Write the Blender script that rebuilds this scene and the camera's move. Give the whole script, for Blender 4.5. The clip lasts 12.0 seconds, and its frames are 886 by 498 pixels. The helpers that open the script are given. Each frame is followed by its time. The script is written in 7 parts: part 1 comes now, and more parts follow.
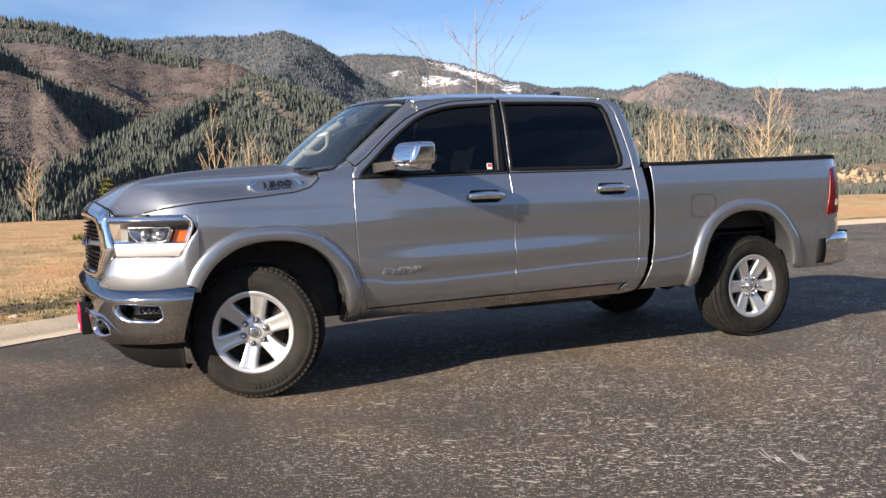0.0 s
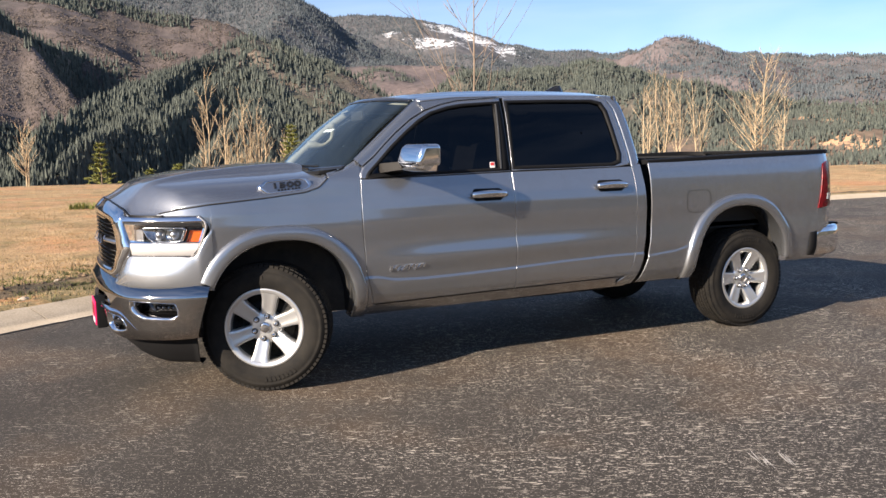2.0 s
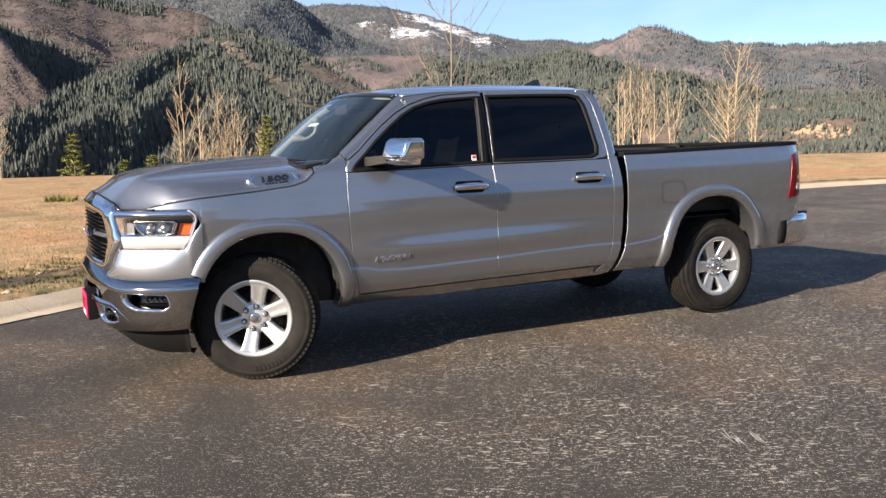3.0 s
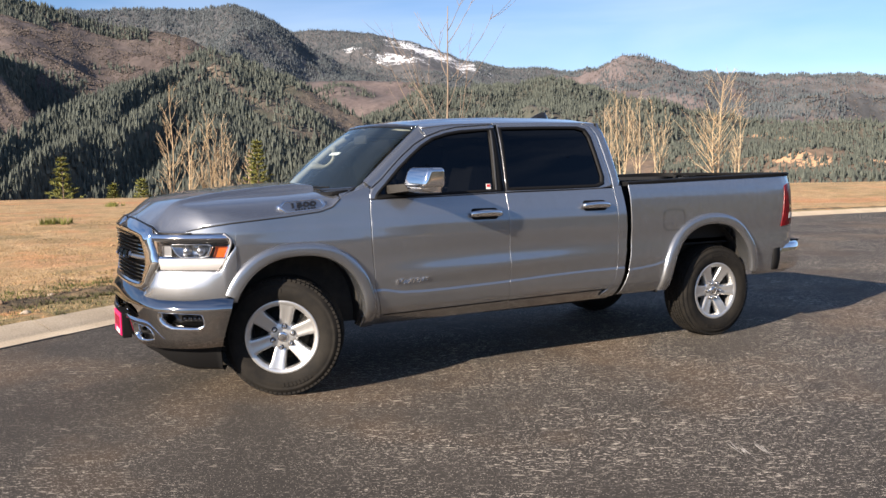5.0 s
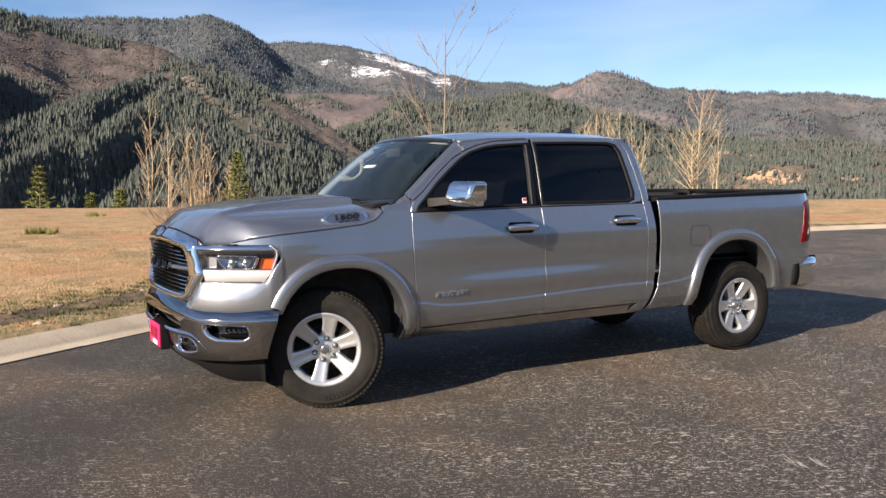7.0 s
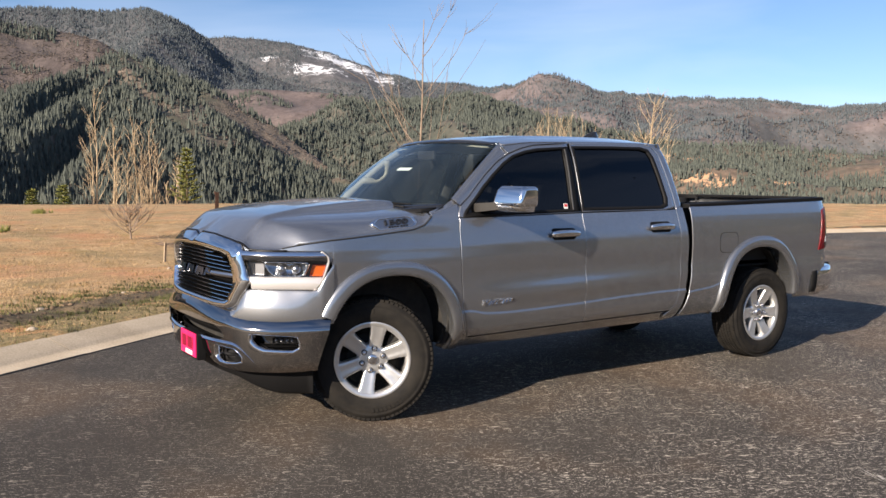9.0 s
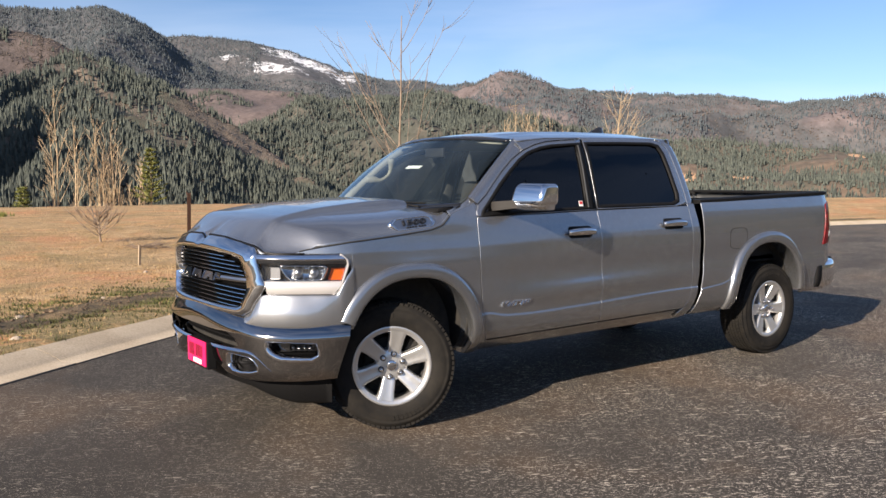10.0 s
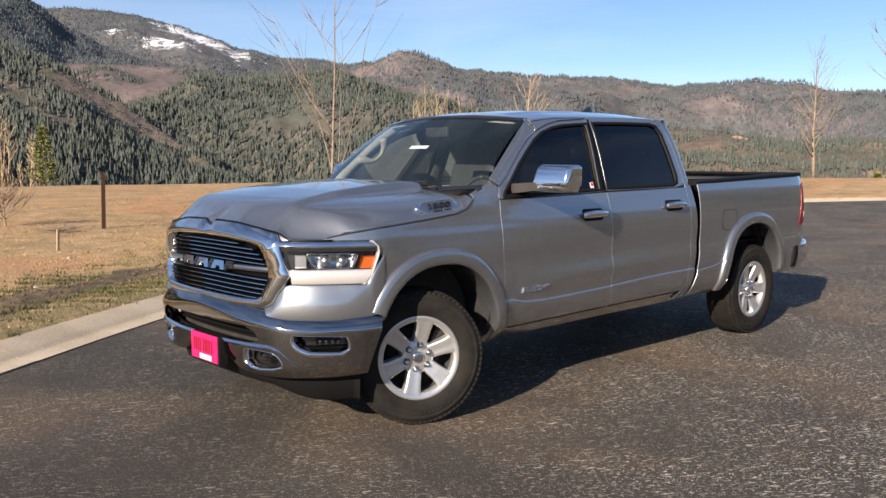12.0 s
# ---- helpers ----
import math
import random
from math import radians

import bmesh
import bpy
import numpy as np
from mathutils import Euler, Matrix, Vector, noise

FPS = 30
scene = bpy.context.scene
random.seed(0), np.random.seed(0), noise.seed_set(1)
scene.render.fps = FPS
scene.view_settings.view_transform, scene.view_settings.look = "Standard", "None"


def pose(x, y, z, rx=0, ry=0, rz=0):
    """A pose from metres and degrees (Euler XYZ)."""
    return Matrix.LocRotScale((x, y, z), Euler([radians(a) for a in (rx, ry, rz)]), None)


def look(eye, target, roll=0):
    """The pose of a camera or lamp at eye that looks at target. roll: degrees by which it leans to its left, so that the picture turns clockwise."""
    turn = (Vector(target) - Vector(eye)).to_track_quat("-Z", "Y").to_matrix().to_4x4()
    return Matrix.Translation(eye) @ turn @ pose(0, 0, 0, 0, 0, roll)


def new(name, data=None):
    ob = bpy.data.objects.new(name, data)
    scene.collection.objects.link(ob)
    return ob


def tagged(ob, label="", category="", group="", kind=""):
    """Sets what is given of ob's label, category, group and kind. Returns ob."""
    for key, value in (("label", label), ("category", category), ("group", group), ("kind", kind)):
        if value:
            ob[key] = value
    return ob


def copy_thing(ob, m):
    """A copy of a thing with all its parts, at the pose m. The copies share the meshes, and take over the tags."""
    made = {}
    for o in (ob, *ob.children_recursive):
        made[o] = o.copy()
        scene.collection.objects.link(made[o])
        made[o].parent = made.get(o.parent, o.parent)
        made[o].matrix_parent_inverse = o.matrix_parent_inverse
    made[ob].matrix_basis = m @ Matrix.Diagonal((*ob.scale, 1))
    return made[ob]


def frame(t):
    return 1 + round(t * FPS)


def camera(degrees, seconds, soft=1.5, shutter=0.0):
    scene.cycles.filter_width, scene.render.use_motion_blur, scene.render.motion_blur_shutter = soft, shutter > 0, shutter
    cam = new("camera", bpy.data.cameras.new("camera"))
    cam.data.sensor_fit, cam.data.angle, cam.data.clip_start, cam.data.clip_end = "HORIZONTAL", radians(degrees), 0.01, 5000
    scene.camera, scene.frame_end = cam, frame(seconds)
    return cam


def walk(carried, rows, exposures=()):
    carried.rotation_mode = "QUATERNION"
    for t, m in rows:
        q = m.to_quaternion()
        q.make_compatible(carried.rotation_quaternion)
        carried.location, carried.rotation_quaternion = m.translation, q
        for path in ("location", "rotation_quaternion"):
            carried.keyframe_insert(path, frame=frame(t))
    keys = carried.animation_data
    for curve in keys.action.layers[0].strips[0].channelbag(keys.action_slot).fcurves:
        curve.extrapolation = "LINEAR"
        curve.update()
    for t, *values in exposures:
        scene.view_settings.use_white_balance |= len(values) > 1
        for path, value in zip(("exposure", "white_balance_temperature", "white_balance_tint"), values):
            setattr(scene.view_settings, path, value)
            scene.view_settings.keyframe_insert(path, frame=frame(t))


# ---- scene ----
cam = camera(54.7, 12.0)
PATH = [
    (0, (-1.071, -5.953, 1.195), (-0.231, -4.143, 1.06), -1.5),
    (0.5, (-1.075, -5.956, 1.271), (-0.236, -4.149, 1.101), -1.5),
    (1, (-1.089, -5.974, 1.34), (-0.252, -4.168, 1.147), -1.4),
    (1.5, (-1.128, -6.01, 1.401), (-0.287, -4.208, 1.195), -1.1),
    (2, (-1.198, -6.067, 1.429), (-0.348, -4.27, 1.209), -1.1),
    (2.5, (-1.272, -6.133, 1.445), (-0.397, -4.35, 1.204), -1.2),
    (3, (-1.312, -6.188, 1.454), (-0.414, -4.418, 1.21), -1.3),
    (3.5, (-1.376, -6.271, 1.46), (-0.468, -4.502, 1.243), -1.3),
    (5.5, (-1.774, -6.369, 1.49), (-0.826, -4.617, 1.308), -0.6),
    (6, (-1.892, -6.312, 1.493), (-0.922, -4.572, 1.315), -0.5),
    (6.5, (-2.007, -6.261, 1.495), (-1.02, -4.529, 1.328), -0.3),
    (7, (-2.073, -6.156, 1.49), (-1.083, -4.425, 1.334), -0.2),
    (7.5, (-2.175, -6.014, 1.499), (-1.179, -4.287, 1.346), -0.0),
    (7.7, (-2.22, -5.948, 1.499), (-1.215, -4.226, 1.344), 0.1),
    (9.3, (-2.646, -5.515, 1.522), (-1.517, -3.871, 1.368), 0.3),
    (9.5, (-2.679, -5.431, 1.521), (-1.536, -3.797, 1.368), 0.1),
    (10, (-2.756, -5.262, 1.52), (-1.582, -3.651, 1.359), -0.1),
    (10.5, (-2.895, -5.102, 1.53), (-1.674, -3.527, 1.359), -0.1),
    (11, (-3.032, -4.932, 1.54), (-1.762, -3.398, 1.354), 0.0),
    (11.5, (-3.11, -4.775, 1.529), (-1.798, -3.28, 1.323), 0.1),
    (12, (-3.168, -4.573, 1.525), (-1.816, -3.114, 1.318), -0.0),
]
walk(cam, [(t, look(eye, target, roll)) for t, eye, target, roll in PATH],
     exposures=[(0, 1.17, 6300, 12), (3.5, 1.14, 6300, 12), (7, 0.99, 6300, 12), (12, 0.86, 6300, 12)])

# ---- world, sun, exposure ----
SUN_TO = Vector((0.95, 0.31, 0.0)).normalized()      # the way in which the shadows fall
SUN_ELEV = radians(23.2)
sun_pos = Vector((-SUN_TO.x * math.cos(SUN_ELEV), -SUN_TO.y * math.cos(SUN_ELEV), math.sin(SUN_ELEV)))
world = bpy.data.worlds.new("world")
scene.world = world
world.use_nodes = True
wn = world.node_tree.nodes
sky = wn.new("ShaderNodeTexSky")
sky.sky_type = "NISHITA"
sky.sun_disc = False
sky.sun_elevation = SUN_ELEV
sky.sun_rotation = math.atan2(sun_pos.x, sun_pos.y)
sky.altitude = 1200
sky.dust_density = 0.1
sky.ozone_density = 2.6
wn["Background"].inputs["Strength"].default_value = 0.065
tint = wn.new("ShaderNodeMix")
tint.data_type, tint.blend_type = "RGBA", "MULTIPLY"
tint.inputs[0].default_value = 1.0
tint.inputs[7].default_value = (0.965, 1.005, 1.085, 1)
world.node_tree.links.new(sky.outputs["Color"], tint.inputs[6])
# thin streaks of high cloud
way = wn.new("ShaderNodeTexCoord")
lay = wn.new("ShaderNodeMapping")
lay.inputs["Scale"].default_value = (1.2, 1.2, 6.0)
lay.inputs["Rotation"].default_value = (0.12, 0.16, 0.6)
wisp = wn.new("ShaderNodeTexNoise")
wisp.inputs["Scale"].default_value = 1.7
wisp.inputs["Detail"].default_value = 5.0
wisp.inputs["Distortion"].default_value = 0.5
thin = wn.new("ShaderNodeValToRGB")
thin.color_ramp.elements[0].position, thin.color_ramp.elements[0].color = 0.42, (0, 0, 0, 1)
thin.color_ramp.elements[1].position, thin.color_ramp.elements[1].color = 0.72, (0.2, 0.2, 0.2, 1)
veil = wn.new("ShaderNodeMix")
veil.data_type = "RGBA"
veil.inputs[7].default_value = (10.5, 10.6, 10.9, 1)
for a, b in ((way.outputs["Generated"], lay.inputs["Vector"]), (lay.outputs["Vector"], wisp.inputs["Vector"]), (wisp.outputs["Fac"], thin.inputs["Fac"]), (thin.outputs["Color"], veil.inputs[0]), (tint.outputs[2], veil.inputs[6]), (veil.outputs[2], wn["Background"].inputs["Color"])):
    world.node_tree.links.new(a, b)
sun_data = bpy.data.lights.new("sun", "SUN")
sun_data.energy = 5.2
sun_data.angle = radians(0.55)
sun_data.color = (1.0, 0.85, 0.67)
sun = new("sun", sun_data)
sun.matrix_world = look(sun_pos * 100, (0, 0, 0))

# ---- materials ----
def mat(name, color=(0.5, 0.5, 0.5), rough=0.6, metal=0.0, coat=0.0, spec=0.5):
    m = bpy.data.materials.new(name)
    m.use_nodes = True
    b = m.node_tree.nodes["Principled BSDF"]
    b.inputs["Base Color"].default_value = (*color, 1)
    b.inputs["Roughness"].default_value = rough
    b.inputs["Metallic"].default_value = metal
    b.inputs["Coat Weight"].default_value = coat
    b.inputs["Coat Roughness"].default_value = 0.04
    b.inputs["Specular IOR Level"].default_value = spec
    return m


def nd(m, kind, **sets):
    n = m.node_tree.nodes.new(kind)
    for k, v in sets.items():
        n.inputs[k.replace("_", " ")].default_value = v
    return n


def ln(m, a, b):
    m.node_tree.links.new(a, b)


def coords(m, scale=(1, 1, 1), turn=0.0, kind="Object"):
    tc = nd(m, "ShaderNodeTexCoord")
    mp = nd(m, "ShaderNodeMapping", Scale=scale, Rotation=(0, 0, radians(turn)))
    if turn:
        sp = nd(m, "ShaderNodeMapping", Rotation=(0, 0, radians(turn)))
        mp.inputs["Rotation"].default_value = (0, 0, 0)
        ln(m, tc.outputs[kind], sp.inputs["Vector"])
        ln(m, sp.outputs["Vector"], mp.inputs["Vector"])
    else:
        ln(m, tc.outputs[kind], mp.inputs["Vector"])
    return mp.outputs["Vector"]


def noise_tex(m, vec, scale, detail=6.0, rough=0.6, dist=0.0):
    n = nd(m, "ShaderNodeTexNoise", Scale=scale, Detail=detail, Roughness=rough, Distortion=dist)
    ln(m, vec, n.inputs["Vector"])
    return n.outputs["Fac"]


def ramp(m, fac, *stops):
    r = nd(m, "ShaderNodeValToRGB")
    el = r.color_ramp.elements
    while len(el) < len(stops):
        el.new(0.5)
    for e, (p, c) in zip(el, stops):
        e.position = p
        e.color = (*c, 1) if len(c) == 3 else c
    ln(m, fac, r.inputs["Fac"])
    return r.outputs["Color"]


def grey(v):
    return (v, v, v)


def mix(m, fac, a, b, mode="MIX"):
    n = m.node_tree.nodes.new("ShaderNodeMix")
    n.data_type = "RGBA"
    n.blend_type = mode
    for val, sock in ((fac, n.inputs[0]), (a, n.inputs[6]), (b, n.inputs[7])):
        if isinstance(val, bpy.types.NodeSocket):
            ln(m, val, sock)
        else:
            sock.default_value = val if isinstance(val, float) else (*val, 1)
    return n.outputs[2]


def _scaled(m, val, k):
    n = m.node_tree.nodes.new("ShaderNodeMath")
    n.operation = "MULTIPLY"
    n.inputs[1].default_value = k
    ln(m, val, n.inputs[0])
    return n.outputs[0]


def bump(m, height, strength=0.3, dist=0.01):
    n = nd(m, "ShaderNodeBump", Strength=strength, Distance=dist)
    ln(m, height, n.inputs["Height"])
    ln(m, n.outputs["Normal"], m.node_tree.nodes["Principled BSDF"].inputs["Normal"])


def base(m, col):
    ln(m, col, m.node_tree.nodes["Principled BSDF"].inputs["Base Color"])


def roughness(m, val):
    ln(m, val, m.node_tree.nodes["Principled BSDF"].inputs["Roughness"])


# car paint: silver metallic flakes, a tight and a broad lobe, under a clear coat with a thin film of dust
PAINT = mat("silver_paint", (0.3, 0.31, 0.325), 0.3, 0.9, 1.0)
v = coords(PAINT)
flake = noise_tex(PAINT, v, 900, 1)
dust = noise_tex(PAINT, v, 5, 5)
tone = mix(PAINT, ramp(PAINT, dust, (0.45, grey(0.0)), (0.8, grey(0.25))), ramp(PAINT, flake, (0.3, (0.29, 0.3, 0.318)), (0.7, (0.398, 0.412, 0.434))), (0.29, 0.29, 0.29))
broad = nd(PAINT, "ShaderNodeBsdfPrincipled", Metallic=0.9, Coat_Weight=1.0, Coat_Roughness=0.04, Coat_IOR=1.8)
ln(PAINT, tone, broad.inputs["Base Color"])
ln(PAINT, ramp(PAINT, dust, (0.3, grey(0.5)), (0.8, grey(0.56))), broad.inputs["Roughness"])
base(PAINT, tone)
roughness(PAINT, ramp(PAINT, dust, (0.3, grey(0.22)), (0.8, grey(0.27))))
tight = PAINT.node_tree.nodes["Principled BSDF"]
tight.inputs["Coat IOR"].default_value = 1.8
lobes = nd(PAINT, "ShaderNodeMixShader", Fac=0.27)
ln(PAINT, tight.outputs[0], lobes.inputs[1])
ln(PAINT, broad.outputs[0], lobes.inputs[2])
ln(PAINT, lobes.outputs[0], PAINT.node_tree.nodes["Material Output"].inputs["Surface"])

CHROME = mat("chrome", (0.78, 0.78, 0.79), 0.06, 1.0)
v = coords(CHROME)
roughness(CHROME, ramp(CHROME, noise_tex(CHROME, v, 9, 6), (0.35, grey(0.06)), (0.8, grey(0.12))))
BUMPER_CHROME = mat("hazed_chrome", (0.37, 0.355, 0.345), 0.08, 1.0)
v = coords(BUMPER_CHROME)
roughness(BUMPER_CHROME, ramp(BUMPER_CHROME, noise_tex(BUMPER_CHROME, v, 7, 6), (0.35, grey(0.065)), (0.8, grey(0.085))))
DARK_CHROME = mat("smoked_chrome", (0.5, 0.5, 0.51), 0.32, 1.0)
ALLOY = mat("machined_alloy", (0.68, 0.68, 0.67), 0.38, 0.8, 0.3)
v = coords(ALLOY)
roughness(ALLOY, ramp(ALLOY, noise_tex(ALLOY, v, 30, 5), (0.3, grey(0.3)), (0.8, grey(0.42))))
ALLOY_GREY = mat("grey_alloy_pocket", (0.12, 0.12, 0.12), 0.5, 0.6)
BLACK_TRIM = mat("black_plastic_trim", (0.009, 0.009, 0.0095), 0.6, spec=0.14)
v = coords(BLACK_TRIM)
bump(BLACK_TRIM, noise_tex(BLACK_TRIM, v, 700, 2), 0.15, 0.001)
# black plastic in a warmer, lighter tone: sun on the mirror arm as colour
ARM_GREY = mat("sun_greyed_plastic", (0.022, 0.02, 0.018), 0.5, spec=0.3)
v = coords(ARM_GREY)
bump(ARM_GREY, noise_tex(ARM_GREY, v, 500, 2), 0.15, 0.001)
GRILLE_BLACK = mat("grille_black", (0.004, 0.004, 0.0045), 0.35, spec=0.25)
GLOSS_BLACK = mat("gloss_black", (0.012, 0.012, 0.013), 0.12, 0.0, 0.6)
UNDER = mat("dusty_underbody", (0.016, 0.015, 0.014), 0.85)
v = coords(UNDER)
base(UNDER, ramp(UNDER, noise_tex(UNDER, v, 12, 5), (0.3, (0.01, 0.01, 0.01)), (0.8, (0.04, 0.036, 0.03))))
LINER = mat("bed_liner", (0.02, 0.02, 0.02), 0.75)
v = coords(LINER)
bump(LINER, noise_tex(LINER, v, 260, 3), 0.5, 0.003)
RUBBER = mat("tyre_rubber", (0.03, 0.028, 0.026), 0.8, spec=0.25)
v = coords(RUBBER)
base(RUBBER, ramp(RUBBER, noise_tex(RUBBER, v, 14, 6), (0.3, (0.009, 0.0085, 0.008)), (0.75, (0.023, 0.02, 0.016))))
bump(RUBBER, noise_tex(RUBBER, v, 220, 3), 0.2, 0.001)
SEAT = mat("beige_trim", (0.42, 0.36, 0.26), 0.55)
v = coords(SEAT)
base(SEAT, ramp(SEAT, noise_tex(SEAT, v, 25, 5), (0.3, (0.24, 0.225, 0.18)), (0.8, (0.32, 0.3, 0.24))))
LEATHER = mat("dark_leather", (0.03, 0.029, 0.028), 0.5)
v = coords(LEATHER)
base(LEATHER, ramp(LEATHER, noise_tex(LEATHER, v, 25, 5), (0.3, (0.024, 0.023, 0.022)), (0.8, (0.045, 0.043, 0.04))))
DASH = mat("dark_dashboard_vinyl", (0.02, 0.02, 0.021), 0.6)
v = coords(DASH)
bump(DASH, noise_tex(DASH, v, 500, 2), 0.2, 0.001)
WHITE_PAPER = mat("white_paper", (0.75, 0.76, 0.74), 0.8)
STICKER_RED = mat("red_sticker", (0.55, 0.03, 0.03), 0.5)
AMBER = mat("amber_reflector", (0.6, 0.12, 0.012), 0.18, 0.0, 1.0)
v = coords(AMBER, (1, 1, 1))
bump(AMBER, noise_tex(AMBER, v, 130, 0), 0.4, 0.003)
RED_LENS = mat("red_tail_lens", (0.33, 0.012, 0.012), 0.22, 0.0, 0.0, 0.2)
v = coords(RED_LENS)
base(RED_LENS, ramp(RED_LENS, noise_tex(RED_LENS, v, 18, 2), (0.4, (0.12, 0.003, 0.006)), (0.7, (0.27, 0.006, 0.011))))
LAMP_DARK = mat("lamp_housing", (0.025, 0.025, 0.027), 0.25)
LAMP_BRIGHT = mat("lamp_reflector", (0.5, 0.51, 0.52), 0.16, 1.0)
LAMP_WHITE = mat("pale_light_guide", (0.6, 0.58, 0.565), 0.22, 0.3, 1.0)
PLATE_DARK = mat("dark_lettering", (0.22, 0.006, 0.03), 0.5)
PLATE_PINK = mat("pink_plate", (0.83, 0.012, 0.13), 0.4)
v = coords(PLATE_PINK)
base(PLATE_PINK, ramp(PLATE_PINK, noise_tex(PLATE_PINK, v, 20, 4), (0.3, (0.74, 0.01, 0.11)), (0.8, (0.88, 0.02, 0.16))))


def glass(name, tint, gloss=(0.9, 0.92, 0.95), ior=1.5):
    m = bpy.data.materials.new(name)
    m.use_nodes = True
    nt = m.node_tree
    nt.nodes.remove(nt.nodes["Principled BSDF"])
    tr, gl = nd(m, "ShaderNodeBsdfTransparent"), nd(m, "ShaderNodeBsdfGlossy", Roughness=0.015)
    tr.inputs["Color"].default_value = (*tint, 1)
    gl.inputs["Color"].default_value = (*gloss, 1)
    fr = nd(m, "ShaderNodeFresnel", IOR=ior)
    mx = nd(m, "ShaderNodeMixShader")
    ln(m, fr.outputs[0], mx.inputs[0])
    ln(m, tr.outputs[0], mx.inputs[1])
    ln(m, gl.outputs[0], mx.inputs[2])
    ln(m, mx.outputs[0], nt.nodes["Material Output"].inputs["Surface"])
    return m


WINDSHIELD = glass("windshield_glass", (0.68, 0.79, 0.81), (0.86, 0.97, 1.0), 1.65)
TINTED = glass("tinted_glass", (0.05, 0.056, 0.064))
PRIVACY = glass("privacy_glass", (0.02, 0.022, 0.026))
# thin teal diffuse layer, put in for the sky's hazy sheen on the screen
sheen_mix, film = nd(WINDSHIELD, "ShaderNodeMixShader", Fac=0.017), nd(WINDSHIELD, "ShaderNodeBsdfDiffuse")
film.inputs["Color"].default_value = (0.4, 0.53, 0.57, 1)
screen_out = WINDSHIELD.node_tree.nodes["Material Output"].inputs["Surface"]
ln(WINDSHIELD, screen_out.links[0].from_socket, sheen_mix.inputs[1])
ln(WINDSHIELD, film.outputs[0], sheen_mix.inputs[2])
ln(WINDSHIELD, sheen_mix.outputs[0], screen_out)
LENS = glass("clear_lens", (0.92, 0.93, 0.94))

# asphalt: dark, worn, with pale aggregate and scuffs along the road
ASPHALT = mat("worn_asphalt", (0.05, 0.05, 0.05), 0.85, spec=0.35)
v = coords(ASPHALT)
big = noise_tex(ASPHALT, v, 0.35, 5, 0.6)
mid = noise_tex(ASPHALT, v, 0.9, 6, 0.7)
grain = noise_tex(ASPHALT, v, 130, 3, 0.7)
streak = noise_tex(ASPHALT, coords(ASPHALT, (9, 34, 1), 27), 1.0, 5, 0.72, 0.15)
streak2 = noise_tex(ASPHALT, coords(ASPHALT, (34, 80, 1), 38), 1.0, 4, 0.7, 0.15)
vor = nd(ASPHALT, "ShaderNodeTexVoronoi", Scale=95.0)
ln(ASPHALT, v, vor.inputs["Vector"])
stone = ramp(ASPHALT, vor.outputs["Distance"], (0.1, grey(1.0)), (0.3, grey(0.0)))
stone_on = ramp(ASPHALT, vor.outputs["Color"], (0.54, grey(0.0)), (0.64, grey(1.0)))
c = ramp(ASPHALT, big, (0.3, (0.027, 0.0235, 0.0195)), (0.7, (0.06, 0.051, 0.042)))
c = mix(ASPHALT, 0.8, c, ramp(ASPHALT, grain, (0.3, grey(0.2)), (0.7, grey(0.85))), "OVERLAY")
away = nd(ASPHALT, "ShaderNodeVectorMath")
away.operation = "DOT_PRODUCT"
away.inputs[1].default_value = (0.585, -0.811, 0.0)        # metres from the near kerb, across the road
ln(ASPHALT, v, away.inputs[0])
lane = ramp(ASPHALT, mix(ASPHALT, 0.25, _scaled(ASPHALT, away.outputs["Value"], 0.1), noise_tex(ASPHALT, v, 0.8, 5, 0.65)), (0.13, grey(0.45)), (0.3, grey(1.0)))
worn = mix(ASPHALT, 1.0, ramp(ASPHALT, mid, (0.38, grey(0.12)), (0.56, grey(1.0))), lane, "MULTIPLY")
scuff = mix(ASPHALT, 1.0, ramp(ASPHALT, streak, (0.588, grey(0.0)), (0.63, grey(1.0))), worn, "MULTIPLY")
scuff2 = mix(ASPHALT, 1.0, ramp(ASPHALT, streak2, (0.584, grey(0.0)), (0.618, grey(1.0))), worn, "MULTIPLY")
c = mix(ASPHALT, ramp(ASPHALT, noise_tex(ASPHALT, v, 0.5, 4, 0.6), (0.5, grey(0.0)), (0.66, grey(0.7))), c, (0.11, 0.073, 0.044))
c = mix(ASPHALT, scuff, c, (0.6, 0.53, 0.43))
c = mix(ASPHALT, scuff2, c, (0.72, 0.64, 0.53))
c = mix(ASPHALT, mix(ASPHALT, 1.0, mix(ASPHALT, 1.0, stone, stone_on, "MULTIPLY"), lane, "MULTIPLY"), c, (0.75, 0.67, 0.55))
base(ASPHALT, c)
bump(ASPHALT, mix(ASPHALT, 0.4, grain, vor.outputs["Distance"]), 0.5, 0.006)

CONCRETE = mat("kerb_concrete", (0.4, 0.36, 0.3), 0.9)
v = coords(CONCRETE, kind="Generated")
tcg = nd(CONCRETE, "ShaderNodeNewGeometry")
n1 = noise_tex(CONCRETE, tcg.outputs["Position"], 1.6, 8, 0.65)
n2 = noise_tex(CONCRETE, tcg.outputs["Position"], 60, 5, 0.7)
c = ramp(CONCRETE, n1, (0.3, (0.43, 0.345, 0.24)), (0.55, (0.545, 0.45, 0.325)), (0.8, (0.63, 0.535, 0.405)))
c = mix(CONCRETE, 0.4, c, ramp(CONCRETE, n2, (0.3, grey(0.2)), (0.7, grey(0.8))), "OVERLAY")
base(CONCRETE, c)
bump(CONCRETE, n2, 0.3, 0.004)

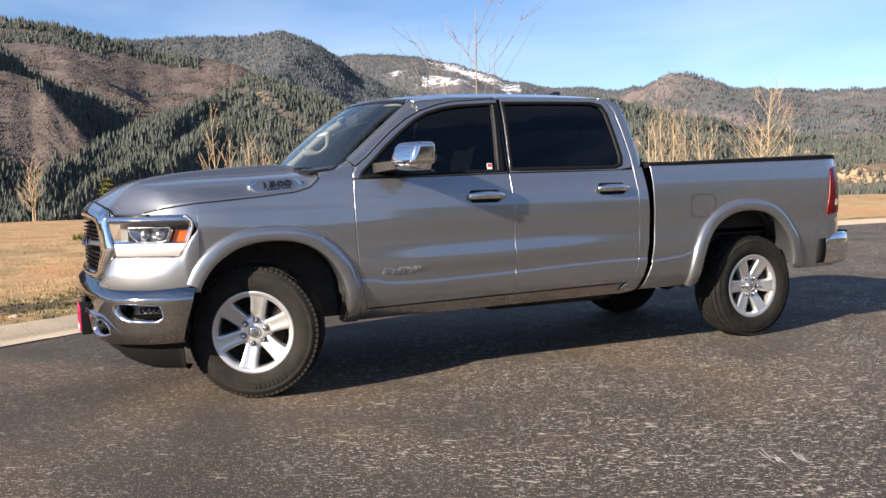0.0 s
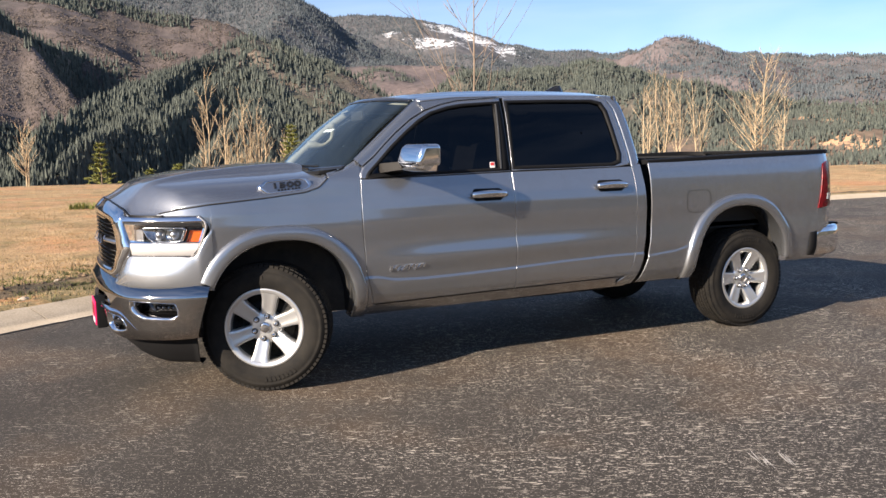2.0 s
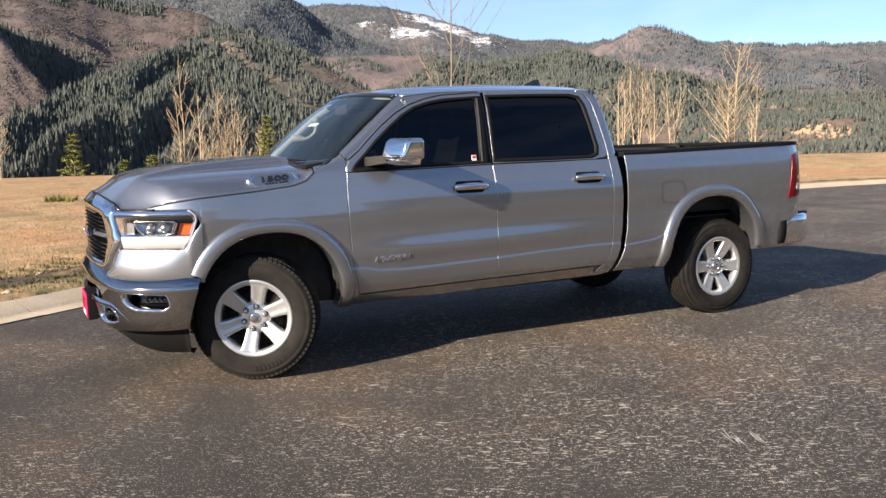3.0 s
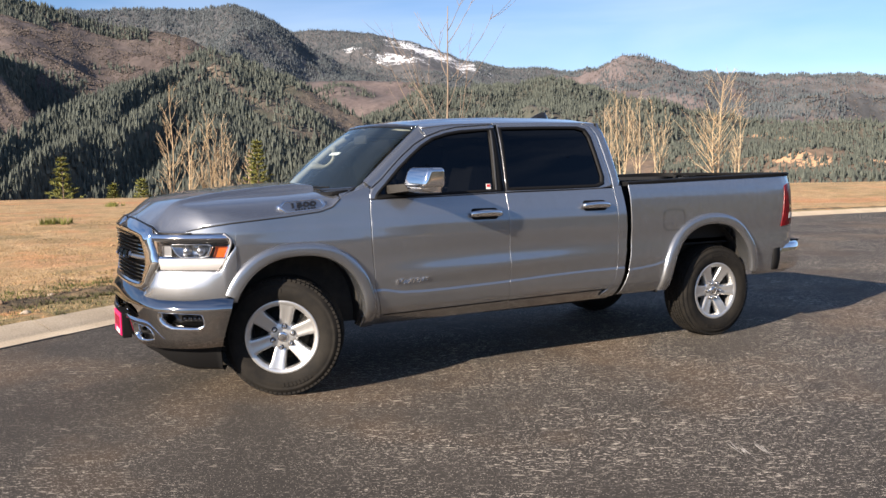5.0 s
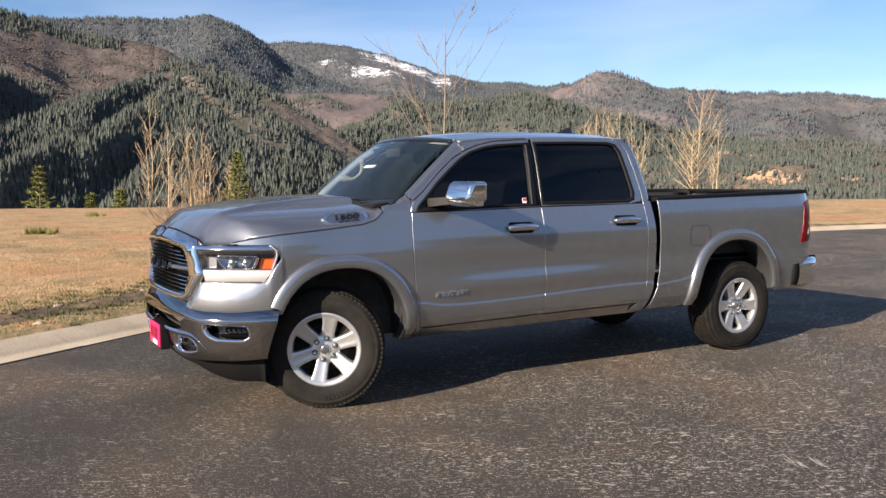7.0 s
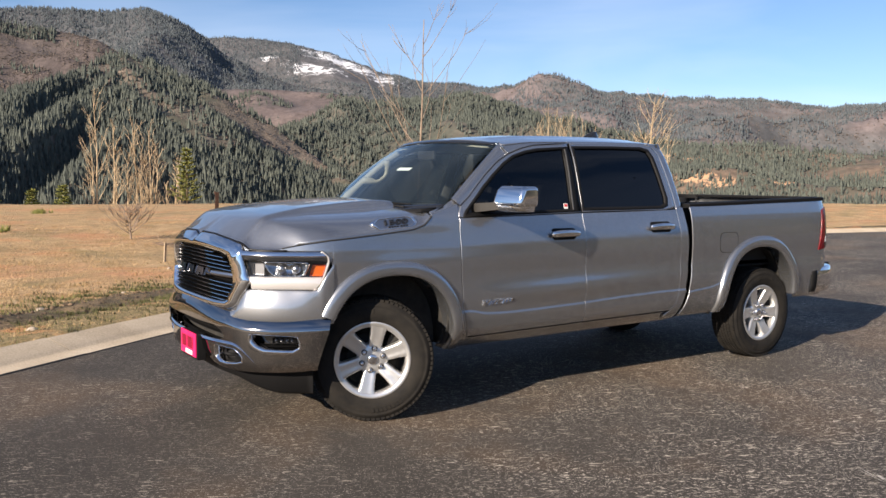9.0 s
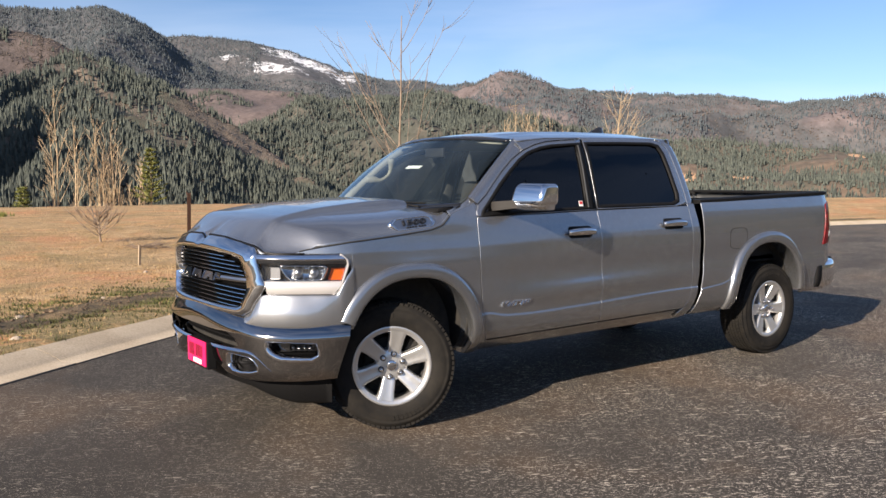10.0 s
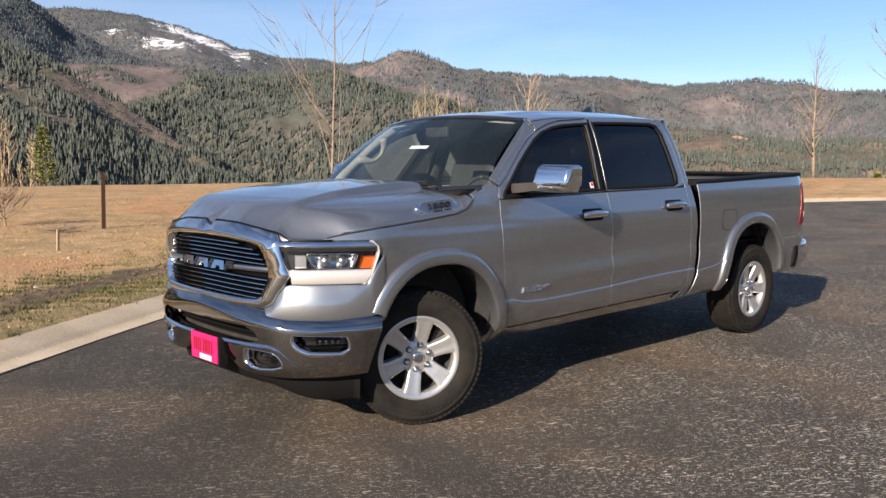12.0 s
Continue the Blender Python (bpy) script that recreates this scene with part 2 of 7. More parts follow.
# dry meadow soil under the grass
MEADOW = mat("dry_meadow", (0.3, 0.2, 0.1), 0.95)
geo = nd(MEADOW, "ShaderNodeNewGeometry").outputs["Position"]
n1 = noise_tex(MEADOW, geo, 0.16, 6, 0.65)
n2 = noise_tex(MEADOW, geo, 1.3, 7, 0.7)
n3 = noise_tex(MEADOW, geo, 16, 5, 0.75)
c = ramp(MEADOW, n2, (0.28, (0.27, 0.175, 0.075)), (0.45, (0.42, 0.275, 0.13)), (0.6, (0.52, 0.355, 0.185)), (0.75, (0.6, 0.44, 0.26)))
c = mix(MEADOW, ramp(MEADOW, n1, (0.5, grey(0.0)), (0.62, grey(0.75))), c, (0.52, 0.24, 0.11))
c = mix(MEADOW, ramp(MEADOW, noise_tex(MEADOW, geo, 0.55, 4, 0.55), (0.55, grey(0.0)), (0.65, grey(0.6))), c, (0.56, 0.27, 0.11))
c = mix(MEADOW, ramp(MEADOW, noise_tex(MEADOW, geo, 0.8, 5, 0.65, 0.3), (0.56, grey(0.0)), (0.66, grey(0.5))), c, (0.27, 0.235, 0.085))
c = mix(MEADOW, ramp(MEADOW, noise_tex(MEADOW, geo, 0.42, 6, 0.7), (0.5, grey(0.0)), (0.66, grey(0.7))), c, (0.2, 0.16, 0.07))
c = mix(MEADOW, 0.7, c, ramp(MEADOW, n3, (0.3, grey(0.2)), (0.7, grey(0.8))), "OVERLAY")
base(MEADOW, c)
bump(MEADOW, n3, 0.8, 0.06)

VERGE = mat("bare_verge_soil", (0.12, 0.085, 0.05), 0.95)
geo = nd(VERGE, "ShaderNodeNewGeometry").outputs["Position"]
n2 = noise_tex(VERGE, geo, 2.2, 7, 0.7)
n3 = noise_tex(VERGE, geo, 30, 5, 0.75)
c = ramp(VERGE, n2, (0.34, (0.055, 0.042, 0.022)), (0.48, (0.1, 0.074, 0.04)), (0.6, (0.22, 0.15, 0.078)), (0.72, (0.38, 0.26, 0.13)))
c = mix(VERGE, ramp(VERGE, noise_tex(VERGE, geo, 0.9, 5, 0.6), (0.6, grey(0.0)), (0.67, grey(0.8))), c, (0.4, 0.2, 0.09))
base(VERGE, mix(VERGE, 0.8, c, ramp(VERGE, n3, (0.3, grey(0.15)), (0.7, grey(0.85))), "OVERLAY"))
bump(VERGE, n3, 0.8, 0.04)

VERGE_DRY = mat("thin_verge_grass", (0.3, 0.22, 0.1), 0.95)
geo = nd(VERGE_DRY, "ShaderNodeNewGeometry").outputs["Position"]
n2 = noise_tex(VERGE_DRY, geo, 3.2, 7, 0.72)
n3 = noise_tex(VERGE_DRY, geo, 26, 5, 0.75)
c = ramp(VERGE_DRY, n2, (0.32, (0.1, 0.08, 0.035)), (0.46, (0.23, 0.18, 0.075)), (0.58, (0.36, 0.26, 0.125)), (0.72, (0.47, 0.34, 0.18)))
c = mix(VERGE_DRY, ramp(VERGE_DRY, noise_tex(VERGE_DRY, geo, 1.1, 5, 0.6), (0.57, grey(0.0)), (0.63, grey(0.85))), c, (0.52, 0.25, 0.1))
base(VERGE_DRY, mix(VERGE_DRY, 0.8, c, ramp(VERGE_DRY, n3, (0.3, grey(0.15)), (0.7, grey(0.85))), "OVERLAY"))
bump(VERGE_DRY, n3, 0.8, 0.04)


def grass_mat(name, dark, light):
    m = mat(name, light, 0.9)
    g = nd(m, "ShaderNodeNewGeometry")
    base(m, ramp(m, g.outputs["Random Per Island"], (0.0, dark), (1.0, light)))
    return m


STRAW = grass_mat("dry_straw_grass", (0.25, 0.175, 0.075), (0.52, 0.36, 0.195))
WEEDS = grass_mat("low_green_weeds", (0.035, 0.042, 0.013), (0.14, 0.13, 0.05))
GREEN_WEEDS = grass_mat("fresh_green_weeds", (0.06, 0.085, 0.018), (0.2, 0.2, 0.055))
NEEDLES = grass_mat("pine_needles", (0.13, 0.145, 0.035), (0.3, 0.3, 0.08))
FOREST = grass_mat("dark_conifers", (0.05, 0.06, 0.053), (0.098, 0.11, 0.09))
# distant conifers: aerial haze is put into this paler, bluer base colour
FOREST_HAZED = grass_mat("haze_toned_conifers", (0.062, 0.076, 0.086), (0.102, 0.117, 0.126))
SHRUBS = grass_mat("leafless_brown_shrubs", (0.05, 0.042, 0.035), (0.165, 0.13, 0.108))
CLODS = grass_mat("dark_clods", (0.045, 0.032, 0.022), (0.17, 0.115, 0.07))
TAR = mat("black_tar", (0.008, 0.008, 0.008), 0.7)
BARK = mat("pale_bark", (0.42, 0.33, 0.2), 0.9)
geo = nd(BARK, "ShaderNodeNewGeometry").outputs["Position"]
base(BARK, ramp(BARK, noise_tex(BARK, geo, 3.5, 6), (0.3, (0.33, 0.245, 0.145)), (0.7, (0.62, 0.485, 0.32))))
BARK_GREY = mat("grey_twigs", (0.2, 0.14, 0.1), 0.9)
geo = nd(BARK_GREY, "ShaderNodeNewGeometry").outputs["Position"]
base(BARK_GREY, ramp(BARK_GREY, noise_tex(BARK_GREY, geo, 5, 5), (0.3, (0.16, 0.12, 0.09)), (0.7, (0.34, 0.26, 0.19))))
RUST = mat("rusty_steel", (0.1, 0.045, 0.025), 0.9)
v = coords(RUST)
base(RUST, ramp(RUST, noise_tex(RUST, v, 20, 5), (0.3, (0.03, 0.014, 0.01)), (0.75, (0.1, 0.046, 0.025))))
WOOD = mat("weathered_wood", (0.45, 0.36, 0.24), 0.85)
v = coords(WOOD, (1, 1, 0.1))
base(WOOD, ramp(WOOD, noise_tex(WOOD, v, 60, 5), (0.3, (0.36, 0.27, 0.17)), (0.75, (0.58, 0.47, 0.33))))
SCRATCH = mat("pale_scratched_grit", (0.62, 0.58, 0.52), 0.9)
v = coords(SCRATCH)
base(SCRATCH, ramp(SCRATCH, noise_tex(SCRATCH, v, 160, 4), (0.35, (0.2, 0.18, 0.16)), (0.6, (0.68, 0.64, 0.57))))
ROCK = mat("pale_stone", (0.4, 0.33, 0.26), 0.9)


def hill_mat(name, scrub, soil, grass, patch=0.004, patches=(), grain=0.02, core=1.0):
    """Hillside ground: scrub, soil and dry grass in drifts; patches are (x, y, z, radius, colour, raggedness) of snow or bare bank."""
    m = mat(name, scrub, 0.95)
    g = nd(m, "ShaderNodeNewGeometry").outputs["Position"]
    a = noise_tex(m, g, patch, 7, 0.65)
    b = noise_tex(m, g, patch * 9, 7, 0.75)
    c = ramp(m, a, (0.38, scrub), (0.52, soil), (0.66, grass))
    c = mix(m, 0.75, c, ramp(m, b, (0.3, grey(0.18)), (0.7, grey(0.82))), "OVERLAY")
    for x, y, z, radius, colour, edge in patches:
        d = nd(m, "ShaderNodeVectorMath")
        d.operation = "DISTANCE"
        ln(m, g, d.inputs[0])
        d.inputs[1].default_value = (x, y, z)
        near = ramp(m, _scaled(m, d.outputs["Value"], 1.0 / radius), (0.0, grey(core)), (1.0, grey(0.0)))
        rag = ramp(m, noise_tex(m, g, grain, 8, 0.85), (0.36, grey(0.0)), (0.64, grey(1.0)))
        on = ramp(m, mix(m, edge, near, rag), (0.5, grey(0.0)), (0.53, grey(1.0)))
        c = mix(m, on, c, colour)
    base(m, c)
    bump(m, b, 0.6, 2.5)
    return m


# ---- mesh helpers ----
def mesh_of(name, verts, faces, material, smooth=True):
    me = bpy.data.meshes.new(name)
    me.from_pydata([tuple(p) for p in verts], [], faces)
    me.materials.append(material)
    if smooth:
        me.polygons.foreach_set("use_smooth", [True] * len(me.polygons))
    me.update()
    return me


def part(name, shape, material, parent, label=""):
    """Links a bmesh, or (verts, faces), as one mesh object under a thing or a part."""
    if isinstance(shape, tuple):
        me = mesh_of(name, shape[0], shape[1], material, len(shape) < 3 or shape[2])
        if len(shape) > 2 and shape[2] == "sharp":
            me.set_sharp_from_angle(angle=radians(48))
    else:
        me = bpy.data.meshes.new(name)
        shape.to_mesh(me)
        shape.free()
        me.materials.append(material)
    ob = new(name, me)
    ob.parent = parent
    if label:
        ob["label"] = label
    return ob


def empty(name, m=None):
    ob = new(name)
    if m is not None:
        ob.matrix_world = m
    return ob


def curve_through(pts, n):
    """A smooth curve through a few points, at n even steps."""
    p = np.array(pts, float)
    ext = np.vstack([2 * p[0] - p[1], p, 2 * p[-1] - p[-2]])
    out = []
    for i in range(len(p) - 1):
        a, b, c, d = ext[i:i + 4]
        for t in np.linspace(0, 1, 24, endpoint=False):
            out.append(0.5 * (2 * b + (c - a) * t + (2 * a - 5 * b + 4 * c - d) * t**2 + (3 * b - a - 3 * c + d) * t**3))
    out = np.array(out + [p[-1]])
    s = np.r_[0, np.cumsum(np.linalg.norm(np.diff(out, axis=0), axis=1))]
    t = np.linspace(0, s[-1], n)
    return np.stack([np.interp(t, s, out[:, k]) for k in range(out.shape[1])], 1)


def grid_faces(nu, nv, close_u=False, base_i=0, flip=False):
    f = []
    for i in range(nu if close_u else nu - 1):
        for j in range(nv - 1):
            a, b = base_i + i * nv + j, base_i + ((i + 1) % nu) * nv + j
            f.append((a, a + 1, b + 1, b) if flip else (a, b, b + 1, a + 1))
    return f


def sheet(P, th=0.012, flip=False):
    """A panel from a grid of points [nu, nv, 3]: its edges roll over and go th deep, away from the outside (the side of dP/du x dP/dv)."""
    P = np.asarray(P, float)
    if flip:
        P = P[::-1]
    du, dv = np.gradient(P, axis=0), np.gradient(P, axis=1)
    n = np.cross(du, dv)
    n /= np.linalg.norm(n, axis=2, keepdims=True) + 1e-12
    nu, nv = P.shape[:2]
    full = np.zeros((nu + 2, nv + 2, 3))
    full[1:-1, 1:-1] = P
    low = P - n * th
    full[0, 1:-1], full[-1, 1:-1], full[1:-1, 0], full[1:-1, -1] = low[0], low[-1], low[:, 0], low[:, -1]
    for i, j in ((0, 0), (0, -1), (-1, 0), (-1, -1)):
        full[i, j] = low[i, j]
    return full.reshape(-1, 3), grid_faces(nu + 2, nv + 2)


def steps(n, edge=0.015):
    """0 to 1 in n even steps, with a close support step at either end."""
    t = np.linspace(0, 1, n)
    return np.r_[0, edge / 2, edge, t[1:-1][(t[1:-1] > edge) & (t[1:-1] < 1 - edge)], 1 - edge, 1 - edge / 2, 1]


def loft(loops, close=True, caps=False):
    """Skin between loops of equal length."""
    L = np.array(loops, float)
    k, n = L.shape[:2]
    f = []
    for i in range(k - 1):
        for j in range(n if close else n - 1):
            a, b = i * n + j, i * n + (j + 1) % n
            f.append((a, b, b + n, a + n))
    if caps:
        f += [tuple(range(n))[::-1], tuple((k - 1) * n + j for j in range(n))]
        return L.reshape(-1, 3), f, "sharp"
    return L.reshape(-1, 3), f


def lathe(profile, n=64, axis="y"):
    """Turns (radius, along) points about the y axis; outside is -y."""
    prof = np.array(profile, float)
    a = np.linspace(0, 2 * np.pi, n, endpoint=False)
    v = np.stack([prof[None, :, 0] * np.cos(a)[:, None], np.repeat(prof[None, :, 1], n, 0), prof[None, :, 0] * np.sin(a)[:, None]], 2)
    return v.reshape(-1, 3), grid_faces(n, len(prof), True, flip=True)


def box_bm(size, at=(0, 0, 0), bevel=0.0, turn=(0, 0, 0), segs=2):
    bm = bmesh.new()
    bmesh.ops.create_cube(bm, size=1.0)
    bmesh.ops.scale(bm, vec=size, verts=bm.verts)
    if bevel:
        bmesh.ops.bevel(bm, geom=bm.edges[:], offset=bevel, segments=segs, affect="EDGES", profile=0.6)
    bmesh.ops.transform(bm, matrix=pose(*at, *turn), verts=bm.verts)
    for f in bm.faces:
        f.smooth = False
    return bm


def tube(points, radii, sides=8, close=False):
    """A tube along points."""
    p = np.array(points, float)
    n = len(p)
    r = np.broadcast_to(np.array(radii, float), (n,))
    t = np.gradient(p, axis=0)
    t /= np.linalg.norm(t, axis=1, keepdims=True) + 1e-12
    ref = np.array((0.0, 0.0, 1.0)) if abs(t[0][2]) < 0.9 else np.array((1.0, 0.0, 0.0))
    u = np.cross(t, ref)
    u /= np.linalg.norm(u, axis=1, keepdims=True) + 1e-12
    w = np.cross(t, u)
    a = np.linspace(0, 2 * np.pi, sides, endpoint=False)
    v = p[:, None] + r[:, None, None] * (np.cos(a)[None, :, None] * u[:, None] + np.sin(a)[None, :, None] * w[:, None])
    f = []
    for i in range(n - 1):
        for j in range(sides):
            f.append((i * sides + j, i * sides + (j + 1) % sides, (i + 1) * sides + (j + 1) % sides, (i + 1) * sides + j))
    f += [tuple(range(sides))[::-1], tuple((n - 1) * sides + j for j in range(sides))]
    return v.reshape(-1, 3), f


def joined(shapes):
    V, F, k = [], [], 0
    for sh in shapes:
        V.append(np.asarray(sh[0], float))
        F += [tuple(i + k for i in f) for f in sh[1]]
        k += len(sh[0])
    return np.vstack(V), F


def outward(shape, way):
    """The shape with its faces turned so that they look along way."""
    V = np.asarray(shape[0], float)
    total = np.zeros(3)
    for f in shape[1]:
        total += np.cross(V[f[1]] - V[f[0]], V[f[2]] - V[f[0]])
    return shape if total @ np.array(way) > 0 else (V, [f[::-1] for f in shape[1]])


# ---- the land ----
# foot of the kerb, from the near end round to the far end; the road lies south of it
KERB_LINE = curve_through([(-40, -34), (-22, -15.5), (-10, -4.6), (-5, -0.65), (-1.55, 1.87), (0.4, 3.25), (3.5, 5.2), (7.5, 7.4), (12.5, 9.4), (18.5, 10.3), (24, 9.9), (28.5, 8.8), (34, 5.8), (42, -1), (52, -14), (60, -30)], 420)
KT = np.gradient(KERB_LINE, axis=0)
KT /= np.linalg.norm(KT, axis=1, keepdims=True)
KN = np.stack([-KT[:, 1], KT[:, 0]], 1)          # away from the road


def from_kerb(x, y):
    """Metres behind the foot of the kerb; below zero on the road."""
    d = np.array((x, y)) - KERB_LINE
    i = int(np.argmin((d * d).sum(1)))
    return float(d[i] @ KN[i])


CREST = 52.0


def meadow_z(x, y):
    """Height of the meadow behind the kerb and of the valley beyond it."""
    k = from_kerb(x, y)
    if k < 0.42:
        return -0.08
    r = math.hypot(x - 0.0, y + 5.0)
    bear = math.degrees(math.atan2(x, y + 5.0))
    rise = 0.12 + 0.45 * min(max((bear - 22) / 45, 0), 1) * min(max((r - 30) / 25, 0), 1)
    z = rise + (0.1 * noise.noise(Vector((x * 0.12, y * 0.12, 3))) + 0.03 * noise.noise(Vector((x * 0.9, y * 0.9, 7)))) * min(max((k - 0.6) / 3, 0), 1)
    z -= 0.1 * math.exp(-((k - 2.6) / 1.3) ** 2) + 0.27 * math.exp(-((k - 7.5) / 4.0) ** 2)
    edge = CREST + 3 * noise.noise(Vector((bear * 0.06, 0, 1)))
    if r > edge:
        z -= 62 * (1 - math.exp(-((r - edge) / 70) ** 1.3))
    return z


# one sheet of ground, near to horizon
radii = np.r_[np.linspace(1.0, 40, 80), np.linspace(41, 75, 50), np.geomspace(78, 4600, 40)]
turns = np.radians(np.r_[np.linspace(-25, 95, 200), np.linspace(97, 333, 60)])
gv = [(r * math.sin(a), r * math.cos(a) - 5.0, 0.0) for a in turns for r in radii]
gv = [(x, y, meadow_z(x, y)) for x, y, _ in gv]
gf = grid_faces(len(turns), len(radii), True)
gv.append((0, -5.0, -0.08))
gf += [(len(gv) - 1, i * len(radii), ((i + 1) % len(turns)) * len(radii)) for i in range(len(turns))]
ground = new("ground", mesh_of("ground", gv, gf, MEADOW))
tagged(ground, "dry straw-coloured meadow falling to a valley behind the kerb", "ground", kind="structure")

# road: from the foot of the kerb back behind the camera
outline = [tuple(p) for p in KERB_LINE[::3]] + [(75, -75), (-60, -75)]
bm = bmesh.new()
bm.faces.new([bm.verts.new((x, y, 0.0)) for x, y in outline])
bmesh.ops.triangulate(bm, faces=bm.faces[:])
me = bpy.data.meshes.new("road")
bm.to_mesh(me)
bm.free()
me.materials.append(ASPHALT)
road = new("road", me)
if me.polygons[0].normal.z < 0:
    me.flip_normals()
tagged(road, "worn dark asphalt road with pale scuffs and grit", "road", kind="structure")

# two pale scrape marks on the asphalt
for x, y, n in ((1.72, -3.23, 5), (1.855, -3.29, 9)):
    rs = random.Random(n)
    bm = bmesh.new()
    for q in range(7):
        px, py, a, l, w = x + rs.uniform(-0.03, 0.03), y + rs.uniform(-0.05, 0.05), rs.uniform(1.0, 1.25), rs.uniform(0.03, 0.1), rs.uniform(0.002, 0.0045)
        c, sn = math.cos(a), math.sin(a)
        pts = [(px - c * l, py - sn * l), (px + sn * w, py - c * w), (px + c * l, py + sn * l), (px - sn * w, py + c * w)]
        bm.faces.new([bm.verts.new((u, v2, 0.004 + 0.0004 * q)) for u, v2 in pts])
    me = bpy.data.meshes.new("scrape_mark")
    bm.to_mesh(me)
    bm.free()
    me.materials.append(SCRATCH)
    tagged(new("scrape_mark", me), "pale scrape mark on the asphalt", "mark", kind="structure")

# kerb: rolled concrete, cast in lengths with open joints
kerb = new("kerb")
tagged(kerb, "pale concrete rolled kerb with open joints along the road", "kerb", kind="structure")
KERB_PROFILE = [(0.0, -0.06), (0.0, 0.006), (0.1, 0.009), (0.165, 0.013), (0.19, 0.019), (0.21, 0.032), (0.25, 0.049), (0.31, 0.07), (0.37, 0.089), (0.42, 0.104), (0.445, 0.109), (0.455, 0.1), (0.455, -0.06)]
seg = np.r_[0, np.cumsum(np.linalg.norm(np.diff(KERB_LINE, axis=0), axis=1))]
joint0 = seg[int(np.argmin(((KERB_LINE - np.array((-1.1, 2.2))) ** 2).sum(1)))]
KLEN = 3.05
k0 = joint0 - KLEN * int(joint0 / KLEN)
rk = random.Random(4)
while k0 + KLEN < seg[-1]:
    ss = np.linspace(k0 + 0.006, k0 + KLEN - 0.006, 9)
    lift, lean_in = rk.uniform(-0.004, 0.004), rk.uniform(-0.004, 0.004)
    loops = []
    for s in ss:
        p = np.array([np.interp(s, seg, KERB_LINE[:, k]) for k in (0, 1)])
        nn = np.array([np.interp(s, seg, KN[:, k]) for k in (0, 1)])
        loops.append([(*(p + nn * (o + lean_in)), z + lift) for o, z in KERB_PROFILE])
    part("kerb_stone", loft(loops, True, True), CONCRETE, kerb)
    k0 += KLEN

# black joint where the asphalt meets the concrete
JOINT = []
for i in range(40, 380):
    for k, z in ((-0.022, 0.001), (-0.018, 0.005), (0.002, 0.006)):
        k += 0.006 * noise.noise(Vector((*(KERB_LINE[i] * 1.7), k * 40))) * (k < 0)
        JOINT.append((*(KERB_LINE[i] + KN[i] * k), z))
joint = new("kerb_joint", mesh_of("kerb_joint", JOINT, grid_faces(340, 3), TAR))
tagged(joint, "black tar joint between asphalt and concrete kerb", "joint", kind="structure")

# bare strip of soil and weeds that meets the back of the kerb, with a low turned ridge of dark earth
vk = [0.42, 0.46, 0.5, 0.6, 0.75, 0.9, 1.1, 1.3, 1.5, 1.65, 1.8, 1.95, 2.1, 2.25, 2.45, 2.7, 3.0]
RIDGE = curve_through(KERB_LINE[70:260], 700)
RIDGE_N = np.stack([-np.gradient(RIDGE[:, 1]), np.gradient(RIDGE[:, 0])], 1)
RIDGE_N /= np.linalg.norm(RIDGE_N, axis=1, keepdims=True)


def verge_z(x, y, k):
    z = meadow_z(x, y) + 0.02 * max(2.0 - k, 0) / 1.5 + 0.02 * noise.noise(Vector((x * 3, y * 3, 1)))
    wave = 1.95 + 0.25 * noise.noise(Vector((x * 0.35, y * 0.35, 4)))
    return z + (0.06 + 0.04 * noise.noise(Vector((x * 1.6, y * 1.6, 9)))) * math.exp(-((k - wave) / 0.3) ** 2)


def strip_mesh(name, ks, material, drop):
    pts = []
    for p, n in zip(RIDGE, RIDGE_N):
        for k in ks:
            edge = 0.22 * noise.noise(Vector((p[0] * 1.3, p[1] * 1.3, 6))) + 0.1 * noise.noise(Vector((p[0] * 4, p[1] * 4, 2)))
            k2 = k + (edge if k > 1.35 else 0)
            x, y = p + n * k2
            pts.append((x, y, (0.102 if k < 0.48 else verge_z(x, y, k2)) - drop.get(k, 0)))
    return new(name, mesh_of(name, pts, grid_faces(len(RIDGE), len(ks)), material))


tagged(strip_mesh("verge", vk[:9], VERGE_DRY, {1.5: 0.03}), "strip of thin dry grass and soil behind the kerb", "verge", kind="structure")
tagged(strip_mesh("verge_ridge", vk[7:], VERGE, {1.3: 0.03, 3.0: 0.06}), "low ridge of dark turned earth along the verge", "verge", kind="structure")

# broken clods along the ridge
rc = random.Random(31)
V, F = [], []
for _ in range(2600):
    j = rc.randrange(20, 560)
    k = rc.gauss(1.85, 0.42)
    if not 0.65 < k < 2.7:
        continue
    x, y = RIDGE[j] + RIDGE_N[j] * k
    rad = rc.uniform(0.012, 0.03) * (1.5 if rc.random() < 0.12 else 1)
    z, b0 = verge_z(x, y, k) + rad * 0.2, len(V)
    for dx, dy, dz in ((1, 0, 0), (0.3, 0.95, 0), (-0.8, 0.6, 0), (-0.8, -0.6, 0), (0.3, -0.95, 0), (0, 0, 0.75), (0, 0, -0.6)):
        V.append((x + rad * (dx + rc.uniform(-0.3, 0.3)), y + rad * (dy + rc.uniform(-0.3, 0.3)), z + rad * (dz + rc.uniform(-0.25, 0.25))))
    for q in range(5):
        F += [(b0 + q, b0 + (q + 1) % 5, b0 + 5), (b0 + (q + 1) % 5, b0 + q, b0 + 6)]
clods = new("soil_clods", mesh_of("soil_clods", V, F, CLODS, False))
tagged(clods, "dark broken clods of earth along the verge", "soil", kind="stuff")


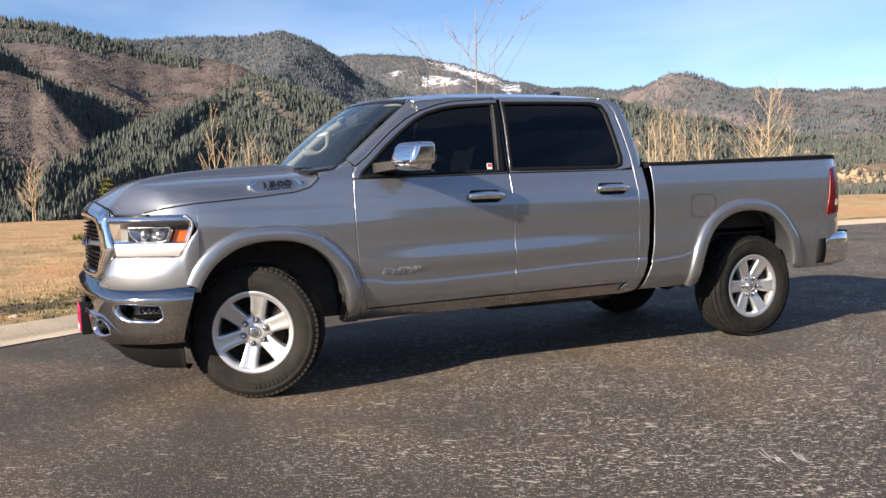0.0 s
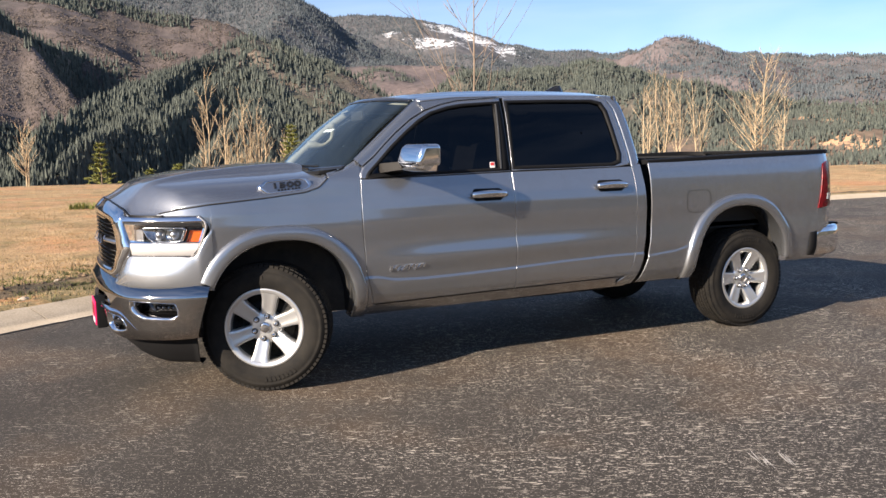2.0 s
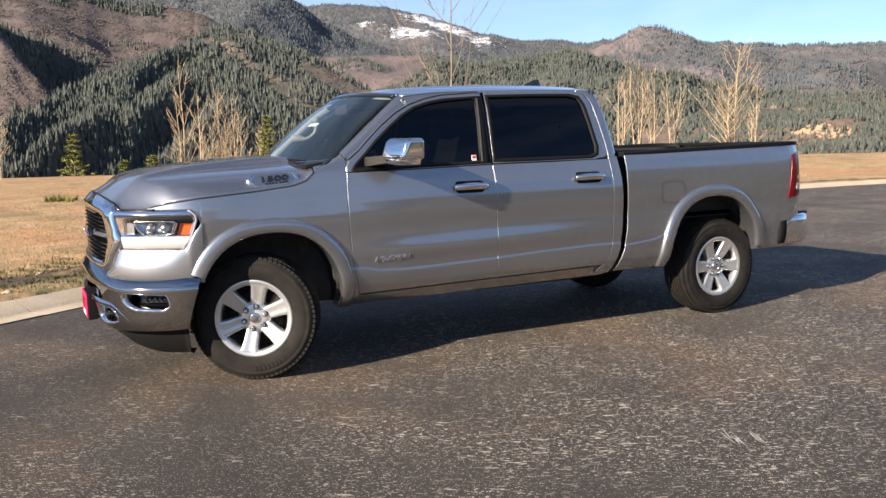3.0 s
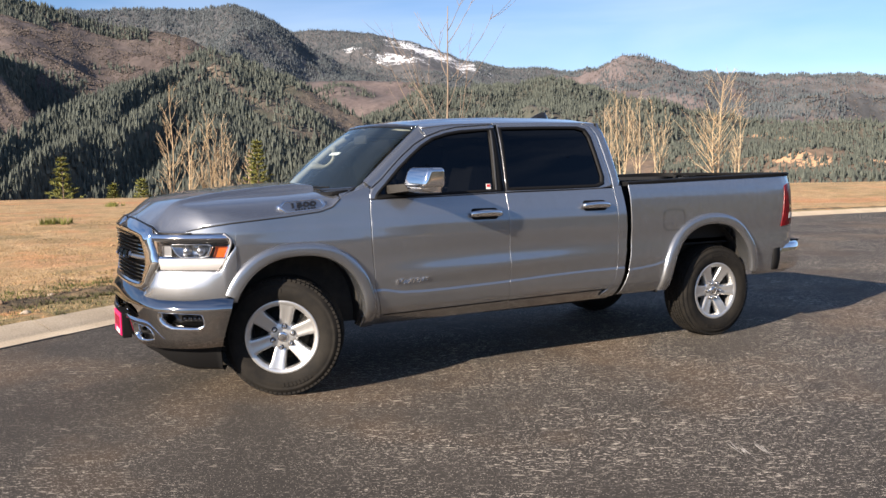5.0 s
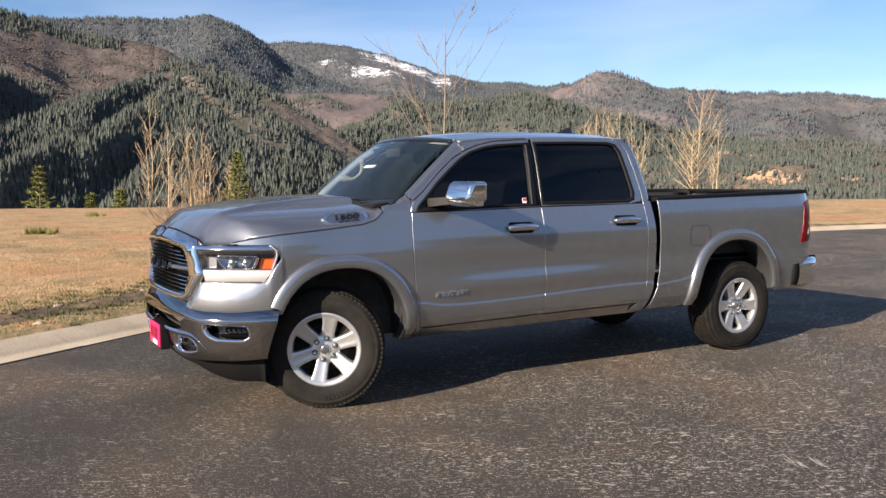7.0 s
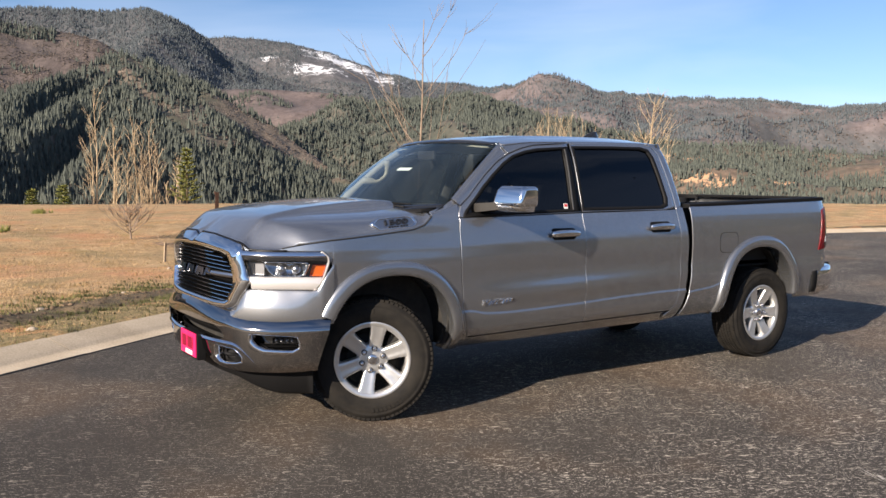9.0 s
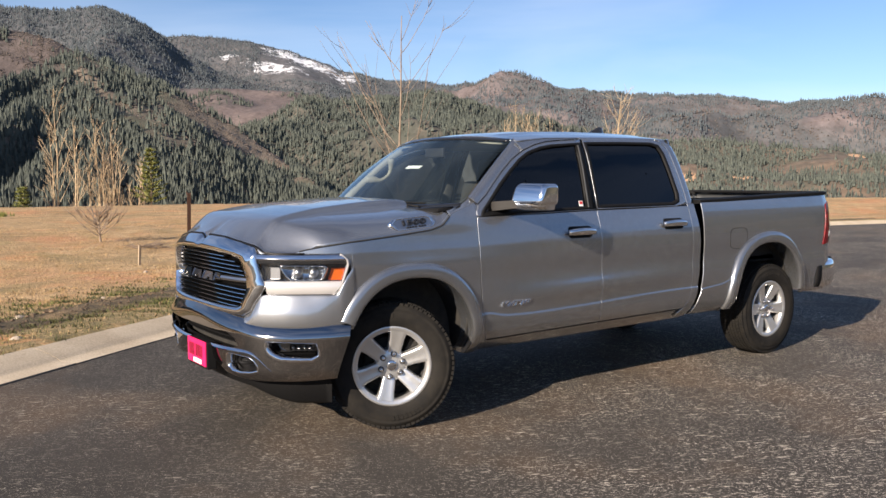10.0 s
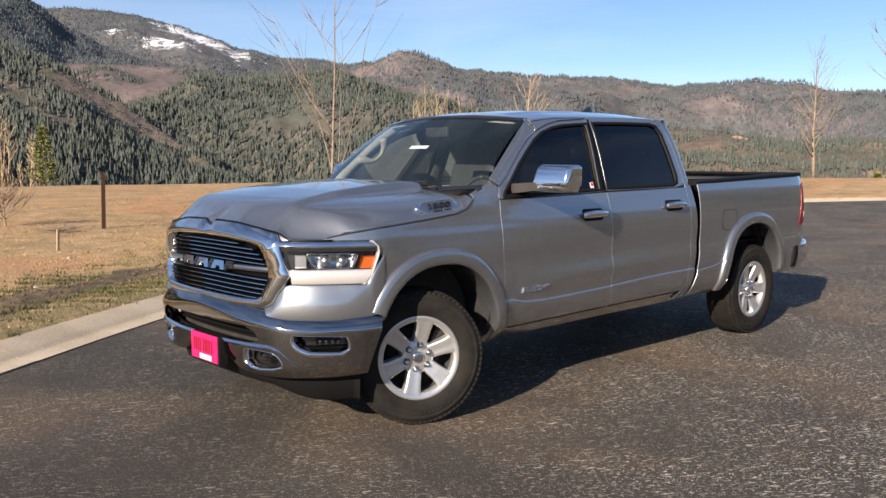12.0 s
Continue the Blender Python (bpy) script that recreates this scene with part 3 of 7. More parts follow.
# ---- hills ----
def along(v):
    """A number, or a table of (bearing, value), as a function of the bearing."""
    if isinstance(v, (int, float)):
        return lambda b: float(v)
    p, q = np.array(v, float).T
    return lambda b: float(np.interp(b, p, q))


def hill(name, label, material, ridge, near, far, foot, rough, seed, lo, hi, nb=150, nr=34, power=0.85):
    """A hillside seen from the road: ridge gives (bearing, degrees up) along its crest; near and far the distances of foot and crest.
    Returns a function that gives the place on it at a bearing and a share of the way up."""
    up_at, near_at, far_at = along(ridge), along(near), along(far)

    def spot(b, s):
        n0, f0 = near_at(b), far_at(b)
        top = 1.5 + f0 * math.tan(radians(up_at(b)))
        top += rough * 0.06 * noise.noise(Vector((b * 0.9, seed, 0))) + rough * 0.04 * noise.noise(Vector((b * 3.1, seed, 4)))
        r = n0 + (f0 - n0) * s
        z = foot + (top - foot) * min(s, 1.0) ** power
        if s > 1:
            z = top - (s - 1) * (f0 - n0) * 0.55
        x, y = r * math.sin(radians(b)), r * math.cos(radians(b)) - 5
        env = math.sin(math.pi * min(max(s, 0), 1)) ** 0.6
        q = Vector((x, y, 0)) / (f0 * 0.2)
        rid = 1 - abs(noise.noise(q + Vector((seed, 0, 0)))) * 2
        z += env * rough * (0.75 * (rid - 0.5) + 0.32 * noise.noise(q * 2.7 + Vector((0, seed, 0))) + 0.13 * noise.noise(q * 7.5) + 0.05 * noise.noise(q * 19))
        return x, y, z

    bs, ss = np.linspace(lo, hi, nb), np.r_[np.linspace(0, 1, nr), 1.04, 1.15]
    verts = [spot(b, s) for b in bs for s in ss]
    ob = new(name, mesh_of(name, verts, grid_faces(nb, len(ss)), material(spot) if callable(material) else material))
    tagged(ob, label, "hill", kind="structure")
    return spot


def seen_up(p):
    return math.degrees(math.atan2(p[2] - 1.5, math.hypot(p[0], p[1] + 5)))


def on_hill(spot, b, e):
    """The lowest place on a hill at a bearing that stands e degrees up."""
    for s in np.linspace(0.02, 1, 200):
        p = spot(b, s)
        if seen_up(p) >= e:
            return p
    return spot(b, 1.0)


def patches_on(spot, *spots):
    return [(*on_hill(spot, b, e), r, colour, edge) for b, e, r, colour, edge in spots]


def cone_tree(x, y, z, h, w, rnd, sides=5, far=False):
    """Stacked ragged cones: one far conifer."""
    V, F = [], []
    t0 = rnd.uniform(0, 6.28)
    lx, ly = rnd.uniform(-0.04, 0.04) * h, rnd.uniform(-0.04, 0.04) * h
    for z0, z1, r in (((0.04, 0.72, w), (0.4, 1.0, w * 0.66)) if far else ((0.05, 0.6, w), (0.27, 0.84, w * 0.78), (0.52, 1.0, w * 0.5))):
        k = len(V)
        for i in range(sides):
            a = t0 + 6.283 * i / sides
            rr = r * rnd.uniform(0.55, 1.3)
            V.append((x + rr * math.cos(a), y + rr * math.sin(a), z + h * (z0 + rnd.uniform(-0.05, 0.08))))
        V.append((x + lx, y + ly, z + h * z1))
        F += [(k + i, k + (i + 1) % sides, k + sides) for i in range(sides)]
    return V, F


def shrub_clump(x, y, z, r, rnd):
    V = [(x + r * math.cos(a) * rnd.uniform(0.6, 1.1), y + r * math.sin(a) * rnd.uniform(0.6, 1.1), z - 0.3) for a in (0, 1.26, 2.5, 3.77, 5.0)]
    V += [(x + rnd.uniform(-0.4, 0.4) * r, y + rnd.uniform(-0.4, 0.4) * r, z + r * rnd.uniform(0.5, 0.9))]
    return V, [(i, (i + 1) % 5, 5) for i in range(5)]


def forest(name, label, spot, count, lo, hi, s0, s1, height, material, seed, clump, keep, shape="cone", bias=1.0):
    """Conifers or shrubs scattered over a hill, thick where the clump noise is high; keep(b, s) is the noise that a place asks for."""
    rnd = random.Random(seed)
    V, F = [], []
    tries = 0
    while count > 0 and tries < 250000:
        tries += 1
        b, s = rnd.uniform(lo, hi), s0 + (s1 - s0) * rnd.random() ** bias
        x, y, z = spot(b, s)
        d = noise.noise(Vector((x * clump, y * clump, seed))) + 0.5 * noise.noise(Vector((x * clump * 3, y * clump * 3, seed)))
        if d + rnd.uniform(-0.3, 0.3) < keep(b, s):
            continue
        h = height * (rnd.uniform(0.35, 0.8) if rnd.random() < 0.35 else rnd.uniform(0.7, 1.3))
        v, f = cone_tree(x, y, z - 0.5, h, h * rnd.uniform(0.15, 0.24), rnd, 4, material == FOREST_HAZED) if shape == "cone" else shrub_clump(x, y, z, h, rnd)
        k = len(V)
        V += v
        F += [tuple(i + k for i in q) for q in f]
        count -= 1
    ob = new(name, mesh_of(name, V, F, material, False))
    tagged(ob, label, "trees" if shape == "cone" else "shrubs", kind="stuff")


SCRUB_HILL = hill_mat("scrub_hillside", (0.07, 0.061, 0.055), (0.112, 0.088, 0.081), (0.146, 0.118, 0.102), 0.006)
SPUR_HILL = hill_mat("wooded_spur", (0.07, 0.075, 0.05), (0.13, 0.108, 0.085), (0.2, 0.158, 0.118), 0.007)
# far and left ground: paler and bluer, haze of distance worked into the colours
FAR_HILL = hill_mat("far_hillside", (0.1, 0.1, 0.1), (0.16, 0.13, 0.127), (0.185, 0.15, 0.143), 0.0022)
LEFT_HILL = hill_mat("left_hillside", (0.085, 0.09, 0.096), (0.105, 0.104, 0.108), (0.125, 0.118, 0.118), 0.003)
BENCH_HILL = hill_mat("cleared_bench", (0.1, 0.083, 0.079), (0.14, 0.108, 0.101), (0.175, 0.137, 0.124), 0.008)
MID_HILL = hill_mat("wooded_hillside", (0.075, 0.08, 0.062), (0.1, 0.092, 0.074), (0.15, 0.125, 0.098), 0.005)
BACK_HILL = hill_mat("hillside_behind", (0.045, 0.05, 0.036), (0.06, 0.058, 0.042), (0.1, 0.085, 0.06), 0.006)
SNOW, SNOW_THIN, OCHRE = (0.8, 0.81, 0.84), (0.7, 0.71, 0.74), (0.55, 0.34, 0.2)


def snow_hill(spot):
    # bluish ground colours carry the haze of distance; the snow is its own colour
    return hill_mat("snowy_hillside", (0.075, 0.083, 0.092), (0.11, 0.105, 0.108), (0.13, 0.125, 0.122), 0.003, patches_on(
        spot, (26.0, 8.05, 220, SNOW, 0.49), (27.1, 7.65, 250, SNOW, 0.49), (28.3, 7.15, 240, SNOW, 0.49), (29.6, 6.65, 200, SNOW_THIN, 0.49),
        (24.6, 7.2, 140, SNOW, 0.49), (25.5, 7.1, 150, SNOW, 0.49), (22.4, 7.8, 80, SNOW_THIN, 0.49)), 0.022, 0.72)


def low_hill(spot):
    return hill_mat("low_hillside", (0.085, 0.085, 0.062), (0.15, 0.11, 0.08), (0.26, 0.18, 0.115), 0.008, patches_on(
        spot, (48.3, 1.85, 30, OCHRE, 0.42), (49.8, 1.65, 34, OCHRE, 0.42), (51.3, 1.3, 32, OCHRE, 0.42), (50.0, 0.35, 26, OCHRE, 0.42), (51.6, 0.1, 30, OCHRE, 0.42),
        (61.8, 1.4, 26, OCHRE, 0.42), (59.8, 0.0, 20, OCHRE, 0.42), (55.5, 0.2, 24, OCHRE, 0.45)), 0.06)


hill_a = hill("hill_near", "steep brown hillside of leafless shrubs with conifers along its crest", SCRUB_HILL,
              [(-30, 9.5), (-12, 10.4), (-3, 10.6), (-1.7, 10.5), (1.3, 10.35), (2.8, 10.05), (4.6, 9.65), (5.7, 9.3), (7.4, 8.95), (10.1, 8.75), (11.8, 8.4), (13.35, 7.6), (14.8, 6.8), (16.5, 6.0), (18.3, 5.2), (20.5, 3.9), (22.6, 2.6), (24.5, 1.3), (28, -0.8), (34, -5)],
              [(-30, 900), (10, 950), (34, 900)], [(-30, 1900), (10, 1900), (34, 1500)], -62, 55, 2.0, -30, 33, 170, 50, 0.95)
hill_s = hill("hill_shoulder", "wooded shoulder of the near hill on the side away from the sun", SPUR_HILL,
              [(-20, 10), (-8, 9.7), (-3, 9.2), (-1.2, 8.5), (-0.3, 7.6), (0.6, 7.15), (2.95, 6.3), (4.05, 5.85), (5.0, 5.45), (5.5, 4.6), (6.5, 3), (8, 0.5)],
              [(-20, 420), (-3, 640), (0, 800), (5.5, 1130), (8, 1300)], [(-20, 800), (-3, 1080), (0, 1230), (5.5, 1560), (8, 1700)], -62, 22, 3.0, -20, 8, 90, 36, 1.0)
hill_n = hill("hill_nose", "rounded brown nose of the near hill with scattered shrubs and conifers", SCRUB_HILL,
              [(-20, 8.6), (-6, 8.2), (-1.3, 7.6), (-0.3, 7.3), (0.4, 6.7), (1.2, 5.5), (2.0, 4.5), (2.6, 3.6), (3.2, 2.2), (4, -1)],
              620, [(-20, 900), (-0.3, 900), (4, 760)], -62, 22, 5.5, -20, 4, 80, 34, 0.9)
hill_w = hill("hill_spur", "long spur with dense green conifers below and bare brown patches on its crest", SPUR_HILL,
              [(-9, -3), (-2, -0.8), (-0.5, 0.4), (0.05, 1.1), (2, 2.4), (3.9, 3.6), (5.7, 4.3), (6.9, 4.9), (9.2, 5.6), (11, 6.4), (12.5, 7.4), (13.4, 7.75), (14.8, 7.1), (16.5, 6.45), (18.4, 5.65), (20.5, 4.45), (22.6, 3.2), (23.9, 2.1), (26.2, 0.65), (28, -0.25), (30, -1.2), (34, -4)],
              [(-9, 480), (8, 520), (14, 550), (24, 660), (34, 700)], [(-9, 600), (0, 700), (6, 870), (13, 1270), (20, 1160), (28, 1080), (34, 1000)], -62, 44, 7.0, -9, 33, 170, 50, 0.9)
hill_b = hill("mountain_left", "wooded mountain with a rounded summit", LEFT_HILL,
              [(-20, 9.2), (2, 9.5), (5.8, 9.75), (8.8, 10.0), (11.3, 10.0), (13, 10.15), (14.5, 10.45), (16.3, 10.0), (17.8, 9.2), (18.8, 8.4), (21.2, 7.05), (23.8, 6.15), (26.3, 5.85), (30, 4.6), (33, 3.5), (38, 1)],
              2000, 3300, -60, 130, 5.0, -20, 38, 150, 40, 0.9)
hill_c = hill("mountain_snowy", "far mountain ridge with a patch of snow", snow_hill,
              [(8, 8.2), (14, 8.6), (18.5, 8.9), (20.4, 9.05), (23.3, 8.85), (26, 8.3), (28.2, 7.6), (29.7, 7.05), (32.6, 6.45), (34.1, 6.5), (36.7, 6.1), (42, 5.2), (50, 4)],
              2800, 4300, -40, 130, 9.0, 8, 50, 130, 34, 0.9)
hill_t = hill("hill_bench", "bare mauve-brown bench on the mountain's foot", BENCH_HILL,
              [(14, 5.6), (18.8, 5.8), (22, 5.83), (25.5, 5.75), (28, 5.55), (29.5, 5.0), (32, 4)],
              1500, 2150, -60, 60, 11.0, 14, 32, 70, 30, 0.8)
hill_d = hill("hill_wooded", "lower hill covered with green conifers", MID_HILL,
              [(10, 3.0), (18.9, 3.1), (22.7, 3.25), (25, 3.95), (28, 5.0), (30.4, 5.3), (33.4, 5.1), (35, 5.2), (37.9, 4.75), (41.5, 4.15), (42.9, 3.6), (43.8, 3.1), (47, 2.3), (52, 1.4), (60, 0), (64, -0.8)],
              850, 1800, -62, 100, 14.0, 10, 62, 160, 44, 0.9)
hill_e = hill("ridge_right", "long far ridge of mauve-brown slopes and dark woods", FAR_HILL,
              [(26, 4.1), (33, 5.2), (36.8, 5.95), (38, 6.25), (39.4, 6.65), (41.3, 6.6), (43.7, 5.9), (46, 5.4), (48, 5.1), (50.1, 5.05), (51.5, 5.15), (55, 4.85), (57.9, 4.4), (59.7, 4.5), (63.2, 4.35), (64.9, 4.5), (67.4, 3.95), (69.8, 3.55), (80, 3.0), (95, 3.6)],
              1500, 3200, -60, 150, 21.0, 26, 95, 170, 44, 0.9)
hill_f = hill("hill_low", "low wooded spur with an ochre cut bank", low_hill,
              [(40, 0.5), (46, 1.9), (50, 2.3), (53.7, 2.5), (57, 2.0), (59.8, 1.9), (62.3, 1.45), (64.8, 0.95), (67.5, 1.2), (72, 1.4), (80, 0.9), (92, 1.2)],
              600, 1250, -60, 30, 27.0, 40, 92, 120, 34, 0.9)
hill_g = hill("hill_behind", "dark wooded hills across the road", BACK_HILL,
              [(92, 3.5), (105, 8), (120, 11), (145, 11), (165, 8), (185, 5.5), (215, 5), (240, 5), (262, 4), (290, 5.5), (315, 7.5), (332, 9.4)],
              420, 1300, -40, 90, 31.0, 92, 332, 120, 14, 0.9)


def crest_woods(b, s):
    return -0.7 if s > 0.93 and b < 9.5 else 0.25 if s > 0.8 and b < 4 else 0.62


def spur_woods(b, s):
    """Thick on the lower slope and on the spur's back; open between bare patches under the crest."""
    if b < 12:
        return -0.7 if s < 0.9 or b < 10 else -0.1
    open_from = float(np.interp(b, [12, 15, 18, 22, 26], [0.72, 0.52, 0.42, 0.5, 0.6]))
    return -0.6 if s < open_from else 0.2 if s < 0.95 else 0.05


forest("conifers_crest", "dark conifers along the crest of the near hill", hill_a, 2600, -5, 13, 0.2, 1.0, 12, FOREST, 3, 0.006, crest_woods)
forest("shrubs_near", "leafless brown shrubs over the near hill", hill_a, 40000, -5, 16, 0.2, 1.0, 1.9, SHRUBS, 4, 0.01, lambda b, s: -0.25, "shrub")
forest("conifers_shoulder", "dark conifers on the shaded shoulder", hill_s, 9000, -6, 7, 0.1, 1.0, 11, FOREST, 13, 0.006, lambda b, s: -0.7)
forest("conifers_nose", "conifers at the foot of the brown nose", hill_n, 3000, -6, 3.8, 0.04, 1.0, 9, FOREST, 14, 0.009, lambda b, s: -0.6 if s < 0.5 else 0.5)
forest("shrubs_nose", "leafless brown shrubs on the rounded nose", hill_n, 14000, -6, 3.8, 0.3, 1.0, 1.0, SHRUBS, 15, 0.01, lambda b, s: -0.25, "shrub")
forest("conifers_spur", "dense green conifers on the lower spur", hill_w, 24000, -4, 31, 0.02, 1.0, 10, FOREST, 16, 0.0085, spur_woods)
forest("shrubs_spur", "leafless brown shrubs on the bare patches of the spur", hill_w, 16000, 9, 31, 0.25, 1.0, 1.3, SHRUBS, 17, 0.01, lambda b, s: -0.25, "shrub")
forest("conifers_left", "dense conifers over the mountain", hill_b, 46000, 3, 32, 0.3, 1.0, 10.5, FOREST_HAZED, 5, 0.0016, lambda b, s: -0.75)
forest("conifers_snowy", "conifers over the snowy ridge", hill_c, 24000, 16, 42, 0.35, 1.0, 10.5, FOREST_HAZED, 6, 0.0016, lambda b, s: 0.25 if 24.2 < b < 30.2 and s > 0.6 else -0.6)
forest("conifers_bench", "conifers in the hollows of the bare bench", hill_t, 1500, 17, 30, 0.1, 0.99, 11, FOREST, 18, 0.005, lambda b, s: -0.2 if s < 0.55 and 20.3 < b < 22.8 else 0.3)
forest("conifers_wooded", "dense green conifers over the lower hill", hill_d, 38000, 20, 60, 0.1, 1.0, 11, FOREST, 7, 0.0035, lambda b, s: -0.55)
forest("conifers_right", "conifers in drifts over the long ridge", hill_e, 42000, 33, 76, 0.2, 1.0, 10, FOREST_HAZED, 8, 0.0022, lambda b, s: -0.02 - 0.5 * (s > 0.93))
forest("shrubs_right", "leafless brown shrubs over the long ridge", hill_e, 26000, 33, 76, 0.2, 1.0, 2.6, SHRUBS, 19, 0.004, lambda b, s: -0.3, "shrub")
forest("conifers_low", "conifers over the low spur", hill_f, 13000, 42, 78, 0.1, 1.0, 8, FOREST, 9, 0.008, lambda b, s: -0.2)


# ---- the pickup truck: it faces -x, its driver's side is -y, its front wheel's hub stands at x = 0 ----
# its middle line lies a hand to the driver's side of y = 0
truck = empty("pickup_truck", Matrix.Translation((0, -0.04, 0)) @ Matrix.Diagonal((1, 0.96, 1, 1)))
tagged(truck, "silver crew-cab pickup truck with chrome trim parked on the asphalt", "pickup truck")

SIDE_Z = [0.36, 0.42, 0.48, 0.54, 0.6, 0.65, 0.7, 0.74, 0.77, 0.8, 0.835, 0.865, 0.89, 0.92, 0.97, 1.02, 1.1, 1.16, 1.22, 1.27, 1.31, 1.345, 1.45, 1.6, 1.72, 1.79, 1.83]
SIDE_W = [0.83, 0.9, 0.958, 0.988, 0.999, 1.001, 1.002, 1.0025, 1.0025, 1.0025, 1.0015, 1.0005, 1.0, 1.001, 1.005, 1.0075, 1.002, 0.99, 0.972, 0.956, 0.943, 0.93, 0.892, 0.836, 0.784, 0.747, 0.72]
BED_W = [0.83, 0.9, 0.958, 0.988, 1.001, 1.006, 1.012, 1.0145, 1.0145, 1.013, 1.01, 1.007, 1.006, 1.006, 1.009, 1.011, 1.0085, 1.004, 0.997, 0.988, 0.978, 0.966, 0.93, 0.9, 0.9, 0.9, 0.9]
# plan of the nose, centre to flank
NOSE = np.array([(-0.845, 0), (-0.841, 0.2), (-0.829, 0.36), (-0.806, 0.51), (-0.775, 0.62), (-0.72, 0.715), (-0.62, 0.82), (-0.5, 0.905), (-0.4, 0.965), (-0.3, 1.0), (-0.15, 1.014), (0.1, 1.016)])
NOSE_C = curve_through(NOSE, 200)
NOSE_S = np.r_[0, np.cumsum(np.linalg.norm(np.diff(NOSE_C, axis=0), axis=1))]
_t = np.gradient(NOSE_C, axis=0)
_t /= np.linalg.norm(_t, axis=1, keepdims=True)
NOSE_N = np.stack([-_t[:, 1], _t[:, 0]], 1)       # outwards
_zz = np.linspace(0.36, 1.83, 220)


def _soft_table(w):
    y = np.interp(_zz, SIDE_Z, w)
    k = np.array([1, 2, 1]) / 4
    for _ in range(3):
        y[1:-1] = np.convolve(y, k, "same")[1:-1]
    return y


CAB_T, BED_T = _soft_table(SIDE_W), _soft_table(BED_W)


def crease_z(x, bed=False):
    """Height of the pressed line along the doors and the bed; below it the skin stands a little prouder."""
    if bed:
        return float(np.interp(x, [2.8, 2.9, 3.14, 3.19, 3.25, 3.36], [0.66, 0.663, 0.684, 0.694, 0.712, 0.726]))
    return float(np.interp(x, [0.6, 0.72, 0.77, 0.81, 0.86, 1.05, 1.26, 1.69, 2.15, 2.54, 2.86], [0.67, 0.67, 0.663, 0.652, 0.644, 0.638, 0.641, 0.653, 0.673, 0.683, 0.684]))


def eased(t):
    t = min(max(t, 0.0), 1.0)
    return t * t * (3 - 2 * t)


def half_width(x, z, bed=False):
    w = float(np.interp(z, _zz, BED_T if bed else CAB_T))
    if not bed and x < 1.2 and 0.9 < z < 1.3:
        lean_x = eased((x + 0.45) / 0.6) * (1 - eased((x - 0.4) / 0.8))
        w -= 0.019 * lean_x * eased((z - 0.9) / 0.24) * (1 - eased((z - 1.14) / 0.16))
    if not bed and 0.5 < x < 2.95:
        swell = float(np.interp(x, [0.5, 0.75, 1.1, 1.6, 2.2, 2.6, 2.95], [0.0, 0.25, 0.85, 1.15, 0.9, 0.45, 0.2]))
        w += 0.0165 * swell * math.exp(-((z - 0.755 - 0.02 * (x - 1.0)) / 0.068) ** 2)
    if x > 0.5 and (not bed or x < 3.5) and z < 0.8:
        t = min(max((crease_z(x, bed) - z) / 0.02, 0.0), 1.0)
        w += 0.007 * eased(t) * min(max((x - 0.5) / 0.1, 0.0), 1.0)
    if x < -0.1:
        w *= float(np.interp(x, NOSE_C[:, 0], NOSE_C[:, 1])) / 1.0155
    if x > 4.5:
        w *= float(np.interp(x, [4.5, 4.67, 4.75, 4.83, 4.89, 4.94, 4.96], [1.0, 0.995, 0.978, 0.935, 0.875, 0.79, 0.72]))
    return w


def flank(x, z, sy, off=0.0, bed=False):
    return (x, sy * (half_width(x, z, bed) + off), z)


def nose(s, z, off=0.0, back=0.0):
    """A point round the nose: s metres along its plan from the centre (below zero: the driver's side)."""
    a = abs(s)
    c = [np.interp(a, NOSE_S, NOSE_C[:, k]) for k in (0, 1)]
    n = [np.interp(a, NOSE_S, NOSE_N[:, k]) for k in (0, 1)]
    return (float(c[0] + n[0] * off + back), math.copysign(float(c[1] + n[1] * off), s), z)


def table(*pairs):
    a, b = np.array(pairs, float).T
    return lambda t: float(np.interp(t, a, b))


def side_panel(xl, xr, zb, zt, sy, nu=30, nv=16, off=0.0, bed=False, us=None, crease=False):
    """A body panel between two upright edges x(z) and a lower and an upper edge z(x); its rows may follow the pressed line."""
    U, Vv = (steps(nu, 0.006) if us is None else us), steps(nv, 0.008)
    if crease:
        below, above = 2 + nv // 5, nv - nv // 5 - 8
        Vv = np.r_[-1.0, -0.985, np.linspace(-0.97, -0.03, below), np.linspace(0, 0.1, 9), np.linspace(0.11, 0.985, above), 0.993, 1.0]
    P = np.zeros((len(U), len(Vv), 3))
    for i, u in enumerate(U):
        for j, w in enumerate(Vv):
            z = 0.9
            for _ in range(5):
                x = xl(z) * (1 - u) + xr(z) * u
                lo, hi = zb(x), zt(x)
                if not crease:
                    z = lo * (1 - w) + hi * w
                    continue
                c0 = min(max(crease_z(x, bed) - 0.026, lo + 0.15 * (hi - lo)), hi - 0.2 * (hi - lo))
                c1 = c0 + min(0.03, 0.1 * (hi - lo))
                z = lo + (c0 - lo) * (w + 1) if w < 0 else c0 + (c1 - c0) * w / 0.1 if w <= 0.1 else c1 + (hi - c1) * (w - 0.1) / 0.9
            P[i, j] = flank(x, z, sy, off, bed)
    return sheet(P, 0.007, flip=sy > 0)


def arch_z(x, cx, cz, a0, a1, h, n):
    a = a0 if x < cx else a1
    q = abs(x - cx) / a
    return None if q >= 1 else cz + h * (1 - q**n) ** (1 / n)


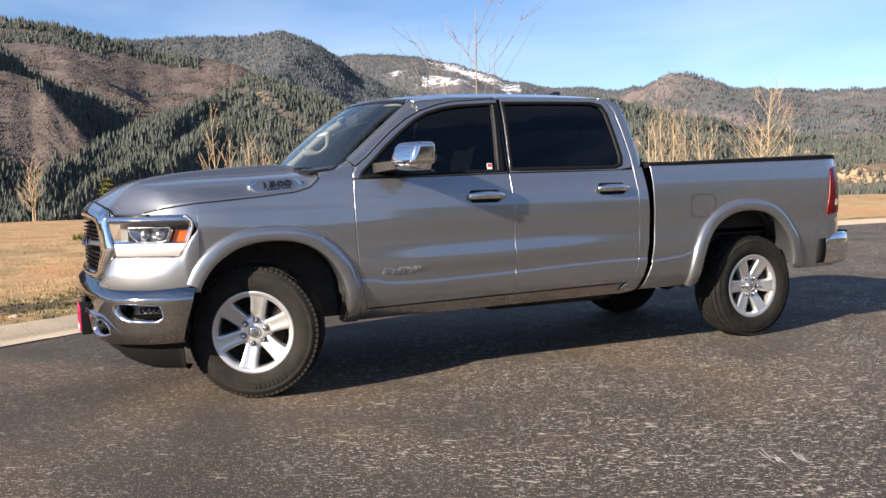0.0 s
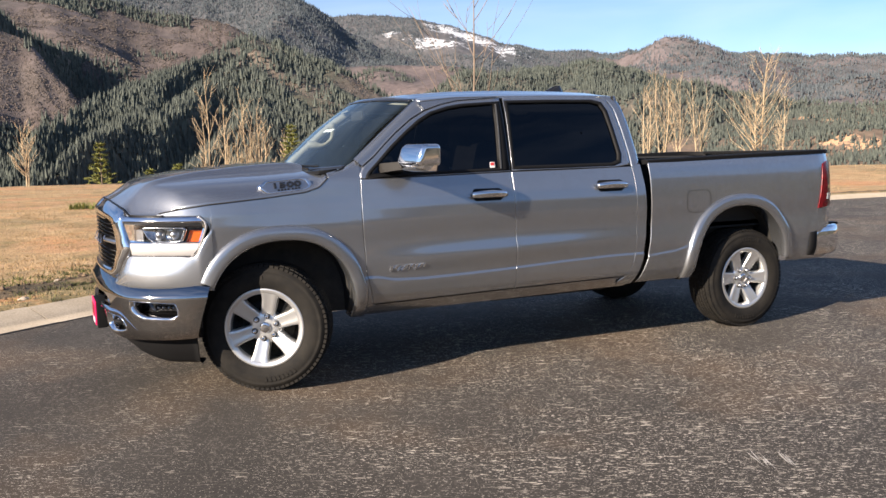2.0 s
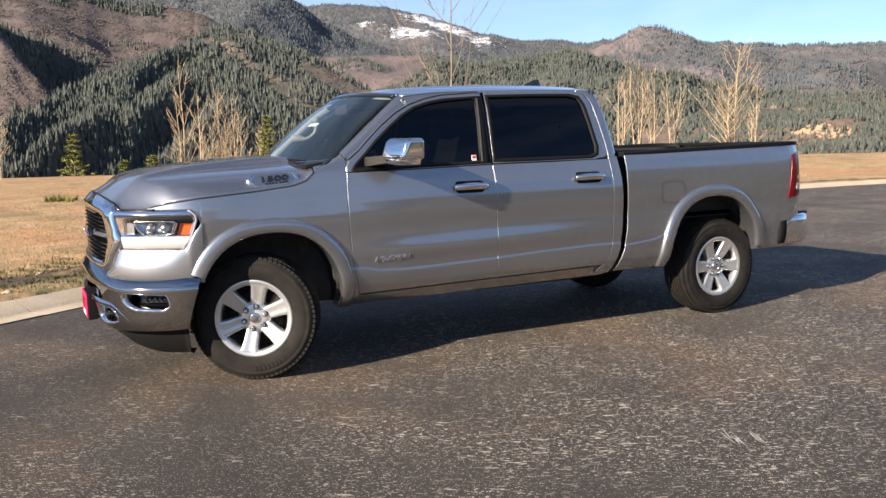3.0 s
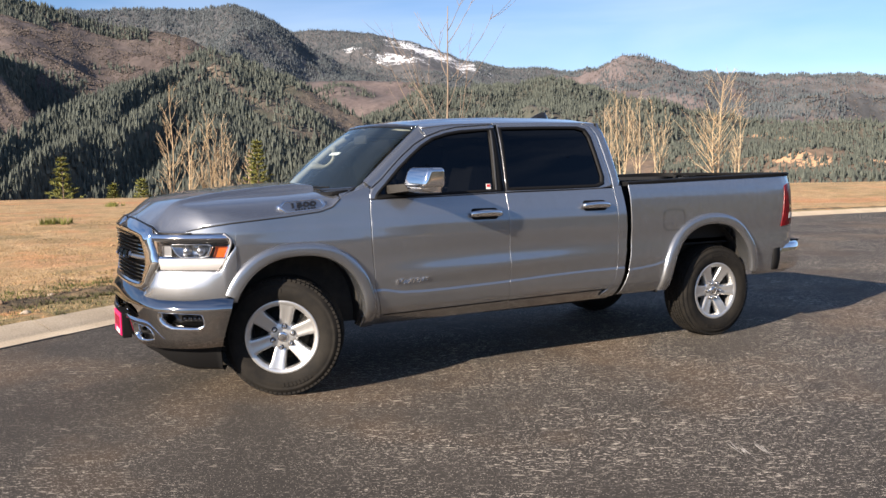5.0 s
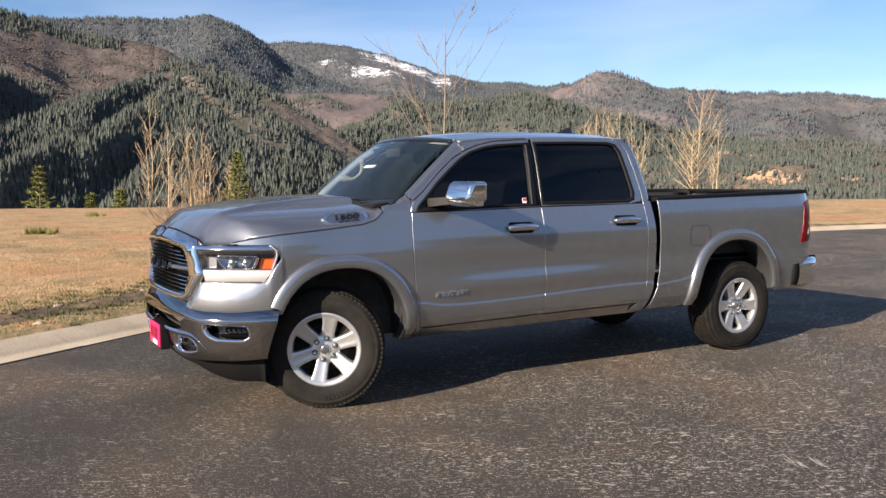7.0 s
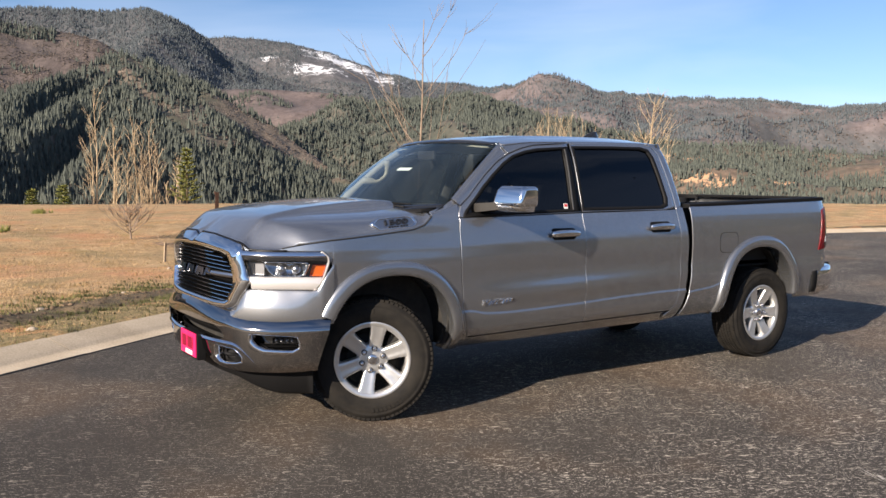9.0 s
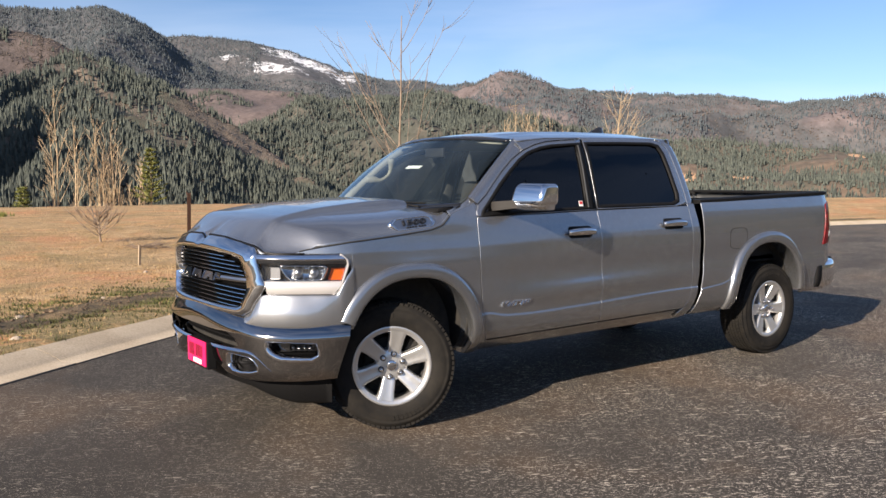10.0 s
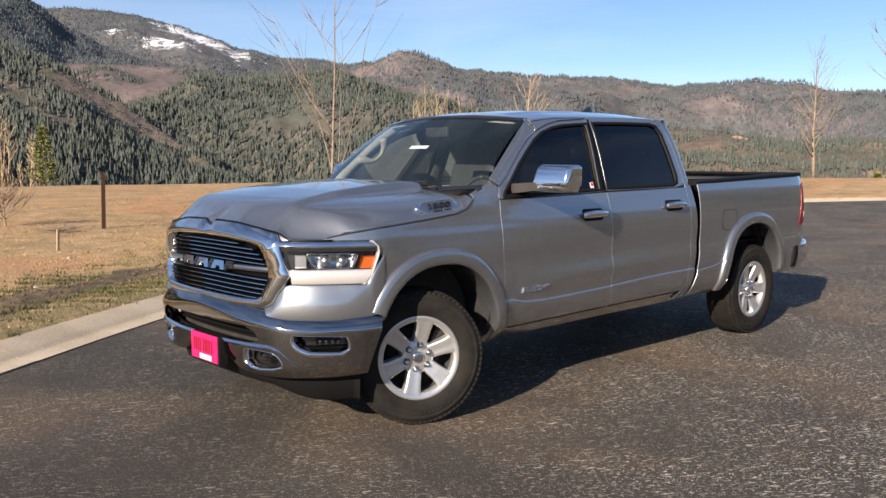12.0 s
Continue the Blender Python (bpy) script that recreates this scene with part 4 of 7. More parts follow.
def arch_path(cx, cz, a0, a1, h, n, z0, z1, m=44):
    """The arch from its front end at height z0 over to its rear end at z1."""
    pts = [(cx - a0, z) for z in np.linspace(z0, cz, 6)[:-1]] if z0 < cz else []
    for t in np.linspace(math.pi, 0, m):
        c, s = math.cos(t), math.sin(t)
        x = cx + math.copysign(abs(c) ** (2 / n), c) * (a0 if c < 0 else a1)
        z = cz + h * abs(s) ** (2 / n)
        if (c < 0 and z < z0) or (c > 0 and z < z1):
            continue
        pts.append((x, z))
    if z1 < cz:
        pts += [(cx + a1, z) for z in np.linspace(cz, z1, 6)[1:]]
    return np.array(pts)


FRONT_ARCH = (0.13, 0.45, 0.455, 0.45, 0.478, 2.3)
REAR_ARCH = (3.79, 0.45, 0.465, 0.475, 0.535, 2.3)


def flare(path, sy, bed=False):
    t = np.gradient(path, axis=0)
    t /= np.linalg.norm(t, axis=1, keepdims=True)
    nrm = np.stack([-t[:, 1], t[:, 0]], 1)
    if nrm[len(nrm) // 2][1] < 0:
        nrm = -nrm
    prof = [(0.012, -0.13), (0.002, -0.02), (0.0, 0.018), (0.003, 0.028), (0.01, 0.034), (0.03, 0.035), (0.055, 0.034), (0.076, 0.03), (0.088, 0.02), (0.094, 0.007), (0.095, -0.012)]
    loops = []
    for p, n in zip(path, nrm):
        loops.append([flank(p[0] + n[0] * d, p[1] + n[1] * d, sy, o, bed) for d, o in prof])
    P = np.array(loops)
    return P.reshape(-1, 3), grid_faces(len(path), len(prof), flip=sy > 0)


def ring(loops, sy, offs, n=5, bed=False):
    """Bands between matched closed outlines (x, z) on the flank."""
    out = []
    for loop, off in zip(loops, offs):
        pts = []
        for a, b in zip(loop, loop[1:] + loop[:1]):
            for k in range(n):
                t = k / n
                pts.append(flank(a[0] * (1 - t) + b[0] * t, a[1] * (1 - t) + b[1] * t, sy, off, bed))
        out.append(pts if sy < 0 else pts[::-1])
    return loft(out)


def filled(loop, sy, off, rows=10):
    """A pane: the outline drawn in towards its middle, following the flank's curve."""
    c = np.mean(np.array(loop), axis=0)
    loops = []
    for k in np.linspace(1, 0.02, rows):
        loops.append([tuple(c + (np.array(p) - c) * k) for p in loop])
    return ring(loops, sy, [off] * rows, 3)


HOOD_ZC = table((-0.845, 1.185), (-0.8, 1.202), (-0.74, 1.229), (-0.69, 1.254), (-0.62, 1.287), (-0.54, 1.314), (-0.44, 1.334), (-0.3, 1.357), (-0.2, 1.367), (0.0, 1.385), (0.11, 1.393), (0.27, 1.401), (0.36, 1.398), (0.45, 1.386), (0.55, 1.372))
SEAM_Z = table((-0.95, 1.09), (-0.8, 1.1), (-0.57, 1.112), (-0.53, 1.124), (-0.45, 1.141), (-0.3, 1.163), (0.04, 1.19), (0.29, 1.216), (0.38, 1.245), (0.44, 1.3))
LIP_Z = table((0, 1.164), (0.025, 1.166), (0.065, 1.19), (0.3, 1.185), (0.55, 1.157), (0.64, 1.147), (0.68, 1.138), (0.735, 1.109), (0.8, 1.104), (0.9, 1.103), (0.985, 1.105))
LIP_BACK = table((0, -0.058), (0.5, -0.055), (0.64, -0.04), (0.74, -0.014), (1, -0.012))


def seam_y(x):
    return half_width(x, SEAM_Z(x)) - 0.008


def soft(t):
    t = min(max(t, 0.0), 1.0)
    return t * t * (3 - 2 * t)


def hood_z(x, y):
    """A raised middle with a soft shoulder that grows towards the screen, a shelf beside it, then the roll down to the seam."""
    full = HOOD_ZC(x) - SEAM_Z(x)
    rim = float(np.interp(x, [-0.8, -0.4, 0.0, 0.4], [0.585, 0.555, 0.505, 0.47]))
    a = min(abs(y), seam_y(x))
    step = float(np.interp(x, [-0.8, -0.6, -0.4, 0.1, 0.3, 0.5], [0.006, 0.016, 0.03, 0.05, 0.048, 0.03]))
    drop = 0.010 * min(a / rim, 1.0) ** 2 + step * soft((a - rim + 0.012) / 0.06)
    q = min(max((a - rim - 0.02) / (seam_y(x) - rim - 0.02), 0), 1)
    return HOOD_ZC(x) - drop - (full - 0.010 - step) * (0.4 * q**1.2 + 0.6 * q**4.5)


def hood_point(u, w):
    """u from the front edge to the cowl, w from -1 to 1 across."""
    a = abs(w)
    s = a * 0.985
    xf, yf, _ = nose(s, 1.1, LIP_BACK(s))
    xr, yr = 0.375 + 0.13 * a**2 - 0.068 * max(0.0, (a - 0.75) / 0.25) ** 2, 0.955 * a
    x = xf + (xr - xf) * u
    full = seam_y(x)
    y = yf + (full * a - yf) * min(u * 10, 1)
    y = min(y, full)
    z = hood_z(x, y)
    k = (1 - min(u / 0.16, 1)) ** 2.4
    return (x, math.copysign(y, w), z * (1 - k) + LIP_Z(s) * k)


hood = part("hood", sheet([[hood_point(u, w) for w in np.linspace(1, -1, 149)] for u in steps(50, 0.012)], 0.03, True), PAINT, truck, "silver bonnet with a raised middle")

part("bonnet_front_gap", tube([nose(s, LIP_Z(abs(s)) - 0.003, LIP_BACK(abs(s)) + 0.003) for s in np.linspace(-0.98, 0.98, 140)], 0.006, 6), GRILLE_BLACK, hood)

# front door, rear door, pillars, fenders, bed
FD_L = table((0.44, 0.722), (0.5, 0.71), (0.69, 0.664), (1.0, 0.647), (1.2, 0.652), (1.32, 0.662))
RD_R = table((0.47, 2.64), (0.5, 2.68), (0.58, 2.74), (0.7, 2.768), (0.92, 2.777), (1.2, 2.777), (1.35, 2.77))
GAP_F = table((0.42, 2.765), (0.5, 2.795), (0.63, 2.838), (0.8, 2.86), (0.92, 2.868), (1.2, 2.862), (1.36, 2.85))
BED_L = table((0.42, 2.81), (0.5, 2.84), (0.63, 2.882), (0.8, 2.904), (0.92, 2.912), (1.2, 2.908), (1.4, 2.898))
BED_TOP = table((2.85, 1.338), (3.31, 1.352), (4.0, 1.371), (4.74, 1.39), (4.92, 1.385))
BELT = table((0.6, 1.284), (1.2, 1.292), (1.76, 1.304), (2.3, 1.309), (2.8, 1.318))
FWIN = [(0.735, 1.314), (0.74, 1.322), (0.754, 1.338), (0.815, 1.387), (0.922, 1.482), (1.032, 1.571), (1.14, 1.646), (1.237, 1.696), (1.365, 1.731), (1.475, 1.748), (1.715, 1.768), (1.66, 1.33), (1.2, 1.318)]
FTRIM = [(0.69, 1.284), (0.694, 1.302), (0.714, 1.33), (0.78, 1.388), (0.893, 1.492), (1.007, 1.583), (1.12, 1.663), (1.22, 1.715), (1.352, 1.752), (1.465, 1.77), (1.768, 1.79), (1.742, 1.312), (1.2, 1.298)]
FFRAME = [(0.654, 1.288), (0.658, 1.32), (0.683, 1.362), (0.765, 1.421), (0.853, 1.499), (0.945, 1.575), (1.062, 1.658), (1.174, 1.716), (1.31, 1.762), (1.44, 1.788), (1.773, 1.812), (1.746, 1.306), (1.2, 1.292)]
RWIN = [(1.79, 1.34), (1.835, 1.774), (2.2, 1.784), (2.54, 1.787), (2.605, 1.77), (2.632, 1.72), (2.655, 1.56), (2.672, 1.41), (2.66, 1.362), (2.61, 1.345), (2.2, 1.342)]
RTRIM = [(1.765, 1.317), (1.808, 1.796), (2.2, 1.806), (2.555, 1.81), (2.632, 1.792), (2.662, 1.73), (2.683, 1.56), (2.702, 1.405), (2.685, 1.345), (2.62, 1.323), (2.2, 1.318)]
RFRAME = [(1.761, 1.308), (1.803, 1.817), (2.2, 1.829), (2.59, 1.832), (2.68, 1.815), (2.722, 1.75), (2.748, 1.57), (2.768, 1.41), (2.77, 1.328), (2.64, 1.314), (2.2, 1.311)]


def fender_bottom(x):
    if x < -0.286:
        return float(np.interp(x, [-0.345, -0.335, -0.318, -0.304, -0.296, -0.286], [1.1015, 1.092, 1.072, 1.045, 1.02, 0.96]))
    z = arch_z(x, 0.13, 0.45, 0.5, 0.49, 0.515, 2.3)
    return z if z else 0.415


def bed_bottom(x):
    z = arch_z(x, 3.79, 0.45, 0.505, 0.515, 0.575, 2.3)
    return z if z else (0.448 if x < 3.79 else 0.51)


FENDER_TOP = table((-0.6, 1.105), (-0.57, 1.108), (-0.53, 1.119), (-0.45, 1.136), (-0.3, 1.158), (0.04, 1.184), (0.29, 1.21), (0.38, 1.238), (0.438, 1.29), (0.45, 1.303), (0.5, 1.322), (0.57, 1.345), (0.66, 1.373))
for sy in (-1, 1):
    us = np.sort(np.r_[steps(64, 0.008), 0.93, 0.94, np.linspace(0.184, 0.24, 16)])
    fender = part("fender", side_panel(lambda z: -0.575, lambda z: FD_L(z) - 0.0035, fender_bottom,
                                       FENDER_TOP, sy, 64, 60, us=us, crease=True), PAINT, truck)
    seam_pts = [flank(x, FENDER_TOP(x) + 0.0035, sy, 0.0015) for x in np.r_[np.linspace(-0.56, 0.3, 30), np.linspace(0.32, 0.438, 10)]]
    part("bonnet_gap", tube(seam_pts, 0.0042, 6), UNDER, fender)
    part("wheel_arch_flare", flare(arch_path(*FRONT_ARCH, 0.665, 0.4), sy), PAINT, fender)
    rocker = part("rocker_panel", side_panel(lambda z: 0.66, lambda z: GAP_F(z) - 0.02, lambda x: 0.392 + 0.012 * x, lambda x: 0.46 + 0.016 * x, sy, 20, 6, -0.02), PAINT, truck, "dusty silver sill under the doors")
    fdoor = part("front_door", side_panel(FD_L, lambda z: 1.751, lambda x: 0.47 + 0.018 * x, lambda x: BELT(x) - 0.004, sy, 40, 90, crease=True), PAINT, truck)
    rdoor = part("rear_door", side_panel(lambda z: 1.7545, RD_R, lambda x: 0.476 + 0.014 * x, lambda x: BELT(x) - 0.004, sy, 40, 90, crease=True), PAINT, truck)
    for door, x0, x1, low in ((fdoor, 0.73, 1.748, lambda x: 0.47 + 0.018 * x), (rdoor, 1.757, 2.62, lambda x: 0.476 + 0.014 * x)):
        part("door_gap", tube([flank(x, low(x) - 0.004, sy, -0.0035) for x in np.linspace(x0, x1, 14)], 0.0055, 6), GRILLE_BLACK, door)
    for door, win, trim, fr, gl in ((fdoor, FWIN, FTRIM, FFRAME, TINTED), (rdoor, RWIN, RTRIM, RFRAME, PRIVACY)):
        part("window_frame", ring([trim, [(p[0] * 0.6 + q[0] * 0.4, p[1] * 0.6 + q[1] * 0.4) for p, q in zip(fr, trim)], fr, fr], sy, [0.0, 0.003, 0.0, -0.006]), PAINT, door)
        part("window_trim", ring([win, win, [(p[0] * 0.5 + q[0] * 0.5, p[1] * 0.5 + q[1] * 0.5) for p, q in zip(win, trim)], trim, trim], sy, [-0.03, 0.0, 0.006, 0.004, -0.02]), BLACK_TRIM, door, "black window surround")
        part("window", outward(filled(win, sy, -0.012), (0, sy, 0.3)), gl, door, "dark tinted side window")
    # bright edge of the pillar trim between the doors
    part("pillar_strip", loft([[flank(1.668 + 0.056 * t + dx, 1.325 + 0.445 * t, sy, o) for dx, o in ((0, 0.004), (0.0, 0.011), (0.009, 0.011), (0.009, 0.004))] for t in np.linspace(0, 1, 12)], True, True), ALLOY_GREY, fdoor)
    part("cab_corner", side_panel(lambda z: RD_R(z) + 0.0035, GAP_F, lambda x: 0.44, lambda x: 1.33, sy, 8, 90, crease=True), PAINT, truck)
    # rear pillar of the cab
    P = []
    for t in steps(16, 0.02):
        z = 1.326 + (1.835 - 1.326) * t
        x0 = float(np.interp(z, [1.3, 1.41, 1.57, 1.75, 1.81, 1.84], [2.776, 2.774, 2.754, 2.728, 2.69, 2.61]))
        x1 = float(np.interp(z, [1.3, 1.42, 1.65, 1.78, 1.84], [2.856, 2.852, 2.825, 2.8, 2.765]))
        P.append([flank(x0 + (x1 - x0) * w, z, sy, -0.05 * max(0, w - 0.6) ** 1.5) for w in np.linspace(1, 0, 9)])
    part("rear_pillar", sheet(P, 0.03, flip=sy > 0), PAINT, truck)
    # windscreen pillar
    P = []
    for t in steps(26, 0.02):
        xs, zs = (np.interp(t, [0, 0.2, 0.38, 0.57, 0.79, 1], c) for c in ([0.676, 0.762, 0.85, 0.942, 1.059, 1.172], [1.364, 1.425, 1.503, 1.579, 1.662, 1.72]))
        a = np.array(flank(float(xs), float(zs), sy))
        b = np.array((0.642 + 0.488 * t, sy * (0.874 - 0.144 * t), 1.405 + 0.392 * t))
        P.append([a * (1 - w) + b * w + np.array((-0.014, sy * 0.014, 0.01)) * math.sin(math.pi * w) * (1 - t) ** 0.5 for w in np.linspace(0, 1, 9)])
    P.insert(0, [q + (q - r) * 0.15 for q, r in zip(P[0], P[2])])
    P.append([q + (q - r) * 0.7 for q, r in zip(P[-1], P[-3])])
    part("windscreen_pillar", sheet(P, 0.006, flip=sy < 0), PAINT, truck)
    # cant rail over the front door
    P = [[flank(x + dx * w, (1 - w) * float(np.interp(x, [1.172, 1.31, 1.44, 1.773], [1.72, 1.766, 1.792, 1.816])) + w * float(np.interp(x, [1.172, 1.3, 1.44, 1.773], [1.778, 1.794, 1.809, 1.821])), sy, 0.0) for w in np.linspace(0, 1, 6)] for x, dx in zip(np.linspace(1.168, 1.773, 24), np.linspace(-0.03, 0.0, 24))]
    part("cant_rail", sheet(P, 0.006, flip=sy < 0), PAINT, truck)
    # painted foot of the pillar behind the joint of door and wing
    P = [[flank(x, 1.26 + (float(np.interp(x, [0.61, 0.66, 0.676, 0.73], [1.348, 1.366, 1.36, 1.392])) - 1.26) * w, sy, -0.007) for w in np.linspace(0, 1, 8)] for x in np.linspace(0.61, 0.72, 10)]
    part("pillar_foot", sheet(P, 0.004, flip=sy < 0), PAINT, truck)
    # panel between bonnet corner and windscreen pillar
    P = []
    for t in steps(16, 0.02):
        a = np.array(flank(0.443 + 0.219 * t, FENDER_TOP(0.443 + 0.219 * t), sy))
        b = np.array([np.interp(t, [0, 0.4, 1], v) for v in ((0.446, 0.572, 0.642), (sy * 0.908, sy * 0.862, sy * 0.873), (1.325, 1.353, 1.402))])
        m = (a + b) / 2 + np.array((0, sy * 0.004, 0.004)) * (1 - 0.8 * t)
        P.append([a * (1 - w) ** 2 + 2 * m * w * (1 - w) + b * w * w for w in np.linspace(0, 1, 9)])
    part("cowl_side", sheet(P, 0.01, flip=sy > 0), PAINT, truck)
    # cargo bed side
    us = np.sort(np.r_[steps(80, 0.006), 0.247, 0.253, 0.77, 0.775])
    bed_side = part("bed_side", side_panel(BED_L, lambda z: 4.955, bed_bottom, BED_TOP, sy, 80, 90, bed=True, us=us, crease=True), PAINT, truck)
    part("wheel_arch_flare", flare(arch_path(*REAR_ARCH, 0.45, 0.52), sy, True), PAINT, bed_side)
    cap = [[(x, sy * (half_width(x, 1.33, True) * 0.985 + o), BED_TOP(x) + h) for o, h in ((0.012, -0.01), (0.014, 0.012), (0.004, 0.02), (-0.1, 0.02), (-0.108, 0.01), (-0.108, -0.02))] for x in np.linspace(2.9, 4.91, 30)]
    part("rail_cap", loft(cap, True, True), BLACK_TRIM, bed_side, "black plastic bed rail cap")
    P = [[(x, sy * 0.79, z) for z in np.linspace(0.8, 1.37, 6)] for x in np.linspace(2.93, 4.87, 12)]
    part("inner_wall", sheet(P, 0.02, flip=sy < 0), LINER, bed_side)
    # fuel door and tail lamp
    if sy < 0:
        ang = np.linspace(0, 2 * np.pi, 33)[:-1]
        fl = [(3.361 + 0.117 * math.copysign(abs(math.cos(q)) ** 0.45, math.cos(q)), 1.037 + 0.086 * math.copysign(abs(math.sin(q)) ** 0.45, math.sin(q))) for q in ang]
        c = (3.361, 1.037)
        inner = [(c[0] + (p[0] - c[0]) * 0.965, c[1] + (p[1] - c[1]) * 0.955) for p in fl]
        part("fuel_door", outward(ring([fl, inner], sy, [0.0018, 0.0018], 2, True), (0, sy, 0)), UNDER, bed_side, "dark joint round the fuel door")
    tl = side_panel(table((0.92, 4.63), (1.28, 4.7), (1.31, 4.715), (1.33, 4.74)), lambda z: 4.945, table((4.6, 0.925), (4.9, 0.95)), table((4.7, 1.292), (4.78, 1.315), (4.9, 1.315)), sy, 14, 16, 0.008, True)
    lamp = part("tail_light", tl, RED_LENS, bed_side, "red tail light lens")
    part("lamp_band", side_panel(table((0.9, 4.7), (1.3, 4.8)), lambda z: 4.945, lambda x: 1.09, lambda x: 1.118, sy, 8, 4, 0.011, True), GLOSS_BLACK, lamp)
    part("reversing_lens", side_panel(table((0.9, 4.72), (1.3, 4.8)), lambda z: 4.86, lambda x: 1.0, lambda x: 1.05, sy, 6, 4, 0.011, True), LAMP_WHITE, lamp, "small clear reversing lens")
    # handles
    for door, x0, x1, z in ((fdoor, 1.415, 1.685, 1.155), (rdoor, 2.425, 2.695, 1.183)):
        cup = [(x0 + 0.02, z - 0.03), (x0 + 0.035, z - 0.042), (x1 - 0.05, z - 0.042), (x1 - 0.03, z - 0.03), (x1 - 0.03, z + 0.03), (x1 - 0.05, z + 0.04), (x0 + 0.035, z + 0.04), (x0 + 0.02, z + 0.03)]
        part("handle_cup", filled(cup, sy, 0.0025, 4), BLACK_TRIM, door)
        pts = [flank(x0 + (x1 - x0) * t, z + 0.004 * math.sin(math.pi * t), sy, 0.012 + 0.032 * math.sin(math.pi * min(max(t * 1.02, 0.0), 1)) ** 0.35) for t in np.linspace(0.01, 0.99, 16)]
        hv, hf = tube(pts, [0.011 + 0.006 * math.sin(math.pi * t) ** 0.4 for t in np.linspace(0.02, 0.98, 16)], 10)
        hv = np.array(hv)
        hv[:, 2] = z + (hv[:, 2] - z) * 1.5
        part("door_handle", (hv, hf), CHROME, door, "chrome door handle")
    # mirror
    mirror = empty("wing_mirror")
    mirror.parent = fdoor
    mirror["label"] = "chrome-capped wing mirror on a black arm"
    arm = [[(x, sy * y, z) for x, z in ((xa, za), (xb, za), (xb, zb), (xa, zb))] for y, xa, xb, za, zb in ((0.9, 0.79, 0.93, 1.315, 1.375), (0.97, 0.81, 0.94, 1.322, 1.38), (1.03, 0.86, 0.96, 1.332, 1.385), (1.1, 0.9, 0.98, 1.34, 1.39))]
    part("mirror_arm", loft(arm, True, True), ARM_GREY, mirror, "black plastic mirror arm, greyed to stand for sun on it")
    # cap: flat on top, its inner end raked, swept back towards the tip
    bm = box_bm((0.16, 0.265, 0.15), (0, 0, 0), 0.034, (0, 0, 0), 6)
    for vtx in bm.verts:
        q = vtx.co
        out = q.y * sy
        if q.z > 0 and out < 0:
            q.y += sy * 0.035 * (q.z / 0.075) * (-out / 0.13)
        q.x += 0.05 * out / 0.27 + 0.3 * q.y * q.y
        q.z *= 1 - 0.08 * (out + 0.13) / 0.27
        if q.z > 0 and q.x < 0:
            q.x += 0.045 * q.z / 0.075
    for f in bm.faces:
        f.smooth = True
    bmesh.ops.transform(bm, matrix=pose(0.97, sy * 1.148, 1.425), verts=bm.verts)
    part("mirror_cap", bm, CHROME, mirror, "chrome mirror cap")
    # skirt: bright band under the cap that runs inwards to the arm
    loops = []
    for t in np.linspace(0, 1, 16):
        x, y, rad = 0.885 + 0.03 * t + 0.05 * t**5, sy * (1.0 + 0.272 * t), 0.85 + 0.15 * math.sin(math.pi * t) ** 0.5
        loops.append([(x + dx * rad, y, 1.36 - 0.004 * t + dz * rad) for dx, dz in ((0.02, 0.03), (-0.004, 0.027), (-0.012, 0.012), (-0.01, -0.01), (0.004, -0.024), (0.03, -0.034), (0.12 - 0.03 * t, -0.034), (0.13 - 0.03 * t, 0.03))])
    part("mirror_lip", loft(loops, True, True), CHROME, mirror, "chrome band under the cap")
    part("turn_signal", box_bm((0.02, 0.12, 0.012), (0.888, sy * 1.17, 1.372), 0.004), LAMP_DARK, mirror)
    part("mirror_glass", box_bm((0.006, 0.22, 0.13), (1.058, sy * 1.142, 1.415), 0.002, (0, 0, sy * 3)), CHROME, mirror)
    # letters of the model name on the door, as plain slanted bars
    for x, lean_b, wide, low, high in ((0.818, 0.008, 0.012, 0.0, 0.92), (0.842, 0.02, 0.017, 0.42, 1.0), (0.872, 0.02, 0.01, 0.0, 0.7), (0.894, 0.034, 0.014, 0.0, 1.0), (0.936, 0.012, 0.011, 0.0, 1.0), (0.958, 0.012, 0.016, 0.5, 1.0), (0.985, 0.014, 0.01, 0.0, 0.9), (1.012, 0.018, 0.015, 0.3, 1.0), (1.045, 0.01, 0.011, 0.35, 1.0)):
        z0, z1 = 0.692 + 0.034 * low, 0.692 + 0.034 * high
        shp = loft([[flank(x + dx, z, sy, o) for dx, z in ((0, z0), (wide, z0), (wide + lean_b, z1), (lean_b, z1))] for o in (0.0, 0.01)], True, True)
        part("name_bar", shp, CHROME, fdoor)
    # black gaps behind the panel joints
    part("inner_shell", side_panel(lambda z: 0.56, lambda z: 2.86, lambda x: 0.44, lambda x: 1.3, sy, 12, 16, -0.035), UNDER, truck)
    P = [[(x, sy * 0.72, z) for z in np.linspace(0.42, 1.1, 4)] for x in np.linspace(-0.4, 0.62, 6)]
    part("wheel_liner", sheet(P, 0.01, flip=sy < 0), UNDER, truck)
    P = [[(x, sy * 0.7, z) for z in np.linspace(0.42, 1.1, 4)] for x in np.linspace(3.2, 4.4, 6)]
    part("wheel_liner", sheet(P, 0.01, flip=sy < 0), UNDER, truck)
